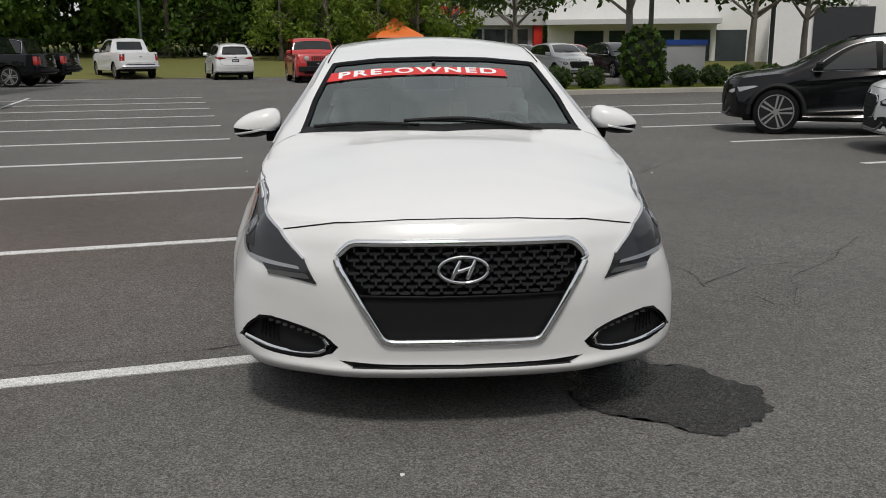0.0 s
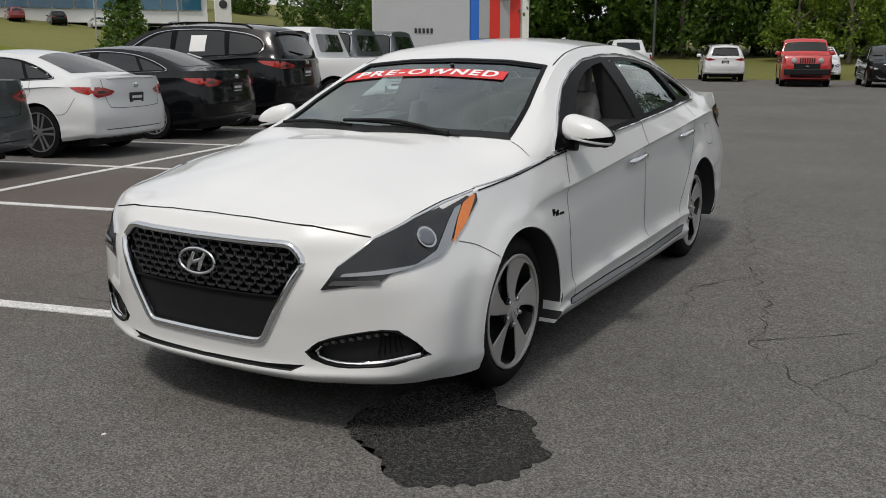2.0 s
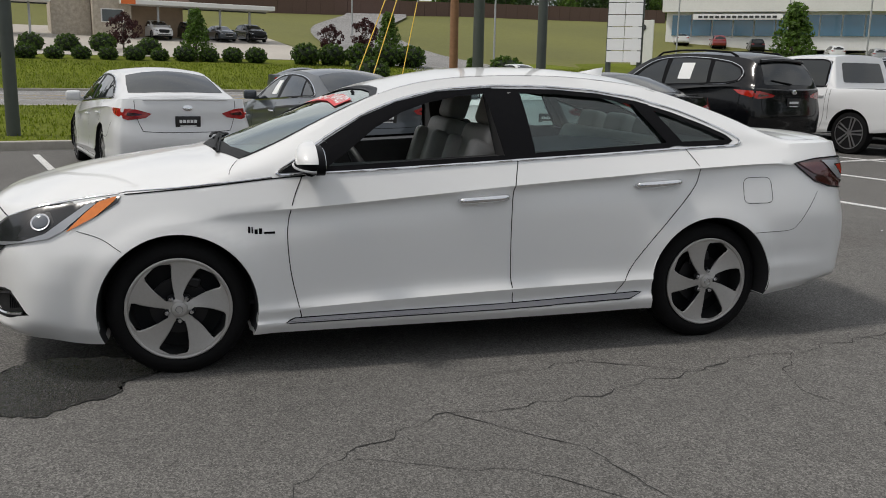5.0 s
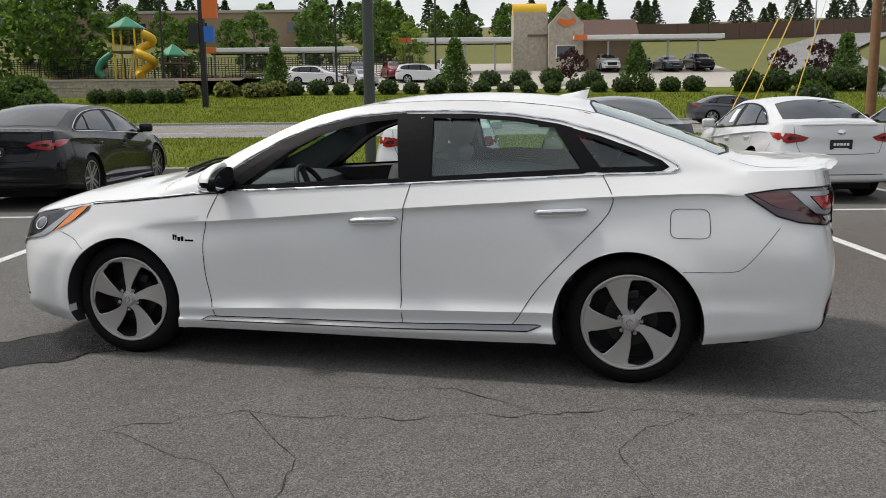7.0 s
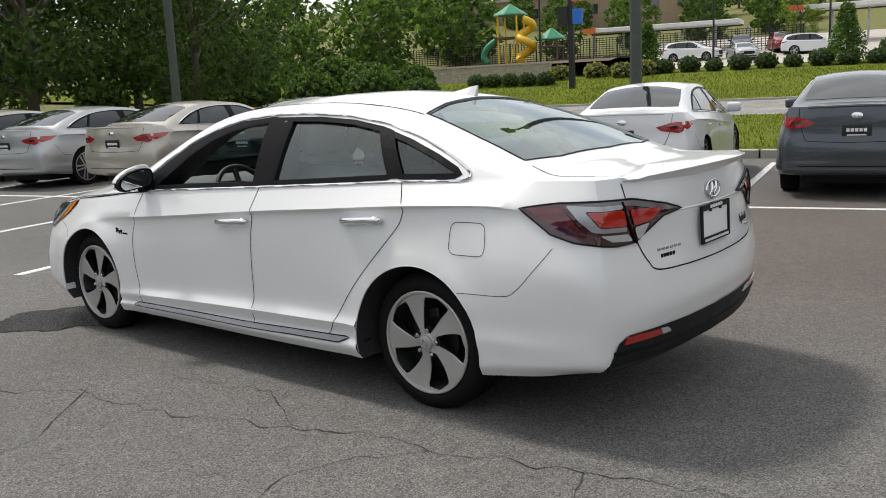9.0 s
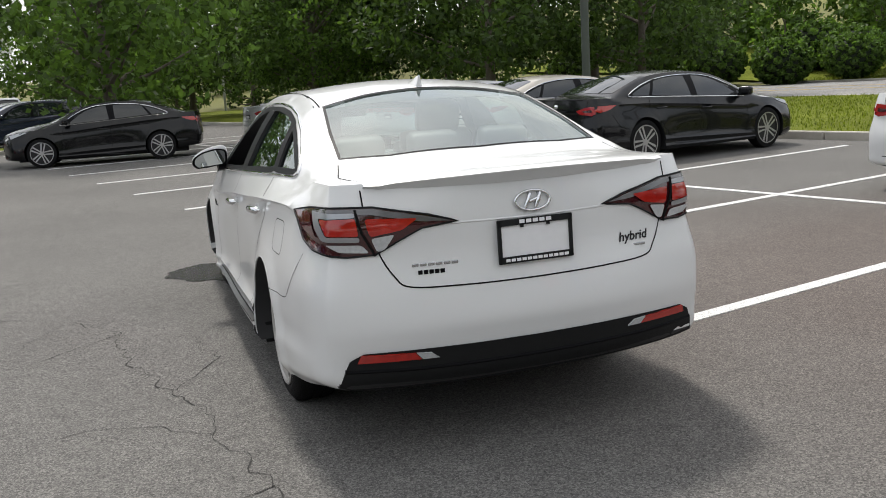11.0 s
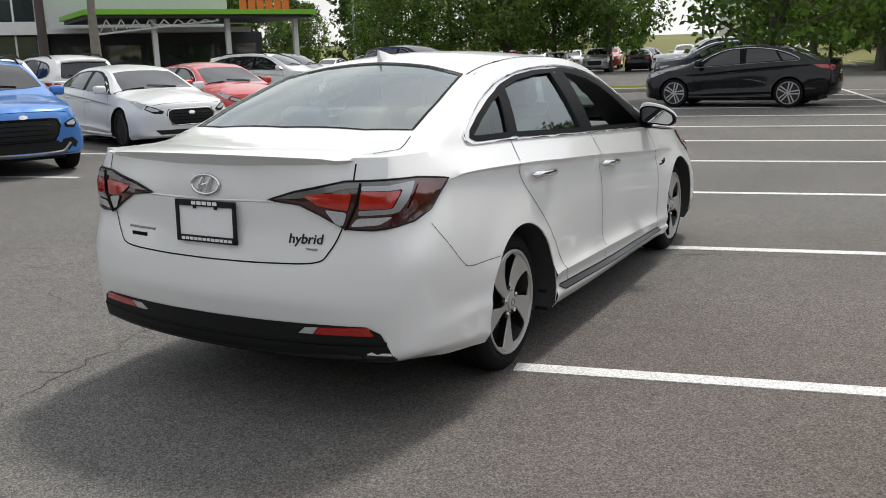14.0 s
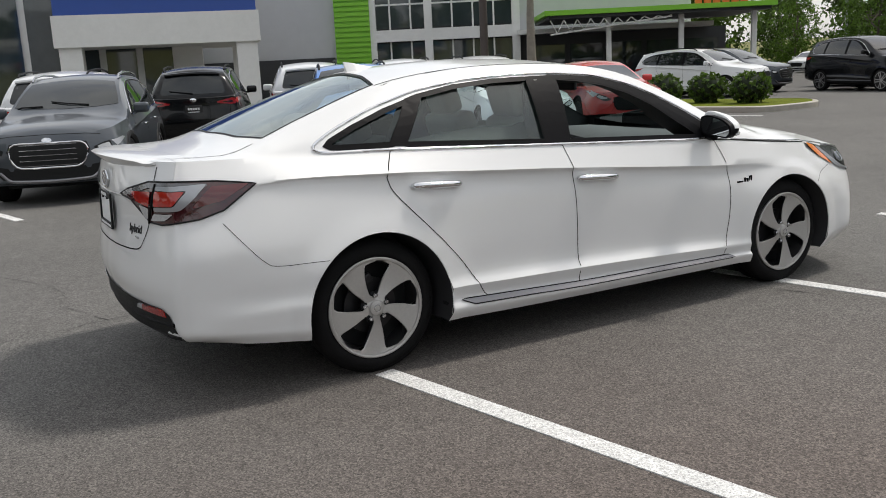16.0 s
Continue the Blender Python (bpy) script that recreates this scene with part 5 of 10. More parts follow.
def build_cabin(car):
    # dashboard with instrument hood
    bm = bmesh.new()
    rows = []
    for i in range(15):
        x = -0.72 + 1.44 * i / 14
        hood = 0.035 * math.exp(-((x - 0.37) / 0.16) ** 2)
        rows.append([bm.verts.new((x, y, z)) for y, z in ((0.30, 0.955), (0.50, 0.965 + hood * 0.5), (0.72, 0.955 + hood), (0.80, 0.925 + hood), (0.82, 0.80), (0.72, 0.62), (0.40, 0.55))])
    grid_faces(bm, rows)
    bmesh.ops.recalc_face_normals(bm, faces=bm.faces)
    dash = part("dashboard", bm, DASH, car, "charcoal dashboard", smooth=50)
    bm = bmesh.new()
    c = Vector((0.37, 0.97, 0.885))
    m = Matrix.Translation(c) @ Matrix.Rotation(radians(-62), 4, "X")
    tube(bm, [m @ Vector((0.185 * math.cos(a), 0.185 * math.sin(a), 0)) for a in [2 * math.pi * i / 36 for i in range(36)]], 0.016, 10, True)
    for a in (0, math.pi, -math.pi / 2):
        tube(bm, [m @ Vector((0.05 * math.cos(a), 0.05 * math.sin(a), -0.01)), m @ Vector((0.18 * math.cos(a), 0.18 * math.sin(a), 0))], 0.018, 8)
    lathe(bm, [(0.06, -0.03), (0.07, -0.005), (0.05, 0.012), (0.0001, 0.015)], 20, m)
    tube(bm, [m @ Vector((0, 0, -0.02)), (0.37, 0.78, 0.83)], 0.03, 8)
    part("steering_wheel", bm, CABIN, car, "black steering wheel", smooth=60)
    part("console", soft_block(0, 1.25, 0.52, 0.24, 0.95, 0.34, r=0.03), CABIN, car, "charcoal centre console", smooth=50)
    for x in (0.37, -0.37):
        lean = Matrix.Rotation(radians(-18), 4, "X")
        seat = part("front_seat", soft_block(x, 1.25, 0.56, 0.50, 0.52, 0.18, Matrix.Rotation(radians(6), 4, "X"), 0.06), SEAT, car, "grey leather front seat", smooth=60)
        part("seat_back", soft_block(x, 1.58, 0.86, 0.46, 0.15, 0.60, lean, 0.06), SEAT, seat, "grey leather backrest", smooth=60)
        for d in (-0.19, 0.19):
            part("seat_bolster", soft_block(x + d, 1.53, 0.84, 0.10, 0.20, 0.48, lean, 0.045), SEAT, seat, smooth=60)
        part("headrest", soft_block(x, 1.70, 1.235, 0.27, 0.12, 0.19, lean, 0.05), SEAT, seat, "grey leather headrest", smooth=60)
        bm = bmesh.new()
        for d in (-0.06, 0.06):
            tube(bm, [(x + d, 1.655, 1.10), (x + d, 1.69, 1.20)], 0.007, 6)
        part("headrest_post", bm, CHROME, seat, smooth=60)
    bench = part("rear_seat", soft_block(0, 2.25, 0.55, 1.30, 0.50, 0.20, None, 0.06), SEAT, car, "grey leather rear bench", smooth=60)
    part("bench_back", soft_block(0, 2.52, 0.82, 1.28, 0.16, 0.58, Matrix.Rotation(radians(-22), 4, "X"), 0.06), SEAT, bench, smooth=60)
    for x in (-0.38, 0, 0.38):
        part("rear_headrest", soft_block(x, 2.66, 1.135, 0.26, 0.11, 0.13, Matrix.Rotation(radians(-18), 4, "X"), 0.045), SEAT, bench, "grey leather headrest", smooth=60)
    bm = bmesh.new()
    cube(bm, 0, 2.93, 1.045, 1.15, 0.52, 0.03, bevel=0.01)
    part("parcel_shelf", bm, CABIN, car, "dark parcel shelf")
    for s in (1, -1):
        bm = bmesh.new()
        cube(bm, s * 0.775, 1.10, 0.74, 0.05, 0.98, 0.44, bevel=0.02)
        cube(bm, s * 0.735, 1.15, 0.76, 0.07, 0.60, 0.06, bevel=0.02)
        part("front_door_card", bm, CABIN, car, "charcoal door lining")
        bm = bmesh.new()
        cube(bm, s * 0.775, 2.05, 0.76, 0.05, 0.76, 0.46, bevel=0.02)
        part("rear_door_card", bm, CABIN, car, "charcoal door lining")
        bm = bmesh.new()
        tube(bm, [(s * 0.60, 1.69, 1.33), (s * 0.70, 1.70, 0.95), (s * 0.74, 1.69, 0.60)], [0.022, 0.028, 0.03], 8)
        part("belt_pillar", bm, LINING, car, "grey inner pillar")
    bm = bmesh.new()
    rows = [[bm.verts.new((x, y, lerp_table(SPINE_Z, y) - 0.052 - 0.16 * x * x)) for x in (-0.5, -0.25, 0, 0.25, 0.5)] for y in (1.2, 1.5, 1.85, 2.2, 2.5)]
    grid_faces(bm, rows)
    part("headliner", bm, LINING, car, "light grey headliner", smooth=60)
    bm = bmesh.new()
    cube(bm, 0, 1.02, 1.275, 0.21, 0.03, 0.06, bevel=0.012)
    tube(bm, [(0, 1.0, 1.29), (0, 0.97, 1.32)], 0.01, 6)
    part("rear_view_mirror", bm, CABIN, car, "black inner mirror")
    bm = bmesh.new()
    cube(bm, 0, 1.3, 0.31, 1.5, 2.0, 0.02)
    part("cabin_floor", bm, CABIN, car, "dark carpet floor")


build_sedan()

# ---------------------------------------------------------------- the site
TH = radians(13)


def uv(U, V, z=0.0):
    """Lot axes: U across the stalls, V along the rows."""
    return Vector((U * math.cos(TH) - V * math.sin(TH), U * math.sin(TH) + V * math.cos(TH), z))


def uv_pose(U, V, z=0.0, turn=0.0):
    return Matrix.Translation(uv(U, V, z)) @ Matrix.Rotation(TH + radians(turn), 4, "Z")


def rise(U, V):
    """Height of the land."""
    z = lerp_table([(-600, 42.0), (-400, 30.0), (-250, 21.0), (-160, 13.0), (-120, 8.8), (-100, 6.2), (-85, 4.4), (-72, 2.7), (-60, 1.5), (-50, 0.3), (-46, 0.0)], U) if U < -46 else 0.0
    if V > 42:
        z += lerp_table([(42, 0.0), (60, 0.8), (90, 2.0), (160, 4.0), (600, 14.0)], V) * (1.0 if U > -46 else 0.6)
    if V < -60:
        z += lerp_table([(-600, 10.0), (-200, 4.0), (-60, 0.0)], V)
    if U < -28 and V < -30:
        z += lerp_table([(-90, 3.0), (-50, 1.6), (-30, 0.0)], V) * min(1, (-28 - U) / 20)
    return z


def ground_mat(name, base, speck, light, rough, fine=220.0, patch_amt=0.10, bump=0.35, pits=0.0, stain=None):
    """Aggregate: fine bright and dark stones over large worn patches."""
    m = bpy.data.materials.new(name)
    m.use_nodes = True
    nt = m.node_tree
    p = nt.nodes["Principled BSDF"]
    p.inputs["Roughness"].default_value = rough
    p.inputs["Specular IOR Level"].default_value = 0.35
    co = nt.nodes.new("ShaderNodeTexCoord")
    vo = nt.nodes.new("ShaderNodeTexVoronoi")
    vo.inputs["Scale"].default_value = fine
    ramp = nt.nodes.new("ShaderNodeValToRGB")
    els = ramp.color_ramp.elements
    els[0].position, els[0].color = 0.0, (*[c * speck for c in base], 1)
    els[1].position, els[1].color = 1.0, (*[min(1, c * light) for c in base], 1)
    mid = els.new(0.6)
    mid.color = (*base, 1)
    sep = nt.nodes.new("ShaderNodeSeparateColor")
    big = nt.nodes.new("ShaderNodeTexNoise")
    big.inputs["Scale"].default_value = 0.35
    big.inputs["Detail"].default_value = 6.0
    big.inputs["Roughness"].default_value = 0.6
    mid_n = nt.nodes.new("ShaderNodeTexNoise")
    mid_n.inputs["Scale"].default_value = 9.0
    mid_n.inputs["Detail"].default_value = 6.0
    mid_n.inputs["Roughness"].default_value = 0.75
    nt.links.new(co.outputs["Object"], vo.inputs["Vector"])
    nt.links.new(co.outputs["Object"], big.inputs["Vector"])
    nt.links.new(co.outputs["Object"], mid_n.inputs["Vector"])
    nt.links.new(vo.outputs["Color"], sep.inputs[0])
    nt.links.new(sep.outputs[0], ramp.inputs["Fac"])
    last = ramp.outputs["Color"]
    for src, lo, hi in ((big, 1 - 2 * patch_amt, 1 + 2 * patch_amt), (mid_n, 0.82, 1.18)):
        mr = nt.nodes.new("ShaderNodeMapRange")
        mr.inputs["From Min"].default_value, mr.inputs["From Max"].default_value = 0.25, 0.75
        mr.inputs["To Min"].default_value, mr.inputs["To Max"].default_value = lo, hi
        nt.links.new(src.outputs["Fac"], mr.inputs["Value"])
        vm = nt.nodes.new("ShaderNodeVectorMath")
        vm.operation = "SCALE"
        nt.links.new(last, vm.inputs[0])
        nt.links.new(mr.outputs[0], vm.inputs["Scale"])
        last = vm.outputs[0]
    if pits:
        # dark open pits between the stones, gathered in worn areas
        pit = nt.nodes.new("ShaderNodeTexNoise")
        pit.inputs["Scale"].default_value = 62.0
        pit.inputs["Detail"].default_value = 3.0
        nt.links.new(co.outputs["Object"], pit.inputs["Vector"])
        wear = nt.nodes.new("ShaderNodeMath")
        wear.operation = "MULTIPLY_ADD"
        wear.inputs[1].default_value = -0.22
        nt.links.new(big.outputs["Fac"], wear.inputs[0])
        nt.links.new(pit.outputs["Fac"], wear.inputs[2])
        hole = nt.nodes.new("ShaderNodeMapRange")
        hole.inputs["From Min"].default_value, hole.inputs["From Max"].default_value = 0.25, 0.33
        hole.inputs["To Min"].default_value, hole.inputs["To Max"].default_value = 1 - pits, 1.0
        nt.links.new(wear.outputs[0], hole.inputs["Value"])
        vm = nt.nodes.new("ShaderNodeVectorMath")
        vm.operation = "SCALE"
        nt.links.new(last, vm.inputs[0])
        nt.links.new(hole.outputs[0], vm.inputs["Scale"])
        last = vm.outputs[0]
    if stain:
        # a rusty brown area of older asphalt with an uneven border
        cx, cy, radius, tint = stain
        dist = nt.nodes.new("ShaderNodeVectorMath")
        dist.operation = "DISTANCE"
        dist.inputs[1].default_value = (cx, cy, 0)
        nt.links.new(co.outputs["Object"], dist.inputs[0])
        edge = nt.nodes.new("ShaderNodeMath")
        edge.operation = "MULTIPLY_ADD"
        edge.inputs[1].default_value = 3.0
        nt.links.new(big.outputs["Fac"], edge.inputs[0])
        nt.links.new(dist.outputs["Value"], edge.inputs[2])
        fade = nt.nodes.new("ShaderNodeMapRange")
        fade.inputs["From Min"].default_value, fade.inputs["From Max"].default_value = radius, radius + 2.6
        fade.inputs["To Min"].default_value, fade.inputs["To Max"].default_value = 1.0, 0.0
        nt.links.new(edge.outputs[0], fade.inputs["Value"])
        brown = nt.nodes.new("ShaderNodeMix")
        brown.data_type = "VECTOR"
        brown.inputs[4].default_value = (1, 1, 1)
        brown.inputs[5].default_value = tint
        nt.links.new(fade.outputs[0], brown.inputs[0])
        vm = nt.nodes.new("ShaderNodeVectorMath")
        vm.operation = "MULTIPLY"
        nt.links.new(last, vm.inputs[0])
        nt.links.new(brown.outputs[1], vm.inputs[1])
        last = vm.outputs[0]
    nt.links.new(last, p.inputs["Base Color"])
    b = nt.nodes.new("ShaderNodeBump")
    b.inputs["Strength"].default_value = bump
    b.inputs["Distance"].default_value = 0.008
    nt.links.new(vo.outputs["Distance"], b.inputs["Height"])
    nt.links.new(b.outputs["Normal"], p.inputs["Normal"])
    return m


ASPHALT = ground_mat("worn_asphalt", (0.121, 0.117, 0.111), 0.50, 1.6, 0.9, 170.0, 0.12, bump=0.22, pits=0.35, stain=(-4.0, 2.6, 3.2, (0.88, 0.77, 0.73)))
# the strong light factor paints wet glints into the stone speckle
WET_ASPHALT = ground_mat("wet_asphalt", (0.022, 0.0215, 0.021), 0.25, 3.6, 0.22, 150.0, bump=1.0)
ROAD = ground_mat("grey_road_asphalt", (0.22, 0.215, 0.21), 0.6, 1.5, 0.9, 120.0)
LINE_PAINT = ground_mat("worn_white_line_paint", (0.66, 0.66, 0.65), 0.55, 1.12, 0.7, 160.0, 0.04)
YELLOW_LINE = mat("yellow_road_paint", (0.55, 0.38, 0.05), 0.7, var=0.1, vscale=6)
KERB = mat("pale_concrete_kerb", (0.36, 0.34, 0.30), 0.85, var=0.12, vscale=5, bump=0.3, bscale=60, stain=0.1)
CONCRETE = mat("light_concrete", (0.40, 0.37, 0.33), 0.85, var=0.08, vscale=3, stain=0.08, stscale=0.2)
GRASS = mat("mown_grass", (0.118, 0.142, 0.016), 0.95, var=0.30, vscale=5, bump=0.8, bscale=120, stain=0.20, stscale=0.25, detail=10, spec=0.1)
GRASS_FAR = mat("dry_hill_grass", (0.118, 0.120, 0.024), 0.95, var=0.14, vscale=1.5, bump=0.5, bscale=8, stain=0.2, stscale=0.03, detail=8)
CRACK = mat("dark_crack", (0.028, 0.027, 0.026), 0.95, var=0.2, vscale=20)
MULCH = mat("brown_mulch", (0.10, 0.065, 0.045), 0.95, var=0.2, vscale=10, bump=0.6, bscale=60)


def sheet(name, pts, z, material, label="", step=None):
    """A flat piece of ground inside an outline in lot axes."""
    bm = bmesh.new()
    bm.faces.new([bm.verts.new(uv(u, v, z)) for u, v in pts])
    bmesh.ops.recalc_face_normals(bm, faces=bm.faces)
    if bm.faces[:][0].normal.z < 0:
        bmesh.ops.reverse_faces(bm, faces=bm.faces)
    ob = part(name, bm, material)
    return tagged(ob, label, name.replace("_", " "), kind="structure")


def kerb_run(name, label, u, v0, count, z):
    """A row of concrete kerb stones laid end to end."""
    piece = bmesh.new()
    cube(piece, 0, 0, z, 0.18, 5.97, 0.20, bevel=0.02)
    first = part("kerb_stone", piece, KERB)
    kerb = thing(name, label, "kerb", kind="structure")
    for i in range(count):
        ob = first if i == 0 else new("kerb_stone", first.data)
        ob.parent = kerb
        ob.matrix_basis = uv_pose(u, v0 + 6.0 * i)


def build_land():
    us = [-900, -600, -400, -300, -220, -180, -150, -130, -120, -110, -100, -92, -85, -78, -72, -66, -60, -55, -50, -46, -40, -26, -11.6, 0, 20, 45, 80, 140, 250, 500, 900]
    vs = [-900, -500, -300, -200, -140, -100, -80, -60, -45, -30, -15, 0, 15, 30, 42, 50, 60, 75, 90, 110, 140, 200, 300, 500, 900]
    bm = bmesh.new()
    rows = [[bm.verts.new(uv(u, v, rise(u, v) - 0.06 + (0.35 * noise.noise(Vector((u, v, 0)) * 0.05) if u < -50 else 0))) for v in vs] for u in us]
    grid_faces(bm, rows)
    bmesh.ops.recalc_face_normals(bm, faces=bm.faces)
    if sum(f.normal.z for f in bm.faces) < 0:
        bmesh.ops.reverse_faces(bm, faces=bm.faces)
    g = part("ground", bm, GRASS_FAR, smooth=60)
    tagged(g, "grassy rolling ground with dry patches", "ground", kind="structure")
    sheet("parking_lot", [(-11.45, -75), (40, -75), (40, 60), (-11.45, 60)], 0.0, ASPHALT, "worn grey asphalt car park")
    kerb_run("road_kerb", "pale concrete kerb between grass and road", -26.0, -89, 30, 0.05)
    kerb_run("far_kerb", "pale concrete kerb on the far side of the road", -46.08, -89, 30, 0.05)
    # kerb and verge
    piece = bmesh.new()
    cube(piece, 0, 0, 0.055, 0.16, 2.96, 0.19, bevel=0.02)
    first = part("kerb_stone", piece, KERB)
    kerb = thing("kerb", "pale concrete kerb along the grass verge", "kerb", kind="structure")
    first.parent = kerb
    data = first.data
    for i in range(35):
        ob = first if i == 0 else new("kerb_stone", data)
        ob.parent = kerb
        ob.matrix_basis = uv_pose(-11.53, -74 + 3.0 * i)
    bm = bmesh.new()
    us2, vs2 = [-25.93, -24.0, -20, -16, -13, -11.61], [-90 + 6 * i for i in range(34)]
    rows = [[bm.verts.new(uv(u, v, (0.13, 0.13, 0.16, 0.17, 0.15, 0.13)[i])) for v in vs2] for i, u in enumerate(us2)]
    grid_faces(bm, rows)
    bmesh.ops.recalc_face_normals(bm, faces=bm.faces)
    tagged(part("grass_verge", bm, GRASS, smooth=60), "mown green grass verge beside the road", "grass", kind="structure")
    bm = bmesh.new()
    rows = [[bm.verts.new(uv(u, v, rise(u, v) + 0.10)) for v in range(-60, 64, 4)] for u in (-46.16, -48, -50, -53, -56, -59, -61, -64.4)]
    grid_faces(bm, rows)
    bmesh.ops.recalc_face_normals(bm, faces=bm.faces)
    if sum(f.normal.z for f in bm.faces) < 0:
        bmesh.ops.reverse_faces(bm, faces=bm.faces)
    tagged(part("grass_bank", bm, GRASS, smooth=60), "mown green grass bank below the hedge", "grass", kind="structure")
    sheet("road", [(-46, -300), (-26.05, -300), (-26.05, 300), (-46, 300)], 0.02, ROAD, "wide pale grey asphalt road")
    for u, w, dash in ((-28, 0.12, 0), (-33, 0.12, 1), (-35.2, 0.12, 0), (-38.8, 0.12, 0), (-41, 0.12, 1), (-45, 0.12, 0)):
        v = -120
        material = YELLOW_LINE if u in (-35.2, -38.8) else LINE_PAINT
        bm = bmesh.new()
        while v < 120:
            length = 3.0 if dash else 239
            cube(bm, *uv(u, v + length / 2, 0.026), w, length, 0.008, Matrix.Rotation(TH, 4, "Z"))
            v += 12 if dash else 300
        tagged(part("road_marking", bm, material), "worn painted marking on the road", "road marking", kind="structure")
    # stall lines: each a worn painted bar
    near = bmesh.new()
    cube(near, 0, 0, 0.002, 4.95, 0.105, 0.006)
    first = part("stall_line", near, LINE_PAINT)
    far = bmesh.new()
    cube(far, 0, 0, 0.002, 5.3, 0.10, 0.006)
    second = part("stall_line", far, LINE_PAINT)
    places = [(first, -2.69 if k == 1 else -2.82, 0.17 + 2.665 * k + (0.08 if k == 1 else 0.0)) for k in range(-9, 10)] + [(second, -7.95, 0.17 + 2.665 * k) for k in range(-9, 10)] + [(second, 9.5, -0.35 + 2.72 * k) for k in range(-5, 7)]
    for i, (src, u, v) in enumerate(places):
        ob = src if src.get("used") is None else new("stall_line", src.data)
        src["used"] = 1
        ob.matrix_basis = uv_pose(u, v)
        tagged(ob, "worn white painted stall line on asphalt", "stall line", "stall lines", "structure")
    for ob in (first, second):
        del ob["used"]
    bm = bmesh.new()
    cube(bm, 0, 0, 0.004, 0.105, 50.6, 0.006)
    ob = part("stall_head_line", bm, LINE_PAINT)
    ob.matrix_basis = uv_pose(-5.33, 0.17)
    tagged(ob, "long white painted line between stall rows", "stall line", kind="structure")
    build_cracks()


def build_cracks():
    rnd = random.Random(5)
    lines = [[(0.62, 6.2), (0.75, 5.4), (0.85, 4.6), (0.98, 4.1), (1.0, 3.7), (1.22, 3.1), (1.35, 2.4), (1.55, 1.9), (1.62, 1.1), (1.9, 0.6), (2.4, 0.2), (3.2, -0.4), (4.1, -1.2)],
             [(1.62, 1.1), (1.9, 1.35), (2.05, 1.5), (2.5, 1.6), (2.9, 1.9)], [(1.0, 3.7), (1.6, 3.95), (2.3, 3.9), (3.1, 4.3), (3.9, 4.4)], [(1.22, 3.1), (1.7, 2.8), (2.1, 2.9), (2.6, 2.6)],
             [(1.3, 2.4), (1.1, 1.8), (1.25, 1.2)], [(1.95, 0.55), (2.2, 1.2), (2.75, 1.7), (3.2, 2.3), (3.6, 2.5)], [(2.4, 0.2), (2.9, 0.9), (3.6, 1.3), (4.2, 1.2)], [(3.2, -0.4), (3.7, 0.4), (4.6, 0.8)],
             [(0.95, 4.3), (1.3, 4.9), (1.9, 5.3), (2.6, 5.9), (3.0, 6.8)], [(0.85, 4.7), (0.4, 5.0), (0.1, 5.5)], [(1.9, 5.3), (2.3, 4.9), (2.9, 5.0)], [(2.2, 6.2), (3.4, 6.0), (4.8, 6.4)],
             [(-2.0, -0.05), (-1.5, 0.02), (-0.9, 0.2)], [(0.75, 5.6), (1.3, 6.4), (1.5, 7.3), (2.2, 8.4)], [(2.6, 5.9), (3.6, 7.4), (4.0, 9.2)], [(4.1, 0.9), (5.2, 2.0), (5.6, 3.4)]]
    for line in lines:
        pts = []
        for a, b in zip(line, line[1:]):
            n = max(3, int(math.dist(a, b) / 0.03))
            for i in range(n):
                f = i / n
                x, y = a[0] + (b[0] - a[0]) * f, a[1] + (b[1] - a[1]) * f
                d = 0.11 * noise.noise(Vector((x * 2.3, y * 2.3, 0))) + 0.05 * noise.noise(Vector((x * 9, y * 9, 3))) + 0.012 * (rnd.random() - 0.5)
                pts.append((x + d, y + d * 0.7))
        bm = bmesh.new()
        prev = None
        for i, (x, y) in enumerate(pts):
            q = pts[min(i + 1, len(pts) - 1)]
            r = pts[max(i - 1, 0)]
            d = Vector((q[0] - r[0], q[1] - r[1]))
            s = Vector((-d.y, d.x)).normalized() if d.length > 1e-6 else Vector((0, 1))
            w = (0.0022 + 0.007 * max(0, noise.noise(Vector((x * 4, y * 4, 7))))) * (0.35 + 0.65 * rnd.random())
            row = (bm.verts.new((x - s.x * w, y - s.y * w, 0.003)), bm.verts.new((x + s.x * w, y + s.y * w, 0.003)))
            if prev:
                bm.faces.new((prev[0], row[0], row[1], prev[1]))
            prev = row
        bmesh.ops.recalc_face_normals(bm, faces=bm.faces)
        tagged(part("asphalt_crack", bm, CRACK), "thin jagged crack in the asphalt", "crack", kind="structure")
    # the wet patch beside the front wheel
    bm = bmesh.new()
    outline = [(0.50, -0.66), (0.60, -0.80), (0.74, -0.87), (0.86, -0.96), (1.00, -0.97), (1.10, -0.93), (1.17, -0.82), (1.25, -0.74), (1.27, -0.60), (1.20, -0.46), (1.10, -0.36), (1.0, -0.28), (0.88, -0.22), (0.76, -0.12), (0.62, -0.14), (0.54, -0.30), (0.50, -0.45)]
    ring = []
    v = [Vector((x, y, 0)) for x, y in outline]
    v = v + [v[0], v[1], v[2]]
    for i in range(170):
        t = 1 + (len(outline)) * i / 170
        p = catmull(v, min(t, len(v) - 1.001))
        k = 0.06 * noise.noise(Vector((p.x * 8, p.y * 8, 1))) + 0.035 * noise.noise(Vector((p.x * 30, p.y * 30, 5)))
        c = Vector((0.88, -0.55, 0))
        p = p + (p - c).normalized() * k
        ring.append(bm.verts.new((p.x, p.y, 0.004)))
    f = bm.faces.new(ring)
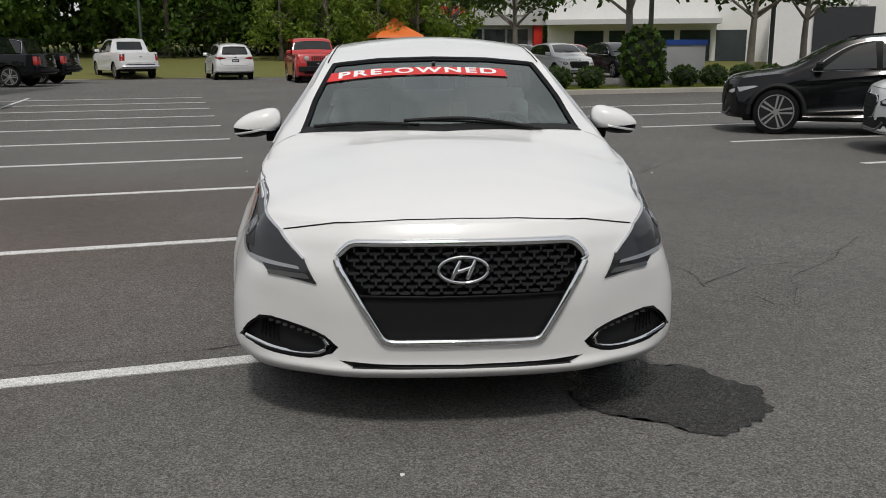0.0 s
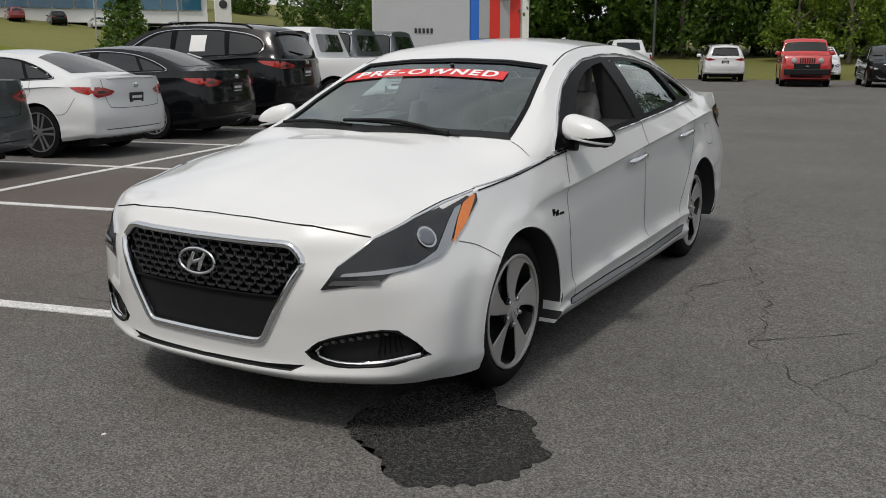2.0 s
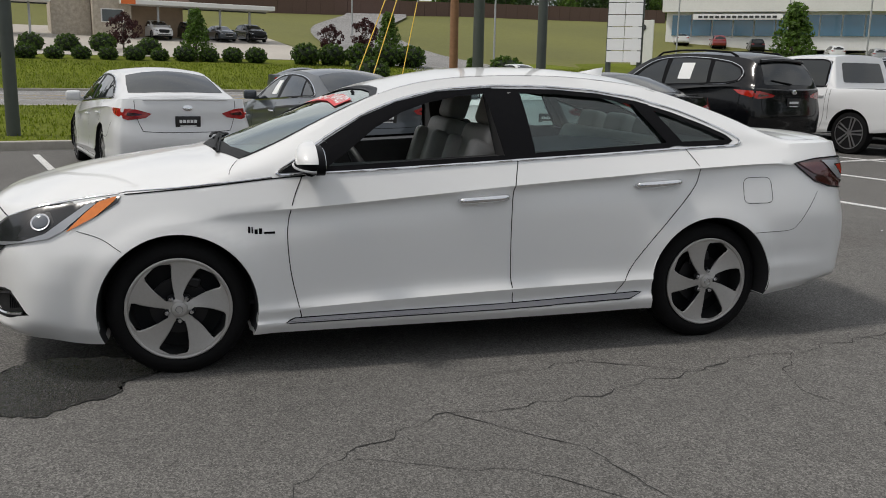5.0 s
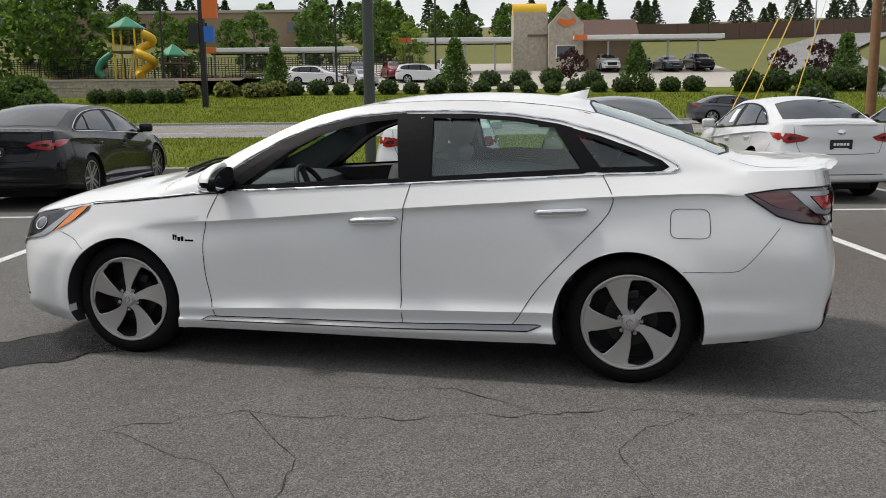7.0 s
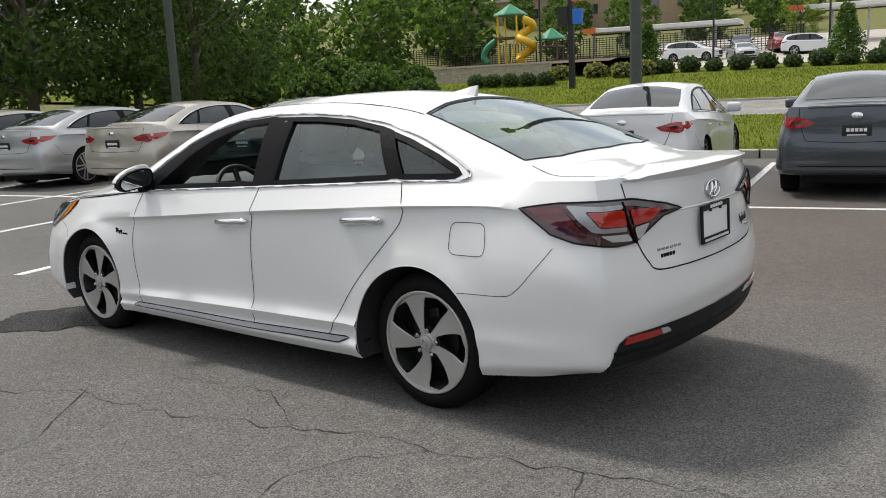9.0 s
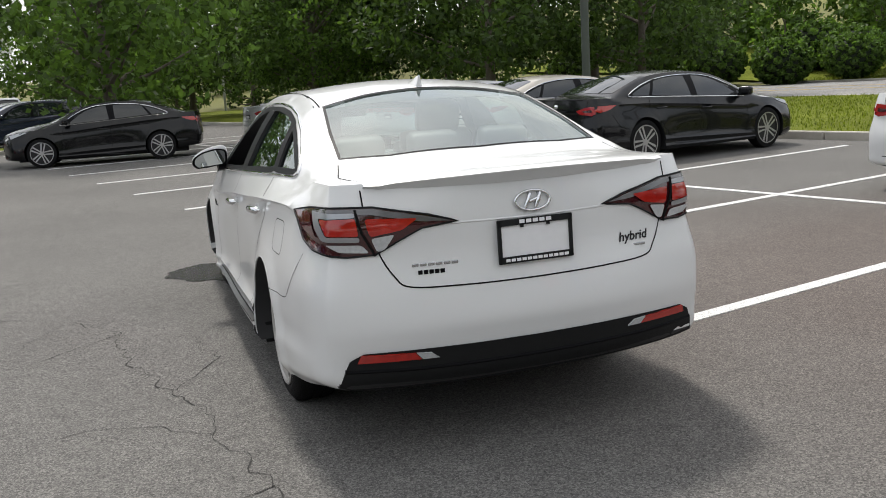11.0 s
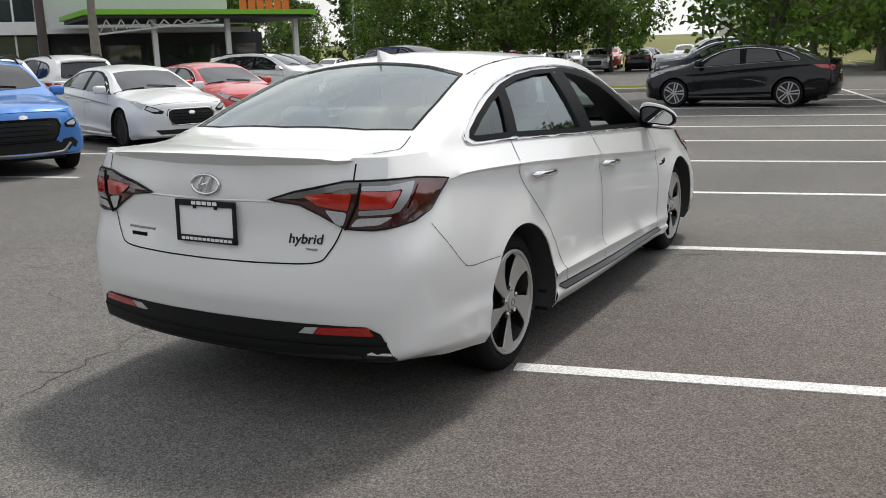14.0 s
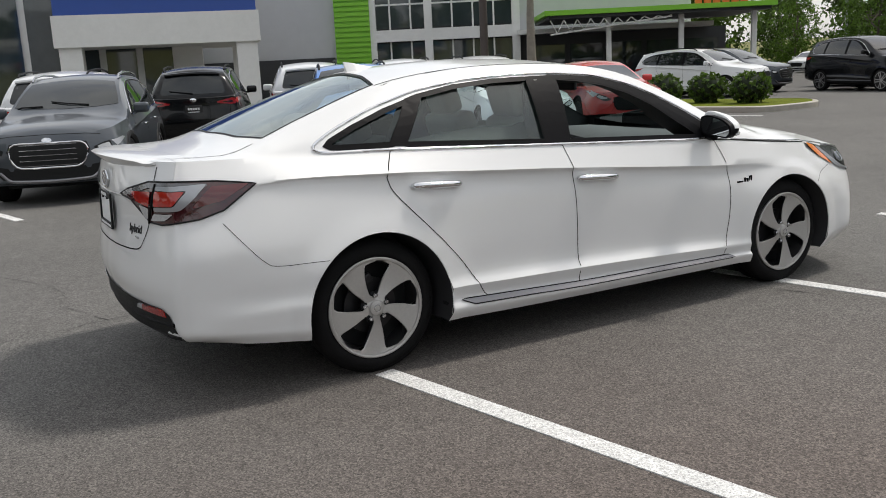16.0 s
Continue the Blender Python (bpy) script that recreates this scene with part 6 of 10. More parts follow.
    bmesh.ops.triangulate(bm, faces=[f])
    bmesh.ops.recalc_face_normals(bm, faces=bm.faces)
    if sum(f.normal.z for f in bm.faces) < 0:
        bmesh.ops.reverse_faces(bm, faces=bm.faces)
    tagged(part("wet_patch", bm, WET_ASPHALT), "dark wet patch of dripped water on asphalt", "puddle", kind="structure")


build_land()

# ---------------------------------------------------------------- parked vehicles
PAINTS = {
    "white": mat("white_car_paint", (0.66, 0.67, 0.68), 0.3, coat=0.8, var=0.01, vscale=300),
    "black": mat("black_car_paint", (0.003, 0.0034, 0.0042), 0.2, coat=0.35, var=0.02, vscale=300, spec=0.2),
    "grey": mat("dark_grey_car_paint", (0.055, 0.064, 0.076), 0.28, 0.4, coat=0.7, var=0.02, vscale=300),
    "silver": mat("silver_car_paint", (0.42, 0.43, 0.44), 0.3, 0.55, coat=0.9, var=0.02, vscale=300),
    "beige": mat("champagne_car_paint", (0.44, 0.41, 0.36), 0.3, 0.45, coat=0.9, var=0.02, vscale=300),
    "blue": mat("bright_blue_car_paint", (0.05, 0.20, 0.56), 0.28, 0.3, coat=0.9, var=0.02, vscale=300),
    "navy": mat("navy_car_paint", (0.009, 0.014, 0.032), 0.25, coat=0.5, var=0.02, vscale=300),
    "red": mat("red_car_paint", (0.46, 0.022, 0.022), 0.28, coat=1.0, var=0.02, vscale=300),
    "maroon": mat("dark_red_car_paint", (0.22, 0.018, 0.02), 0.28, coat=1.0, var=0.02, vscale=300),
}
CAR_GLASS = mat("dark_car_glass", (0.010, 0.013, 0.014), 0.03, coat=0.35, spec=0.5)
PARKED_RED = mat("deep_red_lamp_lens", (0.30, 0.010, 0.012), 0.14, coat=1.0, var=0.3, vscale=14)
SILVER_RIM = mat("silver_alloy_rim", (0.52, 0.52, 0.53), 0.3, 0.85)
PLATE_BLACK = mat("black_dealer_plate", (0.012, 0.012, 0.013), 0.4)
STICKER = mat("white_paper_sticker", (0.75, 0.76, 0.76), 0.7)

# x runs forward from the rear bumper; roof and hood line as (x, z), all for unit length and height
SHAPES = {
    "sedan": dict(top=[(0, 0.60), (0.02, 0.735), (0.13, 0.755), (0.30, 0.965), (0.42, 1.0), (0.55, 0.985), (0.73, 0.70), (0.90, 0.615), (0.985, 0.50), (1.0, 0.40)], belt=[(0, 0.60), (0.10, 0.70), (0.35, 0.68), (0.70, 0.635), (0.92, 0.56), (1.0, 0.40)],
                  cabin=(0.13, 0.30, 0.55, 0.73), pillars=((0.215, 0.245), (0.425, 0.45)), side=(0.20, 0.67), ground=0.14, wheel=(0.205, 0.795), wr=0.325),
    "suv": dict(top=[(0, 0.55), (0.01, 0.72), (0.05, 0.90), (0.10, 0.965), (0.35, 1.0), (0.56, 0.985), (0.73, 0.71), (0.93, 0.62), (0.99, 0.50), (1.0, 0.42)], belt=[(0, 0.55), (0.06, 0.66), (0.35, 0.645), (0.70, 0.615), (0.94, 0.57), (1.0, 0.42)],
                cabin=(0.012, 0.085, 0.57, 0.72), pillars=((0.20, 0.225), (0.41, 0.435)), side=(0.075, 0.67), ground=0.15, wheel=(0.20, 0.80), wr=0.355),
    "pickup": dict(top=[(0, 0.55), (0.005, 0.70), (0.20, 0.705), (0.335, 0.71), (0.36, 0.97), (0.45, 1.0), (0.60, 0.985), (0.70, 0.76), (0.94, 0.70), (0.99, 0.58), (1.0, 0.45)], belt=[(0, 0.55), (0.30, 0.66), (0.45, 0.66), (0.70, 0.64), (0.94, 0.62), (1.0, 0.45)],
                   cabin=(0.337, 0.358, 0.61, 0.695), pillars=((0.37, 0.385), (0.49, 0.51)), side=(0.362, 0.66), ground=0.22, wheel=(0.20, 0.80), wr=0.40),
    "jeep": dict(top=[(0, 0.50), (0.01, 0.66), (0.03, 0.96), (0.10, 1.0), (0.50, 1.0), (0.62, 0.985), (0.69, 0.70), (0.95, 0.66), (0.985, 0.62), (1.0, 0.45)], belt=[(0, 0.5), (0.05, 0.63), (0.60, 0.62), (0.95, 0.60), (1.0, 0.45)],
                 cabin=(0.012, 0.035, 0.62, 0.685), pillars=((0.22, 0.25), (0.41, 0.44)), side=(0.05, 0.64), ground=0.24, wheel=(0.20, 0.80), wr=0.40),
}


def car_wheel(x, y, r, s, parent, material, pose_=None):
    rot = pose_ or Matrix.Translation((x, y, r)) @ Matrix.Rotation(radians(-90) * s, 4, "X")
    bm = bmesh.new()
    lathe(bm, [(r * 0.66, -0.20), (r * 0.96, -0.20), (r, -0.17), (r, -0.04), (r * 0.96, -0.008), (r * 0.78, 0.0), (r * 0.74, -0.015)], 28, rot, closed=True)
    t = part("wheel", bm, TYRE, parent, "black tyre on an alloy wheel", smooth=40)
    bm = bmesh.new()
    lathe(bm, [(r * 0.75, -0.02), (r * 0.76, -0.006), (r * 0.705, -0.006), (r * 0.69, -0.06), (0.001, -0.06)], 28, rot)
    rim = part("rim", bm, RIM_DARK, t, smooth=35)
    bm = bmesh.new()
    for k in range(5):
        a = 2 * math.pi * k / 5 + 0.4
        q = rot @ Matrix.Rotation(a, 4, "Z")
        for d in (-0.022, 0.022):
            prism(bm, [(0.02, d - 0.012), (r * 0.72, d * 1.9 - 0.018), (r * 0.72, d * 1.9 + 0.018), (0.02, d + 0.012)], 0.02, q @ Matrix.Translation((0, 0, -0.035)))
    lathe(bm, [(0.05, -0.05), (0.05, -0.012), (0.001, -0.008)], 16, rot)
    part("spokes", bm, material, t, "alloy spokes")
    bm = bmesh.new()
    lathe(bm, [(r * 0.72, -0.02), (r * 0.76, -0.010), (r * 0.765, -0.004), (r * 0.72, -0.004)], 28, rot, closed=True)
    part("rim_lip", bm, material, t, smooth=35)


def parked_car(kind, paint, name, label, category, L, W, H, m, sticker=False, dark_rims=False, cladding=False, rails=False, group="", plain=False, plate=True):
    """A parked vehicle facing local +x."""
    S = SHAPES[kind]
    car = thing(name, label, category, m, group)
    n = 72
    ts = [i / n for i in range(n + 1)]
    half = W / 2
    fine = []
    c0, c1, c2, c3 = S["cabin"]
    gz = S["ground"]

    def section(t):
        """Half ring from under the middle, out, up and over."""
        end = min(t / 0.07, (1 - t) / 0.10, 1)
        w = half * (0.80 + 0.20 * math.sqrt(max(0, 1 - (1 - end) ** 2)))
        zt = lerp_table(S["top"], t) * H
        zb = min(lerp_table(S["belt"], t) * H, zt - 0.005)
        zg = gz * (1 + 0.35 * (1 - end))
        cab = max(0.0, min(1.0, (zt - zb) / (0.33 * H)))
        roof = w * (1 - 0.30 * cab) if kind == "sedan" else w * (1 - (0.20 if kind != "jeep" else 0.14) * cab)
        mid = zg + (zb - zg) * 0.55
        return [Vector((0, 0, zg)), Vector((0, w * 0.93, zg)), Vector((0, w * 0.985, zg + 0.06)), Vector((0, w * 0.99, zg + (zb - zg) * 0.3)), Vector((0, w, mid)), Vector((0, w * 0.99, zg + (zb - zg) * 0.8)), Vector((0, w * 0.955, zb)),
                Vector((0, w * 0.955 + (roof - w * 0.955) * 0.5 + 0.012 * cab, zb + (zt - zb) * 0.48)), Vector((0, roof, zb + (zt - zb) * 0.88)), Vector((0, roof * 0.90, zb + (zt - zb) * 0.965)), Vector((0, roof * 0.55, zt + 0.010)), Vector((0, 0, zt + 0.018))]

    def at(t, k):
        """Surface point at t along and ring place k."""
        ring = section(min(max(t, 0), 1))
        i = min(int(k), len(ring) - 2)
        p = ring[i].lerp(ring[i + 1], k - i)
        return Vector((t * L - L / 2, p.y, p.z))

    bm = bmesh.new()
    rings = []
    for t in ts:
        ring = section(t)
        x = t * L - L / 2
        rings.append([bm.verts.new((x, p.y, p.z)) for p in ring] + [bm.verts.new((x, -p.y, p.z)) for p in ring[-2:0:-1]])
    count = len(rings[0])
    for a, b in zip(rings, rings[1:]):
        for k in range(count):
            bm.faces.new((a[k], b[k], b[(k + 1) % count], a[(k + 1) % count]))
    bm.faces.new(rings[0])
    bm.faces.new(rings[-1][::-1])
    bmesh.ops.recalc_face_normals(bm, faces=bm.faces)
    body = part("body", bm, PAINTS[paint], car, paint + " painted body")
    wr = S["wr"]
    xs = [t * L - L / 2 for t in S["wheel"]]
    plugs = []
    for x in xs:
        q = bmesh.new()
        lathe(q, [(wr * 1.13, half - 0.28), (wr * 1.13, half + 0.3)], 28, Matrix.Translation((x, 0, wr)) @ Matrix.Rotation(radians(-90), 4, "X"))
        lathe(q, [(wr * 1.13, half - 0.28), (wr * 1.13, half + 0.3)], 28, Matrix.Translation((x, 0, wr)) @ Matrix.Rotation(radians(90), 4, "X"))
        bmesh.ops.recalc_face_normals(q, faces=q.faces)
        plugs.append(q)
    carve(body, plugs)
    for f in body.data.polygons:
        f.use_smooth = True
    body.data.set_sharp_from_angle(angle=radians(32))
    body.data.materials.clear()
    body.data.materials.append(PAINTS[paint])
    for x in xs:
        for s in (1, -1):
            car_wheel(x, s * (half - 0.012), wr, s, car, RIM_DARK if dark_rims else SILVER_RIM)
    bm = bmesh.new()
    cube(bm, 0, 0, gz + 0.16, L * 0.86, W - 0.50, 0.28)
    for x in xs:
        cube(bm, x, 0, wr + 0.02, wr * 2.1, W - 0.52, wr * 1.7)
    part("underbody", bm, MATT_BLACK, car, "black underbody")

    def pane(nm, t0, t1, k0, k1, material, both=True, lift=0.006, label2="", nt_=8, nk=4):
        for s in ((1, -1) if both else (1,)):
            bm = bmesh.new()
            rows = []
            for i in range(nt_ + 1):
                row = []
                for j in range(nk + 1):
                    k = k0 + (k1 - k0) * j / nk
                    f = i / nt_
                    a0 = t0(j / nk) if callable(t0) else t0
                    a1 = t1(j / nk) if callable(t1) else t1
                    t = a0 + (a1 - a0) * f
                    p = at(t, k)
                    px, pk = at(t + 0.004, k) - at(t - 0.004, k), at(t, min(k + 0.05, 10.99)) - at(t, k - 0.05)
                    nn = px.cross(pk).normalized()
                    if nn.y < 0 and abs(nn.y) > 0.05:
                        nn = -nn
                    if nn.z < -0.3:
                        nn = -nn
                    p = p + nn * lift
                    row.append(bm.verts.new((p.x, p.y * s, p.z)))
                rows.append(row)
            grid_faces(bm, rows)
            bmesh.ops.recalc_face_normals(bm, faces=bm.faces)
            part(nm, bm, material, car, label2, smooth=50)

    def screen(nm, t0, t1, material, inset):
        bm = bmesh.new()
        rows = []
        for i in range(7):
            t = t0 + (t1 - t0) * i / 6
            row = []
            for j in range(9):
                k = 8.7 if j in (0, 8) else (9.4 if j in (1, 7) else (10.2 if j in (2, 6) else (10.7 if j in (3, 5) else 11.0)))
                s = -1 if j < 4 else 1
                p = at(t, min(k, 10.999))
                row.append(bm.verts.new((p.x + (0.006 if t0 > 0.4 else -0.006), p.y * s, p.z + 0.006)))
            rows.append(row)
        grid_faces(bm, rows)
        bmesh.ops.recalc_face_normals(bm, faces=bm.faces)
        part(nm, bm, material, car, "dark reflecting glass", smooth=50)

    screen("windscreen", c3 - 0.012, c2 + 0.015, CAR_GLASS, 0)
    screen("rear_window", c0 + 0.012 + (0.006 if kind != "sedan" else 0.0), c1 - 0.008, CAR_GLASS, 0)
    s0, s1 = S["side"]
    (p0, p1), (p2, p3) = S["pillars"]
    lowk, highk = 6.15, 7.92
    slant = 0.075 if kind in ("sedan", "suv") else 0.03

    def front_edge(f):
        return s1 - slant * 1.5 * f if kind != "jeep" else s1 - 0.05 * f

    def back_edge(f):
        return s0 + (0.10 if kind == "sedan" else 0.03) * f

    pane("quarter_window", back_edge, p0, lowk, highk, CAR_GLASS, label2="dark side glass")
    pane("rear_side_window", p1, p2, lowk, highk, CAR_GLASS, label2="dark side glass")
    pane("front_side_window", p3, front_edge, lowk, highk, CAR_GLASS, label2="dark side glass")
    if kind in ("sedan", "suv"):
        for s in (1, -1):
            bm = bmesh.new()
            tube(bm, [(lambda p: (p.x, p.y * s, p.z))(at(t, 6.08)) for t in [s0 + (s1 - s0) * i / 10 for i in range(11)]], 0.010, 6)
            part("sill_trim", bm, CHROME, car, smooth=60)
    # shut lines and handles
    if not plain:
        for s in (1, -1):
            for t0 in ((p1 + p0) / 2 - 0.0, (p2 + p3) / 2, s1 + 0.005):
                bm = bmesh.new()
                pts = [at(t0, 1.6 + 4.4 * i / 10) for i in range(11)]
                for a, b in zip(pts, pts[1:]):
                    q = [bm.verts.new((c.x + d, (c.y + 0.004) * s, c.z)) for c, d in ((a, -0.004), (a, 0.004), (b, 0.004), (b, -0.004))]
                    bm.faces.new(q)
                part("shut_line", bm, GAP, car)
            for t0 in (p1 + 0.035, p3 + 0.035):
                q = at(t0, 5.1)
                bm = bmesh.new()
                cube(bm, q.x, (q.y + 0.016) * s, q.z, 0.17, 0.025, 0.03, bevel=0.008)
                part("door_handle", bm, CHROME if paint != "white" else PAINTS[paint], car)
    # mirrors
    for s in (1, -1):
        q = at(s1 - 0.005, 6.3)
        bm = bmesh.new()
        cube(bm, 0, 0, 0, 0.14, 0.20, 0.15)
        bmesh.ops.bevel(bm, geom=bm.edges[:], offset=0.045, segments=3, profile=0.6, affect="EDGES")
        bmesh.ops.translate(bm, verts=bm.verts, vec=(q.x, s * (q.y + 0.13), q.z + 0.07))
        part("door_mirror", bm, PAINTS[paint], car, smooth=50)
    # lamps
    tail_h = 0.62 if kind == "sedan" else 0.60
    for s in (1, -1):
        if kind in ("sedan", "suv"):
            bm = bmesh.new()
            rows = []
            for i in range(9):
                t = 0.006 + 0.075 * (i / 8)
                rows.append([bm.verts.new((p.x - (0.012 if i < 3 else 0.002), s * (p.y + 0.008), p.z)) for p in (at(t, 4.55 + 0.5 * i / 8), at(t, 5.25), at(t, 5.85))])
            grid_faces(bm, rows)
            bmesh.ops.recalc_face_normals(bm, faces=bm.faces)
            tl = part("tail_light", bm, PARKED_RED, car, "red wrap-round tail light", smooth=50)
            bm = bmesh.new()
            a, b = at(0.004, 4.75), at(0.004, 5.7)
            w0 = a.y
            cube(bm, -L / 2 - 0.004, s * w0 * 0.72, (a.z + b.z) / 2, 0.03, w0 * 0.56, (b.z - a.z) * 0.85, bevel=0.01)
            part("inner_lens", bm, RED_LENS, tl)
            bm = bmesh.new()
            cube(bm, -L / 2 - 0.014, s * w0 * 0.70, (a.z + b.z) / 2 - 0.012, 0.024, w0 * 0.36, (b.z - a.z) * 0.24, bevel=0.006)
            part("clear_lens", bm, CLEAR_LENS, tl)
        else:
            a = at(0.006, 5.0)
            bm = bmesh.new()
            cube(bm, -L / 2 + 0.012, s * (a.y - 0.06), 0.60 * H, 0.07, 0.13, 0.36 if kind == "pickup" else 0.24, bevel=0.012)
            part("tail_light", bm, PARKED_RED, car, "upright red tail light")
        if kind == "jeep":
            bm = bmesh.new()
            lathe(bm, [(0.10, 0), (0.10, 0.03), (0.07, 0.045), (0.001, 0.05)], 20, Matrix.Translation((L / 2 - 0.01, s * half * 0.52, 0.56 * H)) @ Matrix.Rotation(radians(90), 4, "Y"))
            part("headlight", bm, CLEAR_LENS, car, "round headlight", smooth=50)
        else:
            bm = bmesh.new()
            rows = []
            for i in range(9):
                t = 0.985 - 0.105 * i / 8
                rows.append([bm.verts.new((p.x + 0.006, s * (p.y + 0.006), p.z)) for p in (at(t, 4.75 + 0.35 * i / 8), at(t, 5.3), at(t, 5.75))])
            grid_faces(bm, rows)
            bmesh.ops.recalc_face_normals(bm, faces=bm.faces)
            hl = part("headlight", bm, LAMP_BLACK, car, "swept headlight", smooth=50)
            q = at(0.965, 5.2)
            bm = bmesh.new()
            cube(bm, q.x + 0.012, s * (q.y - 0.03), q.z, 0.05, 0.16, 0.06, bevel=0.012)
            part("lamp_lens", bm, CLEAR_LENS, hl)
    # front: grille and lower intake; back: bumper insert, plate
    q = at(0.992, 3.2)
    bm = bmesh.new()
    cube(bm, L / 2 - 0.035, 0, 0.42 * H, 0.09, W * 0.52, 0.15 * H, bevel=0.02)
    gr = part("grille", bm, MATT_BLACK, car, "black grille")
    bm = bmesh.new()
    for i in range(4):
        cube(bm, L / 2 + 0.010, 0, 0.375 * H + 0.03 * H * i, 0.012, W * 0.48, 0.010)
    if kind == "jeep":
        bm.clear()
        for i in range(7):
            cube(bm, L / 2 + 0.012, (-3 + i) * 0.085, 0.56 * H, 0.012, 0.045, 0.2, bevel=0.01)
    part("grille_bar", bm, SATIN_CHROME if kind != "jeep" else MATT_BLACK, gr)
    bm = bmesh.new()
    lathe(bm, [(0.055, 0), (0.055, 0.01), (0.001, 0.012)], 20, Matrix.Translation((L / 2 + 0.014, 0, 0.44 * H)) @ Matrix.Rotation(radians(90), 4, "Y") @ Matrix.Diagonal((0.6, 1.2, 1, 1)))
    part("emblem", bm, CHROME, gr)
    bm = bmesh.new()
    cube(bm, L / 2 - 0.05, 0, gz + 0.10 * H, 0.10, W * 0.66, 0.09 * H, bevel=0.02)
    part("lower_intake", bm, MATT_BLACK, car, "black lower intake")
    bm = bmesh.new()
    if kind == "pickup":
        cube(bm, -L / 2 - 0.05, 0, 0.34 * H, 0.14, W * 0.94, 0.10 * H, bevel=0.03)
        bumper = part("rear_bumper", bm, CHROME if paint == "white" else BLACK_TRIM, car, "rear step bumper")
        bm = bmesh.new()
        cube(bm, L * 0.165 - L / 2, 0, 0.712 * H, L * 0.32, W * 0.78, 0.012)
        part("bed_cover", bm, MATT_BLACK, car, "black truck bed")
    elif kind == "jeep":
        cube(bm, L / 2 + 0.06, 0, 0.32 * H, 0.16, W * 0.9, 0.12 * H, bevel=0.03)
        bumper = part("front_bumper", bm, MATT_BLACK, car, "black steel bumper")
    else:
        cube(bm, -L / 2 + 0.02, 0, gz + 0.11, 0.10, W * 0.74, 0.15, bevel=0.03)
        bumper = part("bumper_insert", bm, MATT_BLACK, car, "black lower bumper insert")
    if plate:
        z = (0.47 if kind == "suv" else (0.50 if kind == "sedan" else 0.35)) * H
        bm = bmesh.new()
        cube(bm, -L / 2 - 0.012 - (0.115 if kind == "pickup" else 0), 0, z + (0.04 if kind == "sedan" else 0.05), 0.03, 0.31, 0.16, bevel=0.005)
        pl = part("number_plate", bm, PLATE_BLACK, car, "black dealer plate with white bars")
        bm = bmesh.new()
        for i in range(5):
            cube(bm, -L / 2 - 0.028 - (0.115 if kind == "pickup" else 0), -0.10 + 0.05 * i, z + (0.05 if kind == "sedan" else 0.06), 0.006, 0.038, 0.045)
        cube(bm, -L / 2 - 0.028 - (0.115 if kind == "pickup" else 0), 0, z - 0.012, 0.006, 0.20, 0.014)
        part("plate_bar", bm, STICKER, pl)
    bm = bmesh.new()
    lathe(bm, [(0.045, 0), (0.045, 0.01), (0.001, 0.012)], 18, Matrix.Translation((-L / 2 + 0.0, 0, (0.63 if kind == "sedan" else 0.58) * H)) @ Matrix.Rotation(radians(-90), 4, "Y"))
    part("rear_emblem", bm, CHROME, car)
    if rails:
        for s in (1, -1):
            bm = bmesh.new()
            tube(bm, [(lambda p: (p.x, p.y * s, p.z + d))(at(t, 9.0)) for t, d in ((0.12, 0.0), (0.15, 0.05), (0.35, 0.055), (0.53, 0.05), (0.56, 0.0))], 0.018, 8)
            part("roof_rail", bm, SATIN_CHROME if paint in ("black", "white") else MATT_BLACK, car, smooth=50)
    if cladding:
        for s in (1, -1):
            for x in xs:
                bm = bmesh.new()
                arc = [(x + wr * 1.17 * math.cos(a), s * (half * 0.985), wr + wr * 1.17 * math.sin(a)) for a in [radians(d) for d in range(-8, 189, 12)]]
                tube(bm, arc, 0.036, 6)
                part("arch_cladding", bm, MATT_BLACK, car, smooth=50)
            bm = bmesh.new()
            cube(bm, 0, s * half * 0.96, gz + 0.07, xs[1] - xs[0] - wr * 2.2, 0.09, 0.16, bevel=0.02)
            part("sill_cladding", bm, MATT_BLACK, car)
    if sticker:
        for s in (1, -1):
            bm = bmesh.new()
            t0 = p1 + 0.03
            rows = [[bm.verts.new((p.x, s * (p.y + 0.012), p.z + 0.004)) for p in (at(t, 6.35), at(t, 7.2), at(t, 7.8))] for t in (t0, t0 + 0.045)]
            grid_faces(bm, rows)
            bmesh.ops.recalc_face_normals(bm, faces=bm.faces)
            part("window_sticker", bm, STICKER, car, "white paper price sticker")
    return car


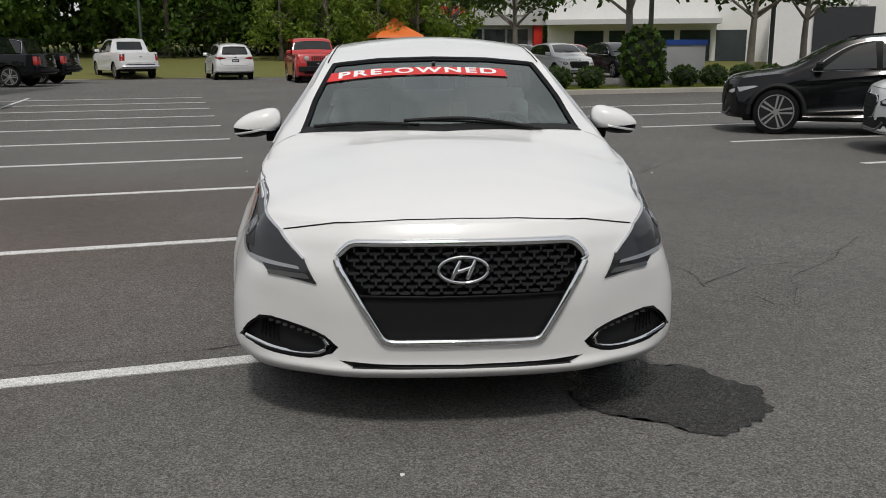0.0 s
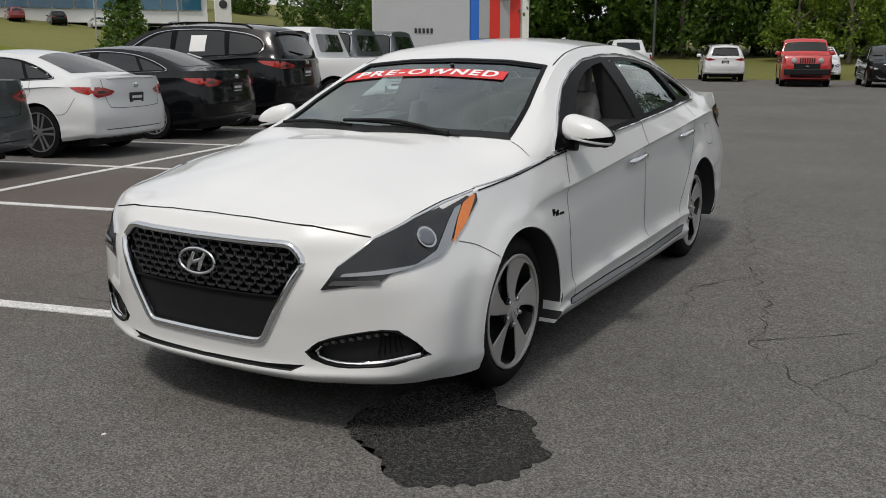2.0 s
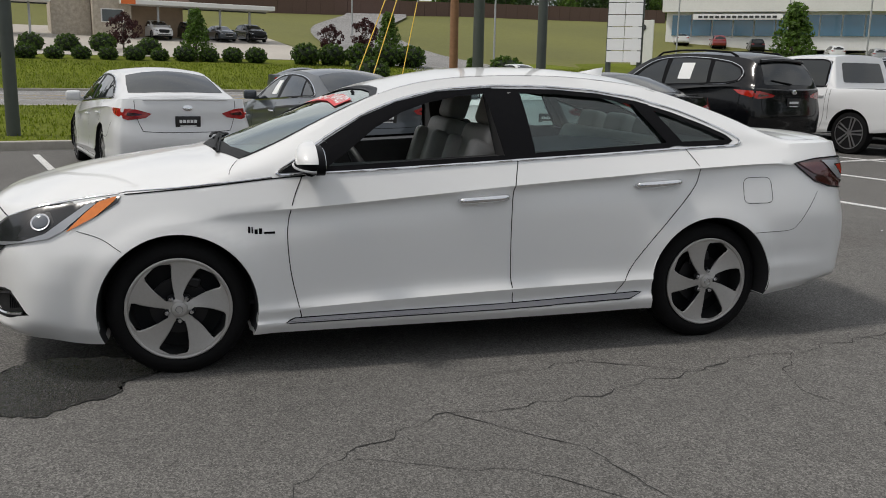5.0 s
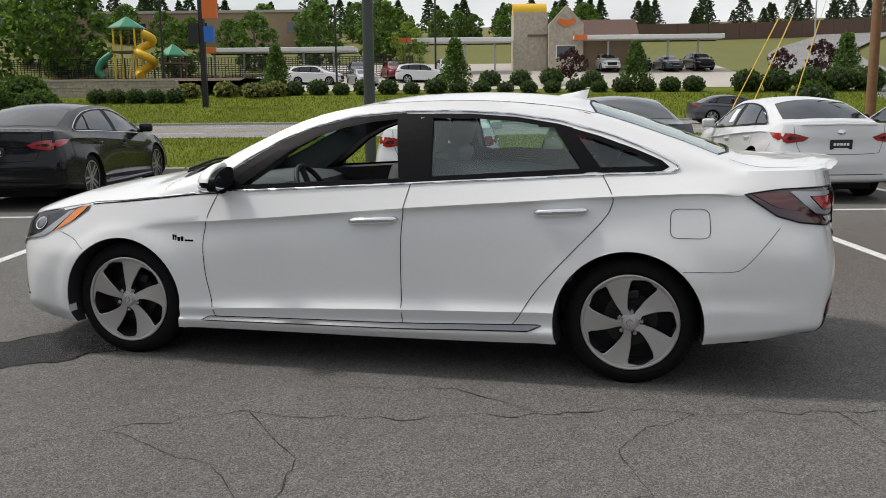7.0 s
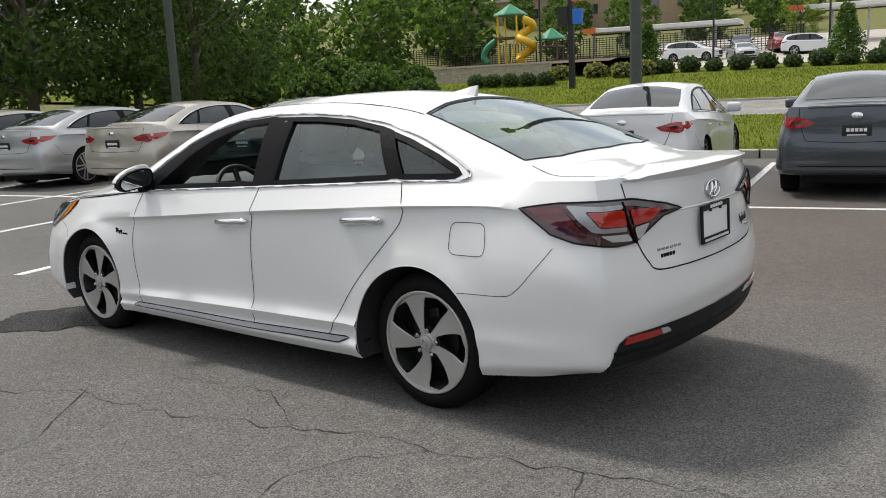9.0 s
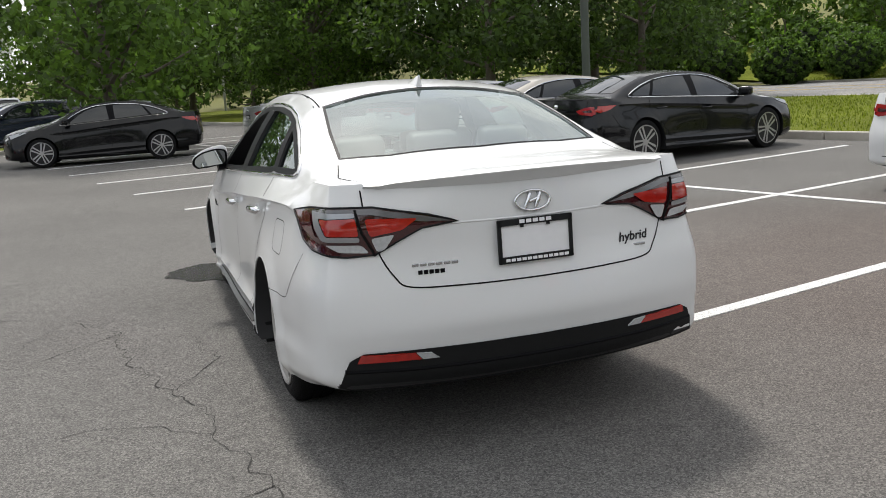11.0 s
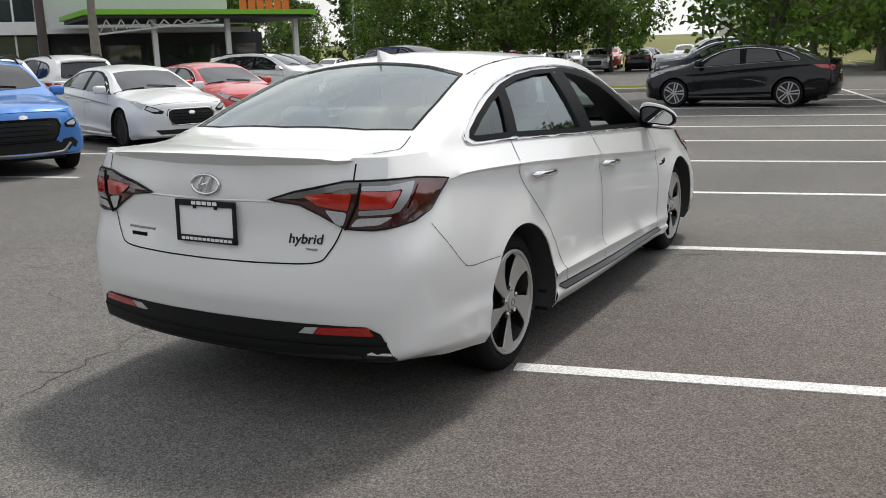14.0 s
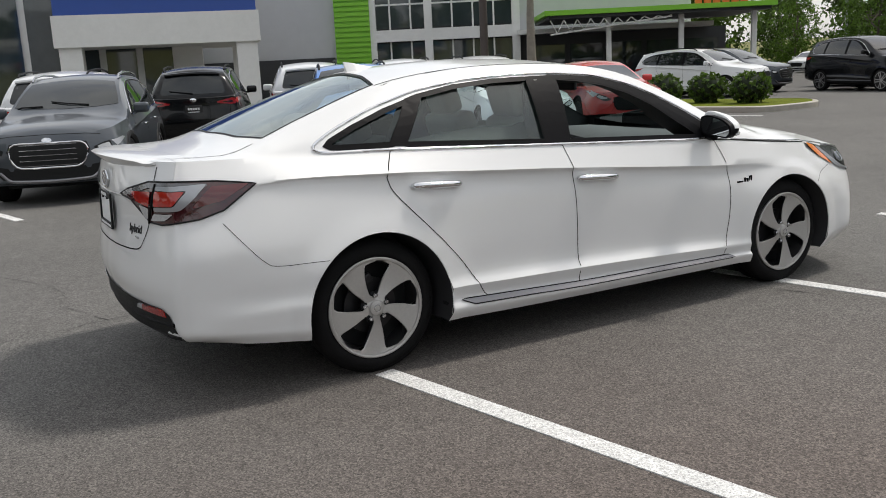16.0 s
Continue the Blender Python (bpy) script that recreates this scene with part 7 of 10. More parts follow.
# ---- sedans and suvs on the same kind of skin
SUV = dict(
    rows=[([(y, z * 1.06 + 0.055) for y, z in zt], it, st) for zt, it, st in ROWS[:6]] + [([(y, z * 1.10 + 0.035) for y, z in zt], it, st) for zt, it, st in ROWS[6:]],
    edge=([(-0.95, 0.90), (-0.75, 0.93), (-0.5, 0.96), (-0.17, 1.0), (0.30, 1.035), (0.79, 1.06), (1.67, 1.085), (2.64, 1.12), (3.1, 1.14), (3.5, 1.13), (3.83, 1.08)],
          [(-0.95, 0.075), (-0.6, 0.115), (-0.17, 0.105), (0.3, 0.095), (0.9, 0.090), (1.9, 0.092), (2.64, 0.105), (3.1, 0.115), (3.5, 0.100), (3.83, 0.06)], SMOOTH),
    spine_y=[-0.873, -0.84, -0.79, -0.72, -0.62, -0.49, -0.34, -0.15, 0.05, 0.42, 0.95, 1.65, 2.30, 2.85, 3.22, 3.42, 3.52, 3.59, 3.64, 3.68, 3.72, 3.76],
    spine_z=[(-0.873, 0.90), (-0.75, 0.975), (-0.48, 1.035), (-0.1, 1.085), (0.15, 1.125), (0.30, 1.165), (0.60, 1.325), (0.90, 1.475), (1.10, 1.556), (1.3, 1.610), (1.7, 1.652), (2.2, 1.662), (2.8, 1.645), (3.2, 1.612), (3.42, 1.575), (3.52, 1.50), (3.62, 1.34), (3.70, 1.20), (3.76, 1.10)],
    rail_x=[(0.0, 0.76), (0.42, 0.735), (0.68, 0.685), (0.99, 0.635), (1.3, 0.615), (1.8, 0.605), (2.3, 0.605), (2.9, 0.60), (3.42, 0.575), (3.76, 0.62)],
    rail_z=[(0.0, 1.06), (0.30, 1.125), (0.46, 1.20), (0.68, 1.335), (0.99, 1.485), (1.2, 1.555), (1.45, 1.592), (1.85, 1.612), (2.3, 1.608), (2.8, 1.585), (3.2, 1.548), (3.42, 1.50), (3.55, 1.40), (3.65, 1.25), (3.76, 1.09)],
    tail=4.2)
# side views (y, z), rear views and front views (x, z), all in the form's own size
LOOKS = {
    "sedan": dict(spec=SEDAN, height=1.475, windows=(WIN_FRONT, WIN_REAR, WIN_QUARTER), surround=DLO, screen=windscreen_outline(), rear=("top", rear_outline()), gz=0.0, lines=(
        [(0.585, 0.94), (0.535, 0.82), (0.505, 0.68), (0.515, 0.50), (0.565, 0.27)], [(1.675, 0.995), (1.645, 0.86), (1.632, 0.69), (1.642, 0.27)], [(2.655, 1.048), (2.705, 0.93), (2.66, 0.83), (2.45, 0.604), (2.24, 0.32), (2.19, 0.275)], [(0.565, 0.27), (2.19, 0.28)], [(3.06, 0.60), (3.30, 0.62), (3.44, 0.82)]),
        tail_back=[(0.43, 0.905), (0.60, 0.955), (0.735, 0.965), (0.76, 0.85), (0.70, 0.825), (0.50, 0.855)], tail_side=[(3.72, 0.965), (3.34, 0.965), (3.46, 0.905), (3.70, 0.85)], lamp_front=[(0.46, 0.655), (0.58, 0.725), (0.68, 0.760), (0.735, 0.700), (0.62, 0.625), (0.50, 0.615)],
        lamp_side=[(-0.66, 0.700), (-0.26, 0.830), (-0.42, 0.835), (-0.70, 0.775)], grille=[(-0.40, 0.69), (0.40, 0.69), (0.44, 0.60), (0.36, 0.42), (-0.36, 0.42), (-0.44, 0.60)], intake=[(-0.62, 0.345), (0.62, 0.345), (0.54, 0.265), (-0.54, 0.265)], plate=0.80, badge=0.975, low=0.40,
        gap=[(-0.62, 1.06), (-0.61, 0.90), (-0.55, 0.72), (-0.48, 0.685), (0, 0.672), (0.48, 0.685), (0.55, 0.72), (0.61, 0.90), (0.62, 1.06)], hood=[(-0.60, 0.765), (-0.45, 0.787), (0, 0.798), (0.45, 0.787), (0.60, 0.765)], handles=((1.455, 0.812), (2.45, 0.872)), mirror=(0.63, 1.0)),
    "suv": dict(spec=SUV, height=1.675, windows=([(0.72, 1.078), (0.88, 1.195), (1.08, 1.345), (1.28, 1.445), (1.46, 1.500), (1.60, 1.522), (1.63, 1.108)], [(1.72, 1.530), (2.10, 1.535), (2.55, 1.515), (2.62, 1.50), (2.69, 1.150), (1.72, 1.112)], [(2.72, 1.495), (3.05, 1.450), (3.28, 1.370), (3.36, 1.28), (3.30, 1.200), (3.10, 1.168), (2.77, 1.155)]),
        surround=[(0.52, 1.052), (0.62, 1.128), (0.85, 1.290), (1.08, 1.425), (1.30, 1.510), (1.60, 1.550), (2.1, 1.560), (2.6, 1.540), (3.05, 1.485), (3.32, 1.395), (3.42, 1.28), (3.36, 1.185), (3.12, 1.145), (2.6, 1.122), (1.67, 1.088), (0.79, 1.062)],
        screen=[(x, 0.34 + 0.16 * (x / 0.7) ** 2) for x in (-0.68, -0.4, 0, 0.4, 0.68)] + [(0.64, 0.72), (0.56, 1.10), (0.3, 1.16), (0, 1.18), (-0.3, 1.16), (-0.56, 1.10), (-0.64, 0.72)], rear=("back", rounded([(-0.60, 1.135), (0.60, 1.135), (0.50, 1.475), (-0.50, 1.475)], 0.08)), gz=0.05,
        lines=([(0.585, 1.05), (0.535, 0.90), (0.505, 0.72), (0.515, 0.50), (0.565, 0.33)], [(1.675, 1.09), (1.645, 0.90), (1.632, 0.70), (1.642, 0.33)], [(2.70, 1.12), (2.74, 1.0), (2.66, 0.88), (2.45, 0.66), (2.24, 0.38), (2.19, 0.335)], [(0.565, 0.33), (2.19, 0.34)], [(3.10, 0.66), (3.40, 0.68), (3.46, 0.90)]),
        tail_back=[(0.42, 0.985), (0.62, 1.03), (0.75, 1.045), (0.77, 0.935), (0.70, 0.925), (0.44, 0.955)], tail_side=[(3.72, 1.045), (3.30, 1.060), (3.42, 0.995), (3.70, 0.935)], lamp_front=[(0.54, 0.72), (0.64, 0.765), (0.72, 0.785), (0.75, 0.70), (0.70, 0.655), (0.56, 0.665)],
        lamp_side=[(-0.66, 0.71), (-0.34, 0.80), (-0.40, 0.815), (-0.70, 0.785)], grille=[(-0.46, 0.80), (0.46, 0.80), (0.50, 0.70), (0.40, 0.49), (-0.40, 0.49), (-0.50, 0.70)], intake=[(-0.64, 0.40), (0.64, 0.40), (0.56, 0.31), (-0.56, 0.31)], plate=0.86, badge=1.03, low=0.50,
        gap=[(-0.66, 1.10), (-0.66, 0.92), (-0.58, 0.68), (0, 0.665), (0.58, 0.68), (0.66, 0.92), (0.66, 1.10)], hood=[(-0.62, 0.875), (-0.45, 0.895), (0, 0.905), (0.45, 0.895), (0.62, 0.875)], handles=((1.455, 0.90), (2.45, 0.945)), mirror=(0.68, 1.12)),
}
PICKUP = dict(
    rows=[([(y, z * 1.15 + 0.16) for y, z in zt], [(y, 0.4 * v) for y, v in it], SMOOTH) for zt, it, _ in ROWS[:6]] + [([(-0.95, z0), (0.3, z1), (2.0, z1), (3.83, z1)], [(-0.95, i0), (0.3, i1), (3.83, i1)], SMOOTH) for z0, z1, i0, i1 in ((0.86, 0.88, 0.0, 0.008), (0.98, 1.03, 0.02, 0.016), (1.06, 1.14, 0.04, 0.03))],
    edge=([(-0.95, 1.14), (-0.5, 1.18), (0.3, 1.22), (2.2, 1.24), (3.83, 1.25)], [(-0.95, 0.07), (-0.5, 0.09), (0.3, 0.075), (2.2, 0.06), (3.83, 0.04)], SMOOTH),
    spine_y=SUV["spine_y"][:15] + [3.40, 3.52, 3.60, 3.67, 3.72, 3.76, 3.78],
    spine_z=[(-0.873, 1.14), (-0.72, 1.20), (-0.2, 1.235), (0.30, 1.27), (0.42, 1.31), (0.70, 1.60), (0.92, 1.80), (1.08, 1.89), (1.4, 1.93), (1.9, 1.935), (2.25, 1.915), (2.33, 1.88), (2.37, 1.60), (2.41, 1.28), (2.46, 1.255), (3.0, 1.255), (3.78, 1.255)],
    rail_x=[(0.0, 0.78), (0.42, 0.76), (0.7, 0.72), (0.99, 0.67), (1.3, 0.655), (2.3, 0.655), (2.38, 0.70), (2.44, 0.80), (3.0, 0.82), (3.78, 0.82)],
    rail_z=[(0.0, 1.235), (0.30, 1.255), (0.46, 1.33), (0.70, 1.565), (0.92, 1.755), (1.08, 1.835), (1.4, 1.875), (1.9, 1.885), (2.25, 1.865), (2.33, 1.83), (2.37, 1.58), (2.41, 1.27), (2.46, 1.25), (3.0, 1.25), (3.78, 1.25)],
    tail=4.2)
LOOKS["pickup"] = dict(spec=PICKUP, height=1.94, windows=([(0.66, 1.262), (0.82, 1.43), (1.02, 1.62), (1.20, 1.735), (1.48, 1.79), (1.50, 1.285)], [(1.58, 1.800), (2.10, 1.795), (2.23, 1.75), (2.27, 1.30), (1.58, 1.288)]),
    surround=[(0.52, 1.242), (0.80, 1.475), (1.02, 1.67), (1.22, 1.785), (1.55, 1.835), (2.12, 1.830), (2.27, 1.775), (2.31, 1.275), (1.55, 1.262)],
    screen=[(x, 0.45 + 0.12 * (x / 0.7) ** 2) for x in (-0.70, -0.4, 0, 0.4, 0.70)] + [(0.67, 0.76), (0.60, 0.98), (0.3, 1.02), (0, 1.03), (-0.3, 1.02), (-0.60, 0.98), (-0.67, 0.76)], rear=("back", rounded([(-0.58, 1.37), (0.58, 1.37), (0.54, 1.76), (-0.54, 1.76)], 0.06)), gz=0.20,
    lines=([(0.585, 1.23), (0.56, 0.90), (0.57, 0.48)], [(1.54, 1.25), (1.54, 0.48)], [(2.33, 1.24), (2.32, 0.70), (2.28, 0.48)], [(0.57, 0.48), (2.28, 0.48)], [(2.40, 1.24), (2.40, 0.62)]),
    tail_back=[(0.66, 1.17), (0.79, 1.17), (0.80, 0.86), (0.68, 0.86)], tail_side=[(3.68, 1.17), (3.56, 1.17), (3.58, 0.86), (3.68, 0.86)], lamp_front=[(0.52, 1.02), (0.72, 1.05), (0.74, 0.84), (0.56, 0.82)], lamp_side=[(-0.66, 0.86), (-0.44, 0.92), (-0.46, 1.03), (-0.70, 1.03)],
    grille=[(-0.48, 1.06), (0.48, 1.06), (0.52, 0.94), (0.46, 0.70), (-0.46, 0.70), (-0.52, 0.94)], intake=[(-0.62, 0.56), (0.62, 0.56), (0.56, 0.46), (-0.56, 0.46)], plate=0.62, badge=1.06, low=0.70, gap=[(-0.66, 1.24), (-0.67, 0.78), (0, 0.77), (0.67, 0.78), (0.66, 1.24)], hood=[(-0.62, 1.11), (0, 1.13), (0.62, 1.11)],
    handles=((1.40, 1.10), (2.18, 1.11)), mirror=(0.68, 1.30))


def skinned_car(kind, paint, name, label, category, L, W, H, m, sticker=False, dark_rims=False, cladding=False, rails=False, group="", plain=False, plate=True):
    """A parked sedan or suv facing local +x."""
    global SKIN
    K = LOOKS[kind]
    car = thing(name, label, category, m @ Matrix.Rotation(radians(90), 4, "Z"), group)
    fit = Vector((W / 1.86, L / 4.773, H / K["height"]))
    paint_mat = PAINTS[paint]

    def sized(bm):
        for v in bm.verts:
            v.co = Vector((v.co.x * fit.x, (v.co.y - 1.438) * fit.y, v.co.z * fit.z))
        return bm

    def add(nm, bm, material, parent=car, lb="", smooth=50):
        return part(nm, sized(bm), material, parent, lb, smooth)

    hero_skin = SKIN
    bm = car_skin(K["spec"], 44 if plain else 72, 2, 10)
    SKIN = BVHTree.FromBMesh(bm)
    sized(bm)
    own = BVHTree.FromBMesh(bm)
    body = part("body", bm, paint_mat, car, paint + " painted body")
    wr = {"sedan": 0.342, "suv": 0.365, "pickup": 0.41}[kind]
    ys = [-1.438 * fit.y, (2.805 - 1.438) * fit.y]
    plugs = []
    for y in ys:
        for s in (1, -1):
            q = bmesh.new()
            lathe(q, [(wr * 1.12, W / 2 - 0.32), (wr * 1.12, W / 2 + 0.3)], 32, Matrix.Translation((0, y, wr)) @ Matrix.Rotation(radians(90) * s, 4, "Y"))
            bmesh.ops.recalc_face_normals(q, faces=q.faces)
            plugs.append(q)
    carve(body, plugs)
    for f in body.data.polygons:
        f.use_smooth = True
    body.data.set_sharp_from_angle(angle=radians(34))
    body.data.materials.clear()
    body.data.materials.append(paint_mat)
    body.data.materials.append(MATT_BLACK)
    for f in body.data.polygons:
        f.material_index = 1 if own.find_nearest(f.center)[3] > 0.012 or (f.normal.z < -0.93 and f.center.z < 0.45) else 0
    for y in ys:
        for s in (1, -1):
            car_wheel(0, 0, wr, s, car, RIM_DARK if dark_rims else SILVER_RIM, Matrix.Translation((s * (W / 2 - 0.045), y, wr)) @ Matrix.Rotation(radians(90) * s, 4, "Y"))
    part("underbody", boxed(0, 0, 0.22 + K["gz"], W * 0.66, L * 0.84, 0.14, bevel=0.02), MATT_BLACK, car, "black underbody")
    step = 0.14 if plain else 0.09
    add("windscreen", patch("top", K["screen"], 0.004, step), CAR_GLASS, lb="dark reflecting windscreen")
    add("rear_window", patch(K["rear"][0], K["rear"][1], 0.004, step), CAR_GLASS, lb="dark reflecting rear window")
    for v, s in (("left", 1), ("right", -1)):
        add("window_band", patch(v, K["surround"], 0.003, step), BLACK_TRIM, lb="black window surround")
        for nm, o in zip(("front_side_window", "rear_side_window", "quarter_window"), K["windows"]):
            add(nm, patch(v, o, 0.007, step), CAR_GLASS, lb="dark side glass")
        if not plain:
            bm = bmesh.new()
            skin_tube(bm, v, K["surround"], 0.008, 0.003, True, 0.06, 5)
            add("window_chrome", bm, CHROME if paint != "blue" else BLACK_TRIM, lb="thin chrome window surround")
            for line in K["lines"]:
                bm = bmesh.new()
                ribbon(bm, v, [tuple(p)[:2] for p in smooth_path([(*q, 0) for q in line], 14)], 0.006, 0.002, step=0.06)
                add("shut_line", bm, GAP)
            for y, z in K["handles"]:
                q, _ = on_skin(v, y, z)
                bm = bmesh.new()
                tube(bm, [q + Vector((s * d, dy, 0)) for dy, d in ((-0.11, 0.004), (-0.07, 0.03), (0.07, 0.03), (0.11, 0.004))], 0.013, 6)
                add("door_handle", bm, CHROME if paint not in ("white", "black", "blue") else paint_mat)
        my, mz = K["mirror"]
        q, _ = on_skin(v, my, mz - 0.04)
        bm = soft_block(q.x + s * 0.13, my, mz + 0.03, 0.21, 0.13, 0.145, Matrix.Rotation(radians(-12 * s), 4, "Z"), 0.05)
        cube(bm, q.x + s * 0.02, my, mz - 0.03, 0.10, 0.06, 0.04)
        add("door_mirror", bm, paint_mat)

        def o(pts):
            return pts if s > 0 else [(-x, z) for x, z in pts][::-1]
        tl = add("tail_light", patch("back", o(K["tail_back"]), 0.006, 0.07), PARKED_RED, lb="slim red wrap-round tail light")
        add("side_lens", patch(v, K["tail_side"], 0.008, 0.07), RED_LENS, tl)
        if not plain:
            c = [(x * 0.55 + 0.66 * 0.45, z * 0.30 + (K["tail_back"][0][1] - 0.008) * 0.70) for x, z in K["tail_back"]]
            add("clear_lens", patch("back", o(c), 0.010, 0.07), DARK_RED_LENS, tl, "dark smoked lens")
        hl = add("headlight", patch("front", o(K["lamp_front"]), 0.006, 0.07), LAMP_BLACK, lb="swept headlight")
        add("side_lens", patch(v, K["lamp_side"], 0.008, 0.07), LAMP_GREY, hl)
        c = [(x * 0.7 + 0.68 * 0.3, z * 0.55 + (K["lamp_front"][2][1] - 0.055) * 0.45) for x, z in K["lamp_front"]]
        add("lamp_lens", patch("front", o(c), 0.010, 0.07), CLEAR_LENS, hl)
        if cladding:
            for y in (0.0, 2.805):
                r = wr * 1.20
                bm = bmesh.new()
                arc = [(y - r * math.cos(a) / fit.y, (wr + r * math.sin(a)) / fit.z) for a in [radians(d) for d in range(-6, 188, 12)]]
                skin_tube(bm, v, arc, 0.050, -0.026, n=6, step=0.08)
                add("arch_cladding", bm, MATT_BLACK)
            add("sill_cladding", patch(v, [(0.42, 0.25), (2.40, 0.25), (2.36, 0.38), (0.46, 0.36)], 0.006, 0.12), MATT_BLACK)
        if sticker:
            w = K["windows"][0 if kind == "sedan" else 1]
            z0 = 1.05 if kind == "sedan" else 1.20
            add("window_sticker", patch(v, [(1.30, z0), (1.55, z0 + 0.01), (1.53, z0 + 0.22), (1.33, z0 + 0.21)] if kind == "sedan" else [(2.0, z0), (2.3, z0), (2.3, z0 + 0.26), (2.0, z0 + 0.26)], 0.011, 0.1), STICKER, lb="white paper price sticker")
        if rails:
            bm = bmesh.new()
            rx = lambda y: lerp_table(K["spec"]["rail_x"], y) - 0.03
            pts = [on_skin("top", s * rx(y), y, 0)[0] + Vector((0, 0, d)) for y, d in ((1.25, 0.0), (1.38, 0.05), (1.8, 0.055), (2.4, 0.055), (2.95, 0.05), (3.10, 0.0))]
            tube(bm, pts, 0.018, 6)
            add("roof_rail", bm, SATIN_CHROME if paint == "grey" else BLACK_TRIM)
    if kind == "pickup":
        add("bed_cover", patch("top", [(-0.68, 2.52), (0.68, 2.52), (0.68, 3.68), (-0.68, 3.68)], 0.006, 0.2), MATT_BLACK, lb="black truck bed")
        bm = bmesh.new()
        skin_tube(bm, "back", [(-0.80, 0.60), (-0.4, 0.60), (0, 0.60), (0.4, 0.60), (0.80, 0.60)], 0.07, 0.01, n=8)
        add("step_bumper", bm, CHROME if paint == "white" else BLACK_TRIM, lb="rear step bumper")
    low = K["low"]
    add("lower_bumper", patch("back", [(-0.62, low), (0.62, low), (0.70, low - 0.13), (0.66, 0.285 + K["gz"]), (-0.66, 0.285 + K["gz"]), (-0.70, low - 0.13)], 0.005, 0.12), MATT_BLACK, lb="black lower bumper")
    gr = add("grille", patch("front", K["grille"], 0.004, 0.09), MATT_BLACK, lb="black grille")
    bm = bmesh.new()
    skin_tube(bm, "front", K["grille"], 0.012, 0.004, True, 0.06, 6)
    add("grille_frame", bm, CHROME if paint in ("grey", "white", "silver") else BLACK_TRIM, gr)
    add("lower_intake", patch("front", K["intake"], 0.005, 0.12), MATT_BLACK, lb="black lower intake")
    if kind == "suv":
        bm = bmesh.new()
        skin_tube(bm, "front", [(-0.62, 0.44), (-0.50, 0.33), (0, 0.31), (0.50, 0.33), (0.62, 0.44)], 0.022, 0.0)
        add("skid_trim", bm, STRIP_GREY, lb="grey skid trim")
    if cladding:
        add("lower_cladding", patch("front", [(-0.66, 0.52), (-0.4, 0.49), (0.4, 0.49), (0.66, 0.52), (0.74, 0.44), (0.66, 0.30), (-0.66, 0.30), (-0.74, 0.44)], 0.003, 0.1), MATT_BLACK, lb="black lower bumper cladding")
    if not plain:
        bm = bmesh.new()
        for k in range(5):
            z = K["grille"][3][1] + 0.03 + k * (K["grille"][0][1] - K["grille"][3][1] - 0.05) / 4
            skin_tube(bm, "front", [(-0.34, z), (0, z), (0.34, z)], 0.005, 0.006, n=4)
        add("grille_bar", bm, SATIN_CHROME if paint == "grey" else BLACK_TRIM, gr)
        bm = bmesh.new()
        ribbon(bm, "back", [tuple(p)[:2] for p in smooth_path([(*q, 0) for q in K["gap"]], 30)], 0.007, 0.002, step=0.06)
        add("boot_gap", bm, GAP)
        bm = bmesh.new()
        ribbon(bm, "front", K["hood"], 0.007, 0.002, step=0.06)
        add("hood_gap", bm, GAP)
        for view, z in (("back", K["badge"]), ("front", K["grille"][0][1] + (0.03 if kind == "suv" else -0.07))):
            q, n = on_skin(view, 0, z)
            bm = bmesh.new()
            lathe(bm, [(0.06, -0.004), (0.06, 0.008), (0.045, 0.012), (0.001, 0.012)], 18, Matrix.Translation(q) @ n.to_track_quat("Z", "Y").to_matrix().to_4x4() @ Matrix.Diagonal((1, 0.6, 1, 1)))
            add("emblem", bm, CHROME)
        if kind == "sedan":
            bm = bmesh.new()
            skin_tube(bm, "back", [(-0.52, 1.075), (0, 1.085), (0.52, 1.075)], 0.016, 0.0)
            add("boot_lip", bm, paint_mat)
        elif kind == "suv":
            bm = bmesh.new()
            tube(bm, [on_skin("back", x, 1.50 - 0.10 * x * x)[0] + Vector((0, 0.03, 0.015)) for x in [-0.5 + 0.1 * i for i in range(11)]], 0.030, 6)
            add("roof_spoiler", bm, paint_mat)
            bm = bmesh.new()
            tube(bm, [on_skin("back", 0.0, 1.14, 0.02)[0], on_skin("back", 0.22, 1.17, 0.015)[0], on_skin("back", 0.42, 1.20, 0.012)[0]], 0.010, 6)
            add("rear_wiper", bm, BLACK_TRIM)
        for s in (1, -1):
            q, n = on_skin("top", s * 0.30, 0.24 if kind == "sedan" else 0.42, 0.015)
            bm = bmesh.new()
            tube(bm, [q, on_skin("top", s * 0.30 - 0.28, (0.27 if kind == "sedan" else 0.45), 0.018)[0], on_skin("top", s * 0.30 - 0.50, (0.33 if kind == "sedan" else 0.52), 0.015)[0]], 0.009, 6)
            add("wiper", bm, BLACK_TRIM)
    if plate:
        q, n = on_skin("back", 0, K["plate"])
        m2 = Matrix.Translation(q + Vector((0, 0.004, 0))) @ Matrix.Rotation(radians(-5), 4, "X")
        bm = bmesh.new()
        cube(bm, 0, 0, 0, 0.31, 0.014, 0.15, bevel=0.004)
        bmesh.ops.transform(bm, matrix=m2, verts=bm.verts)
        pl = add("number_plate", bm, PLATE_BLACK, car, "black dealer plate with white bars")
        for x, z, w, h in [(-0.09 + 0.045 * i, 0.012, 0.034, 0.038) for i in range(5)] + [(0, -0.045, 0.2, 0.012)]:
            bm = bmesh.new()
            cube(bm, x, 0.009, z, w, 0.004, h)
            bmesh.ops.transform(bm, matrix=m2, verts=bm.verts)
            add("plate_bar", bm, STICKER, pl)
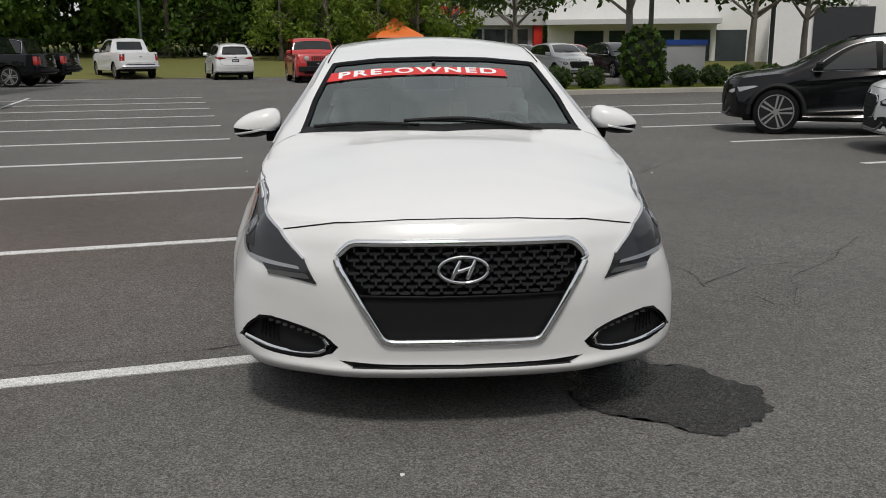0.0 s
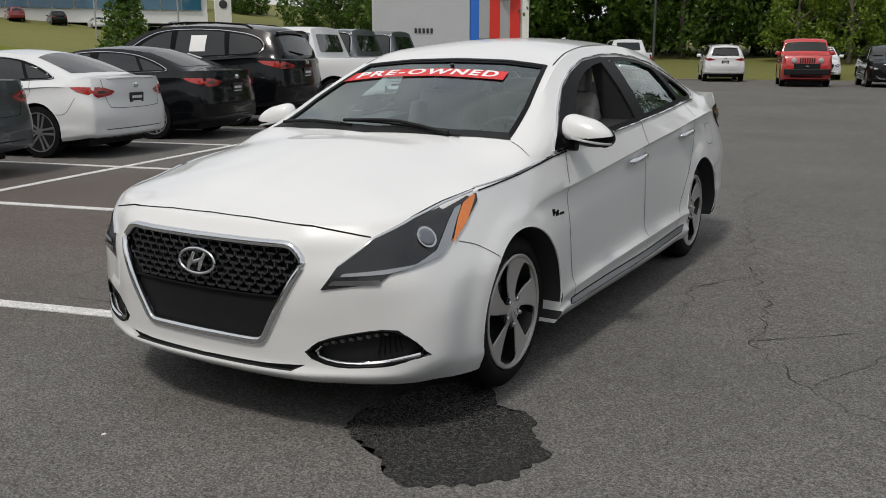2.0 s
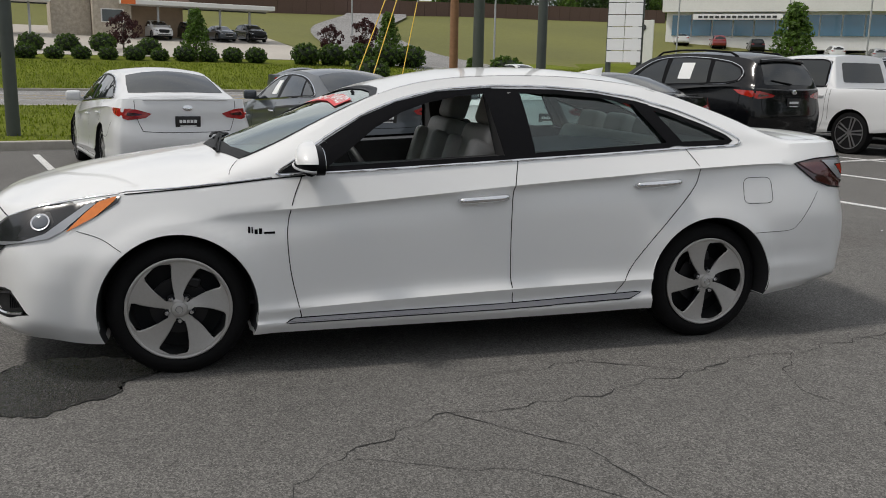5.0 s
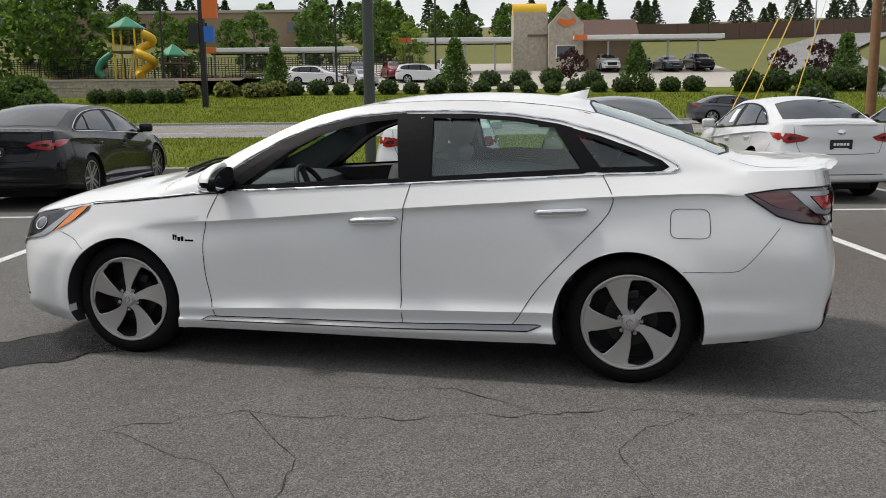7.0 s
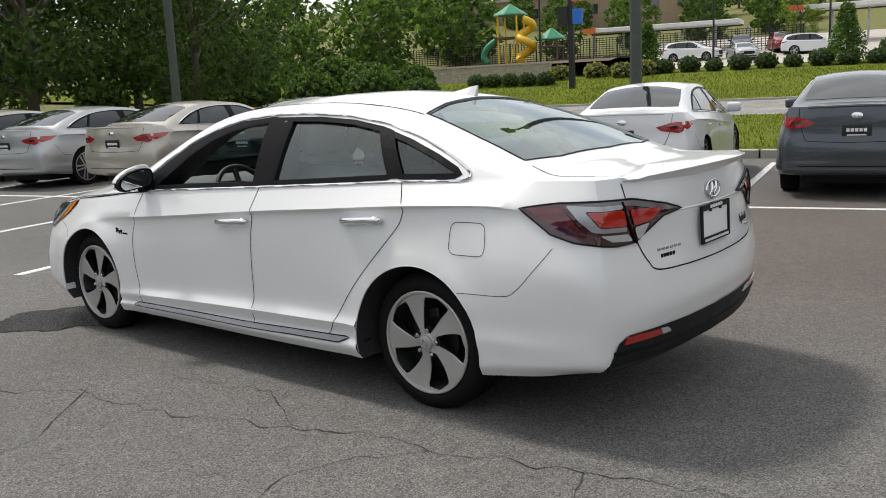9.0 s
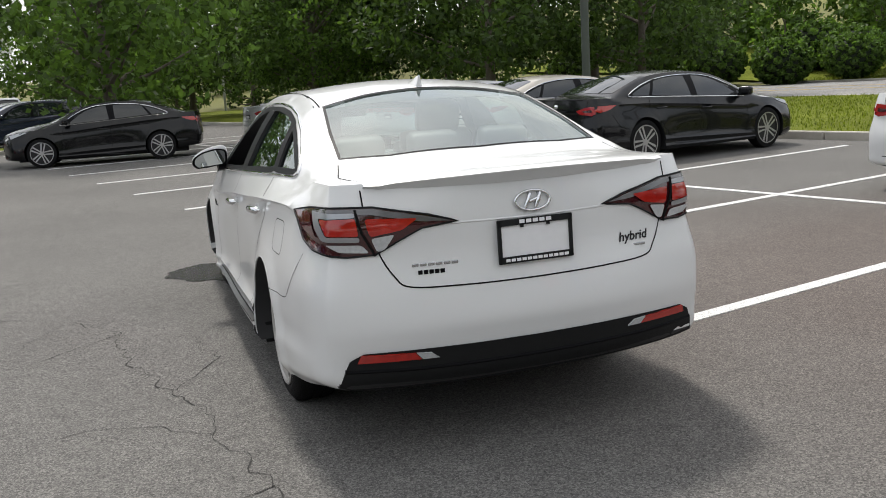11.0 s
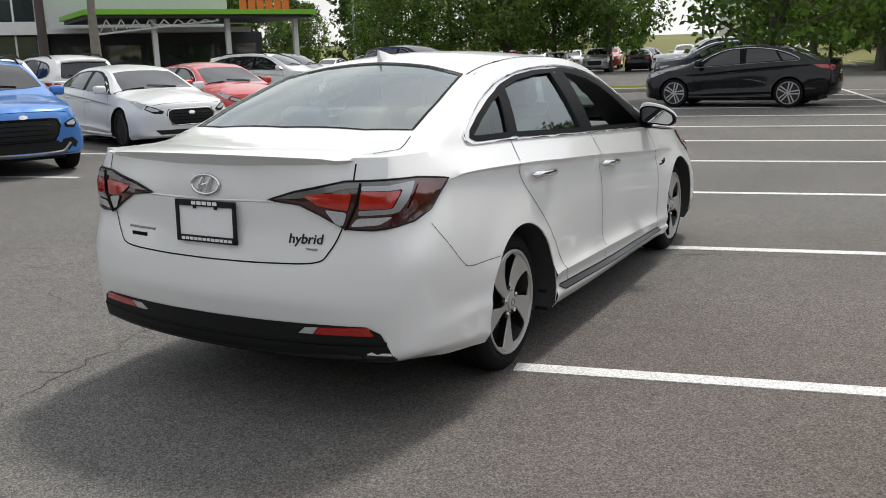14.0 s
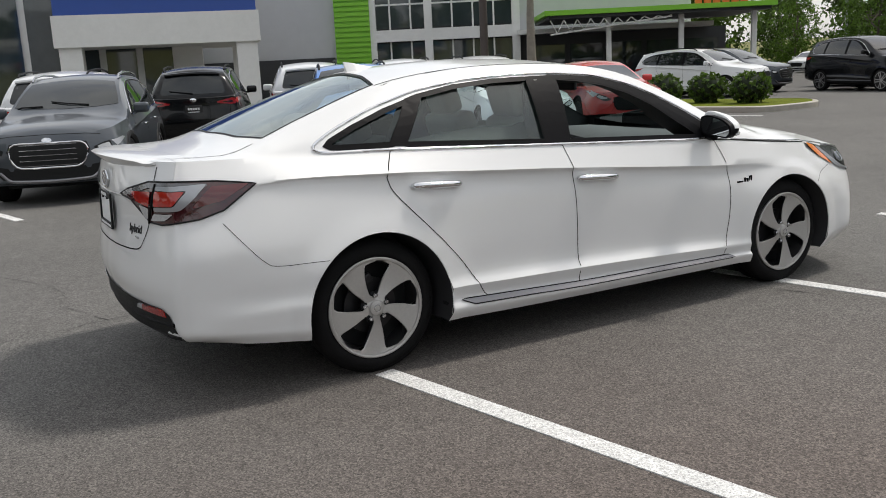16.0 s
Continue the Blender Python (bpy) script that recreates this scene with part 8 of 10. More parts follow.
    SKIN = hero_skin
    return car


FLEET = {}


def place_car(kind, paint, name, label, category, L, W, H, m, **kw):
    turned = m @ Matrix.Rotation(radians(90), 4, "Z") if kind in LOOKS else m
    key = (kind, paint, L, W, H, tuple(sorted(kw.items())), name, label)
    if key in FLEET:
        return copy_thing(FLEET[key], turned)
    car = (skinned_car if kind in LOOKS else parked_car)(kind, paint, name, label, category, L, W, H, m, **kw)
    FLEET[key] = car
    return car


def west(V, kind, paint, name, label, L, W, H, rear=-6.0, dv=0.0, **kw):
    """Nose to the verge: the tail shows to the lot."""
    cat = {"sedan": "car", "suv": "car", "pickup": "pickup truck", "jeep": "car"}[kind]
    return place_car(kind, paint, name, label, cat, L, W, H, uv_pose(rear - L / 2, V + dv, 0, 180), **kw)


def east(V, kind, paint, name, label, L, W, H, nose=7.1, back=False, **kw):
    cat = {"sedan": "car", "suv": "car", "pickup": "pickup truck", "jeep": "car"}[kind]
    return place_car(kind, paint, name, label, cat, L, W, H, uv_pose(nose + L / 2, V, 0, 0 if back else 180), **kw)


def park_all():
    west(1.50, "sedan", "white", "white_saloon", "white compact saloon with a dealer plate, by the verge", 4.46, 1.80, 1.42, group="verge row")
    west(4.15, "sedan", "grey", "grey_sedan", "dark grey sedan with a paper sticker on its window", 4.65, 1.82, 1.45, sticker=True, group="verge row")
    west(6.80, "sedan", "white", "white_coupe", "white two-door coupe with red tail lights", 4.43, 1.78, 1.42, sticker=True, group="verge row")
    west(9.50, "sedan", "black", "black_sedan", "glossy black sedan parked by the verge", 4.95, 1.85, 1.48, group="verge row")
    west(12.15, "suv", "black", "black_suv", "large black suv with silver roof rails", 5.3, 2.0, 1.92, sticker=True, rails=True, group="verge row")
    west(15.2, "pickup", "white", "white_pickup", "white crew-cab pickup truck with a chrome bumper", 5.9, 2.05, 1.93, rear=-5.1, group="verge row")
    west(18.0, "pickup", "grey", "grey_pickup", "dark grey crew-cab pickup truck", 5.9, 2.05, 1.95, rear=-5.3, group="verge row")
    west(20.8, "pickup", "grey", "grey_pickup", "dark grey crew-cab pickup truck", 5.9, 2.05, 1.95, rear=-5.3, group="verge row")
    west(-4.4, "sedan", "black", "black_sedan", "glossy black sports sedan with twin exhausts", 4.9, 1.86, 1.43, group="verge row")
    west(-7.1, "sedan", "beige", "beige_sedan", "champagne beige full-size sedan", 4.96, 1.84, 1.46, group="verge row")
    west(-9.75, "sedan", "silver", "silver_sedan", "silver sedan with slim red tail lights", 4.9, 1.82, 1.45, group="verge row")
    west(-12.4, "sedan", "beige", "beige_sedan", "champagne beige full-size sedan", 4.96, 1.84, 1.46, group="verge row")
    west(-15.1, "sedan", "silver", "silver_sedan", "silver sedan with slim red tail lights", 4.9, 1.82, 1.45, group="verge row")
    west(-17.8, "sedan", "silver", "silver_sedan", "silver sedan with slim red tail lights", 4.9, 1.82, 1.45, group="verge row")
    # east row, noses to the lane
    place_car("suv", "black", "black_crossover", "black compact crossover with silver wheels", "car", 4.21, 1.80, 1.60, uv_pose(9.7, 8.6, 0, 147), cladding=True, rails=True, group="lane row")
    place_car("suv", "white", "white_crossover", "white compact crossover with black cladding", "car", 4.21, 1.80, 1.60, uv_pose(9.7, 5.2, 0, 147), cladding=True, group="lane row")
    for U, V, kind, paint, nm, lb, size, kw in ((9.5, 0.54, "suv", "grey", "grey_crossover", "dark grey compact crossover with roof rails", (4.21, 1.80, 1.60), dict(cladding=True, rails=True)), (9.26, -4.1, "suv", "blue", "blue_crossover", "bright blue compact crossover with black cladding", (4.21, 1.80, 1.60), dict(cladding=True, rails=True)),
                                                (9.4, -8.1, "sedan", "white", "white_sports_sedan", "white sporty sedan with a black grille", (4.9, 1.86, 1.45), dict(dark_rims=True)), (9.6, -11.3, "sedan", "red", "red_sedan", "red sporty sedan with a black grille", (4.9, 1.86, 1.45), dict(dark_rims=True))):
        place_car(kind, paint, nm, lb, "car", *size, uv_pose(U, V, 0, 147), group="lane row", **kw)
    # second row, tails to the lane
    for k, (paint, nm, lb) in enumerate((("white", "white_suv", "white mid-size suv with dark glass and roof rails"),) * 3 + (("black", "black_mid_suv", "black mid-size suv with slim roof rails"), ("white", "white_suv", "white mid-size suv with dark glass and roof rails"))):
        place_car("suv", paint, nm, lb, "car", 4.75, 1.90, 1.72, uv_pose(14.3, -12.0 + 2.7 * k, 0, -33), rails=True, group="second row")
    east(-23.0, "suv", "white", "white_family_suv", "white family suv beside the planted island", 4.78, 1.90, 1.71, nose=11.6, rails=True, group="lane row")
    east(-25.8, "suv", "grey", "grey_family_suv", "grey family suv beside the planted island", 4.78, 1.90, 1.71, nose=12.2, group="lane row")
    place_car("suv", "black", "black_off_roader", "black boxy suv with silver wheels", "car", 4.95, 2.0, 1.87, uv_pose(9.6, -26.6, 0, 154), group="lane row")
    place_car("sedan", "black", "black_compact_sedan", "black compact sedan parked alone across stalls", "car", 4.63, 1.76, 1.50, uv_pose(-1.93, -16.8, 0, -17))
    for i in range(14):
        paint = ("black", "silver", "maroon", "red", "red", "maroon", "red", "silver", "maroon", "red", "red", "maroon", "red", "black")[i]
        place_car("suv" if i % 3 else "sedan", paint, paint + "_parked_car", paint + " car in the long sales row", "car", 4.6, 1.85, 1.6 if i % 3 else 1.45, uv_pose(11.4 + 0.08 * i, -30.2 - 2.75 * i, 0, 157), plain=True, plate=False, group="sales row")
    far = []
    for i in range(12):
        paint = ("white", "silver", "black", "white", "navy", "red", "white", "silver", "grey", "white", "black", "white")[i]
        far.append(place_car("suv" if i % 2 else "sedan", paint, paint + "_distant_car", paint + " car in the far lot", "car", 4.6, 1.85, 1.62 if i % 2 else 1.45, uv_pose(-8 + 2.75 * i, -63, rise(0, -63), 90 if i % 4 else 84), plain=True, plate=False, group="far cars"))
    for i in range(9):
        copy_thing(far[(5 * i + 2) % 12], uv_pose(3 + 2.8 * i, -55.5, 0, 180 if i % 3 else 0))
    # north row, noses to us
    for U, kind, paint, nm, lb, L, H in ((4.75, "jeep", "red", "red_off_roader", "red off-road vehicle with seven-slot grille and banner", 4.3, 1.84), (7.9, "suv", "black", "black_north_suv", "black suv facing the lot", 4.55, 1.68), (10.9, "suv", "grey", "grey_north_suv", "dark grey suv with a chrome grille", 4.48, 1.65),
                                       (13.9, "suv", "grey", "grey_north_suv", "dark grey suv with a chrome grille", 4.48, 1.65), (16.8, "suv", "white", "white_north_suv", "white suv facing the lot", 4.66, 1.66), (19.8, "suv", "black", "black_north_suv", "black suv facing the lot", 4.55, 1.68)):
        place_car(kind, paint, nm, lb, "car", L, 1.88, H, uv_pose(U, 34.3 + L / 2, 0, -90), group="north row")
    for U, paint in ((6.2, "white"), (9.4, "maroon"), (12.4, "white"), (15.3, "maroon"), (18.3, "silver"), (21.5, "red"), (24.5, "white")):
        place_car("suv", paint, paint + "_rear_row_suv", paint + " suv in the row behind", "car", 4.6, 1.86, 1.66, uv_pose(U, 45.5, 0, -90), plain=True, plate=False, group="north back row")
    place_car("suv", "white", "white_parked_suv", "white suv showing its tail, parked by hedges", "car", 4.75, 1.92, 1.72, uv_pose(1.5, 42.0, 0, 95), rails=True)
    place_car("pickup", "white", "white_tall_pickup", "white crew-cab pickup truck on a brick apron", "pickup truck", 5.9, 2.03, 1.98, uv_pose(-3.5, 45.4, 0.02, 108))
    for U, V, paint in ((-8.6, 36.0, "black"), (-8.0, 39.4, "black")):
        place_car("pickup", paint, paint + "_far_pickup", paint + " crew-cab pickup truck at the lot edge", "pickup truck", 5.9, 2.05, 1.95, uv_pose(U, V, 0, 165), group="far pickups")
    # across the road
    for U, V, kind, paint, turn in ((-71, -9.6, "suv", "white", 80), (-75, -6.4, "suv", "navy", 10), (-70, -5.6, "sedan", "silver", 20), (-75, -3.2, "suv", "maroon", 15), (-72, -0.6, "suv", "white", 95), (-77, 1.5, "suv", "white", 10), (-80, 16.5, "suv", "white", 5), (-80, 19.4, "suv", "black", 5), (-80, 22.3, "sedan", "grey", 5), (-80, 25.2, "suv", "black", 5)):
        place_car(kind, paint, paint + "_diner_car", paint + " car parked at the drive-in", "car", 4.7, 1.85, 1.7 if kind == "suv" else 1.45, uv_pose(U, V, rise(U, V), turn), plain=True, plate=False, group="drive-in cars")
    place_car("sedan", "grey", "grey_passing_car", "grey hatchback on the road", "car", 4.4, 1.8, 1.45, uv_pose(-40, 16.0, 0.02, 92), plain=True, plate=False)
    place_car("suv", "white", "white_junction_suv", "white suv waiting at the side road", "car", 4.6, 1.9, 1.75, uv_pose(-50, 36, rise(-50, 36), 0), plain=True, plate=False)
    for i in range(9):
        paint = ("white", "maroon", "black", "white", "white", "silver", "white", "grey", "white")[i]
        U, V = -84 + 3.6 * i, 84 + 2.9 * i
        place_car("suv" if i % 3 else "sedan", paint, paint + "_showroom_car", paint + " car before the white showroom", "car", 4.7, 1.85, 1.7 if i % 3 else 1.45, uv_pose(U, V, rise(U, V) - 0.05, 140), plain=True, plate=False, group="showroom cars")



# ---------------------------------------------------------------- plants


def leaf_mat(name, color, spread=0.45):
    m = bpy.data.materials.new(name)
    m.use_nodes = True
    nt = m.node_tree
    p = nt.nodes["Principled BSDF"]
    p.inputs["Roughness"].default_value = 0.6
    p.inputs["Specular IOR Level"].default_value = 0.3
    geo = nt.nodes.new("ShaderNodeNewGeometry")
    mr = nt.nodes.new("ShaderNodeMapRange")
    mr.inputs["To Min"].default_value, mr.inputs["To Max"].default_value = 1 - spread, 1 + spread
    rgb = nt.nodes.new("ShaderNodeRGB")
    rgb.outputs[0].default_value = (*color, 1)
    vm = nt.nodes.new("ShaderNodeVectorMath")
    vm.operation = "SCALE"
    nt.links.new(geo.outputs["Random Per Island"], mr.inputs["Value"])
    nt.links.new(rgb.outputs[0], vm.inputs[0])
    nt.links.new(mr.outputs[0], vm.inputs["Scale"])
    nt.links.new(vm.outputs[0], p.inputs["Base Color"])
    # thin leaves let part of the light through
    through_leaf = nt.nodes.new("ShaderNodeBsdfTranslucent")
    mix = nt.nodes.new("ShaderNodeMixShader")
    mix.inputs[0].default_value = 0.42
    warm = nt.nodes.new("ShaderNodeVectorMath")
    warm.operation = "MULTIPLY"
    warm.inputs[1].default_value = (1.5, 1.6, 0.9)
    nt.links.new(vm.outputs[0], warm.inputs[0])
    nt.links.new(warm.outputs[0], through_leaf.inputs["Color"])
    nt.links.new(p.outputs[0], mix.inputs[1])
    nt.links.new(through_leaf.outputs[0], mix.inputs[2])
    nt.links.new(mix.outputs[0], nt.nodes["Material Output"].inputs["Surface"])
    return m


LEAF_DARK = leaf_mat("dark_oak_leaves", (0.048, 0.082, 0.020), 0.6)
LEAF_MID = leaf_mat("green_leaves", (0.075, 0.130, 0.026), 0.6)
LEAF_LIGHT = leaf_mat("light_yellow_green_leaves", (0.15, 0.21, 0.035))
LEAF_PINE = leaf_mat("pine_needles", (0.030, 0.055, 0.020))
LEAF_HEDGE = leaf_mat("clipped_hedge_leaves", (0.058, 0.100, 0.022))
GRASS_BLADE = leaf_mat("grass_blades", (0.120, 0.150, 0.016), 0.4)
LEAF_PURPLE = leaf_mat("purple_plum_leaves", (0.055, 0.022, 0.028))
LEAF_DRY = leaf_mat("straw_grass_blades", (0.24, 0.24, 0.09))
BARK = mat("grey_brown_bark", (0.11, 0.092, 0.075), 0.9, var=0.2, vscale=9, bump=0.8, bscale=26)
BARK_PALE = mat("pale_smooth_bark", (0.24, 0.215, 0.18), 0.85, var=0.18, vscale=6, bump=0.5, bscale=18)


def leaves(name, clumps, per, size, rng, material, parent=None):
    """Many small two-triangle leaves scattered round clump centres (x, y, z, radius)."""
    c = np.repeat(np.array(clumps, float), per, axis=0)
    n = len(c)
    d = rng.normal(size=(n, 3))
    d /= np.linalg.norm(d, axis=1)[:, None]
    rad = c[:, 3] * (0.45 + 0.55 * rng.random(n) ** 0.5)
    at = c[:, :3] + d * rad[:, None] * np.array([1, 1, 0.8])
    a = rng.normal(size=(n, 3)) + d * 0.2
    a /= np.linalg.norm(a, axis=1)[:, None]
    b = np.cross(a, d + 0.6 * rng.normal(size=(n, 3)))
    b /= np.linalg.norm(b, axis=1)[:, None] + 1e-9
    s = size * (0.6 + 0.8 * rng.random(n))[:, None]
    v = np.stack([at - a * s, at + b * s * 0.55, at + a * s, at - b * s * 0.55], axis=1).reshape(-1, 3)
    me = bpy.data.meshes.new(name)
    me.vertices.add(4 * n)
    me.vertices.foreach_set("co", v.ravel())
    me.loops.add(4 * n)
    me.loops.foreach_set("vertex_index", np.arange(4 * n))
    me.polygons.add(n)
    me.polygons.foreach_set("loop_start", np.arange(n) * 4)
    me.polygons.foreach_set("loop_total", np.full(n, 4))
    me.update(calc_edges=True)
    me.materials.append(material)
    ob = new(name, me)
    if parent is not None:
        ob.parent = parent
    return ob


def tree(kind, m, label, seed, H=9.0, R=3.2, clear=0.3, material=None, n=110, per=38, size=0.16, bark=None, group="trees"):
    rng = np.random.default_rng(seed)
    rnd = random.Random(seed)
    t = thing("tree", label, "tree", m, group)
    lean = Vector((rnd.uniform(-0.3, 0.3), rnd.uniform(-0.3, 0.3), 0))
    clumps = []
    if kind == "pine":
        for i in range(n):
            f = (i + 0.5) / n
            z = H * (clear + (1 - clear) * f)
            r = R * (1 - f) ** 0.8 * (0.55 + 0.45 * rnd.random()) + 0.12
            a = i * 2.39996 + rnd.random()
            clumps.append((r * math.cos(a), r * math.sin(a), z - 0.12 * r, 0.22 * R * (1 - f) + 0.28))
    else:
        for i in range(n):
            a = i * 2.39996 + rnd.uniform(-0.4, 0.4)
            f = rnd.random()
            z = H * (clear + (1 - clear) * f)
            prof = math.sin(math.pi * min(1, 0.12 + f * 0.88)) ** 0.6
            r = R * prof * (0.35 + 0.65 * rnd.random() ** 0.5)
            k = 1 + 0.35 * noise.noise(Vector((math.cos(a) * 1.5, math.sin(a) * 1.5, z * 0.4 + seed)))
            clumps.append((lean.x * f + r * k * math.cos(a), lean.y * f + r * k * math.sin(a), z, R * 0.20 * (0.7 + 0.7 * rnd.random())))
    bm = bmesh.new()
    top = H * (0.92 if kind == "pine" else 0.72)
    r0 = 0.018 * H + 0.03
    trunk_pts = [Vector((lean.x * f * f + 0.05 * math.sin(5 * f + seed), lean.y * f * f, top * f)) for f in [i / 7 for i in range(8)]]
    tube(bm, trunk_pts, [r0 * (1.35 if i == 0 else 1) * (1 - 0.82 * i / 7) for i in range(8)], 9)
    for i in range(0, n, max(1, n // 14)):
        x, y, z, r = clumps[i]
        f = min(0.95, max(clear * 0.9, (z / H) * 0.75)) / 0.75 * (0.75 if kind != "pine" else 0.9)
        base = catmull(trunk_pts, min(6.99, 7 * min(1, f * H / top * 0.8)))
        mid = base.lerp(Vector((x, y, z)), 0.5) + Vector((0, 0, -0.10 * H * 0.1))
        tube(bm, [base, mid, (x, y, z)], [r0 * 0.38, r0 * 0.24, r0 * 0.08], 6)
    part("trunk", bm, bark or BARK, t, "tapered trunk with limbs", smooth=60)
    crown = leaves("crown", clumps, per, size, rng, material or LEAF_MID, t)
    crown["label"] = "leafy crown with gaps"
    return t


def bush(m, label, seed, r=0.5, h=0.9, material=None, per=26, n=46, size=0.05, group="bushes", name="bush"):
    rng = np.random.default_rng(seed)
    rnd = random.Random(seed)
    b = thing(name, label, "bush", m, group)
    bm = bmesh.new()
    bmesh.ops.create_icosphere(bm, subdivisions=2, radius=1)
    for v in bm.verts:
        k = 0.86 + 0.08 * noise.noise(v.co * 2 + Vector((seed, 0, 0)))
        v.co = Vector((v.co.x * r * k, v.co.y * r * k, h * 0.5 + v.co.z * h * 0.5 * k))
    # added solid core, its near-black colour standing in for shade between the leaves
    part("core", bm, mat("dark_bush_core", (0.012, 0.02, 0.008), 0.95) if "dark_bush_core" not in bpy.data.materials else bpy.data.materials["dark_bush_core"], b, smooth=60)
    cl = []
    for i in range(n):
        z = 1 - 2 * (i + 0.5) / n
        a = i * 2.39996
        q = math.sqrt(max(0, 1 - z * z))
        cl.append((r * 0.9 * q * math.cos(a), r * 0.9 * q * math.sin(a), max(0.03, h * 0.5 + h * 0.46 * z), 0.13 * r + 0.03))
    leaves("foliage", cl, per, size, rng, material or LEAF_HEDGE, b)["label"] = "dense small leaves"
    return b


def spread(src, places):
    for U, V, turn, k in places:
        copy_thing(src, uv_pose(U, V, rise(U, V) - 0.02, turn) @ Matrix.Scale(k, 4))


def scaled_copy(src, U, V, turn, k, z=None):
    ob = copy_thing(src, Matrix())
    ob.matrix_basis = uv_pose(U, V, rise(U, V) - 0.03 if z is None else z, turn) @ Matrix.Scale(k, 4)
    return ob


def blades(name, label, u0, u1, v0, v1, n, height, ground, seed):
    """Mown grass blades over a strip of the plan."""
    rng = np.random.default_rng(seed)
    u, v = rng.uniform(u0, u1, n), rng.uniform(v0, v1, n)
    z = ground(u, v)
    c, si = math.cos(TH), math.sin(TH)
    base = np.stack([u * c - v * si, u * si + v * c, z], axis=1)
    a = rng.uniform(0, 2 * math.pi, n)
    h = height * rng.uniform(0.5, 1.3, n)
    side = np.stack([np.cos(a), np.sin(a), np.zeros(n)], axis=1) * (0.22 * h)[:, None]
    lean = np.stack([-np.sin(a), np.cos(a), np.zeros(n)], axis=1) * (h * rng.uniform(-0.6, 0.6, n))[:, None]
    tip = base + lean
    tip[:, 2] += h
    co = np.stack([base - side, base + side, tip], axis=1).reshape(-1, 3)
    me = bpy.data.meshes.new(name)
    me.vertices.add(3 * n)
    me.vertices.foreach_set("co", co.ravel())
    me.loops.add(3 * n)
    me.loops.foreach_set("vertex_index", np.arange(3 * n))
    me.polygons.add(n)
    me.polygons.foreach_set("loop_start", np.arange(n) * 3)
    me.polygons.foreach_set("loop_total", np.full(n, 3))
    me.update(calc_edges=True)
    me.materials.append(GRASS_BLADE)
    tagged(new(name, me), label, "grass", kind="stuff")


def build_grass():
    blades("verge_grass", "short mown green grass on the verge", -25.8, -11.75, -34, 30, 60000, 0.07, lambda u, v: np.interp(u, [-26, -24, -20, -16, -13, -11.6], [0.13, 0.13, 0.16, 0.17, 0.15, 0.13]) - 0.005, 5)
    blades("bank_grass", "mown green grass on the sloping bank", -60, -46.3, -32, 50, 50000, 0.13, lambda u, v: np.array([rise(p, q) for p, q in zip(u, v)]) + 0.09, 6)


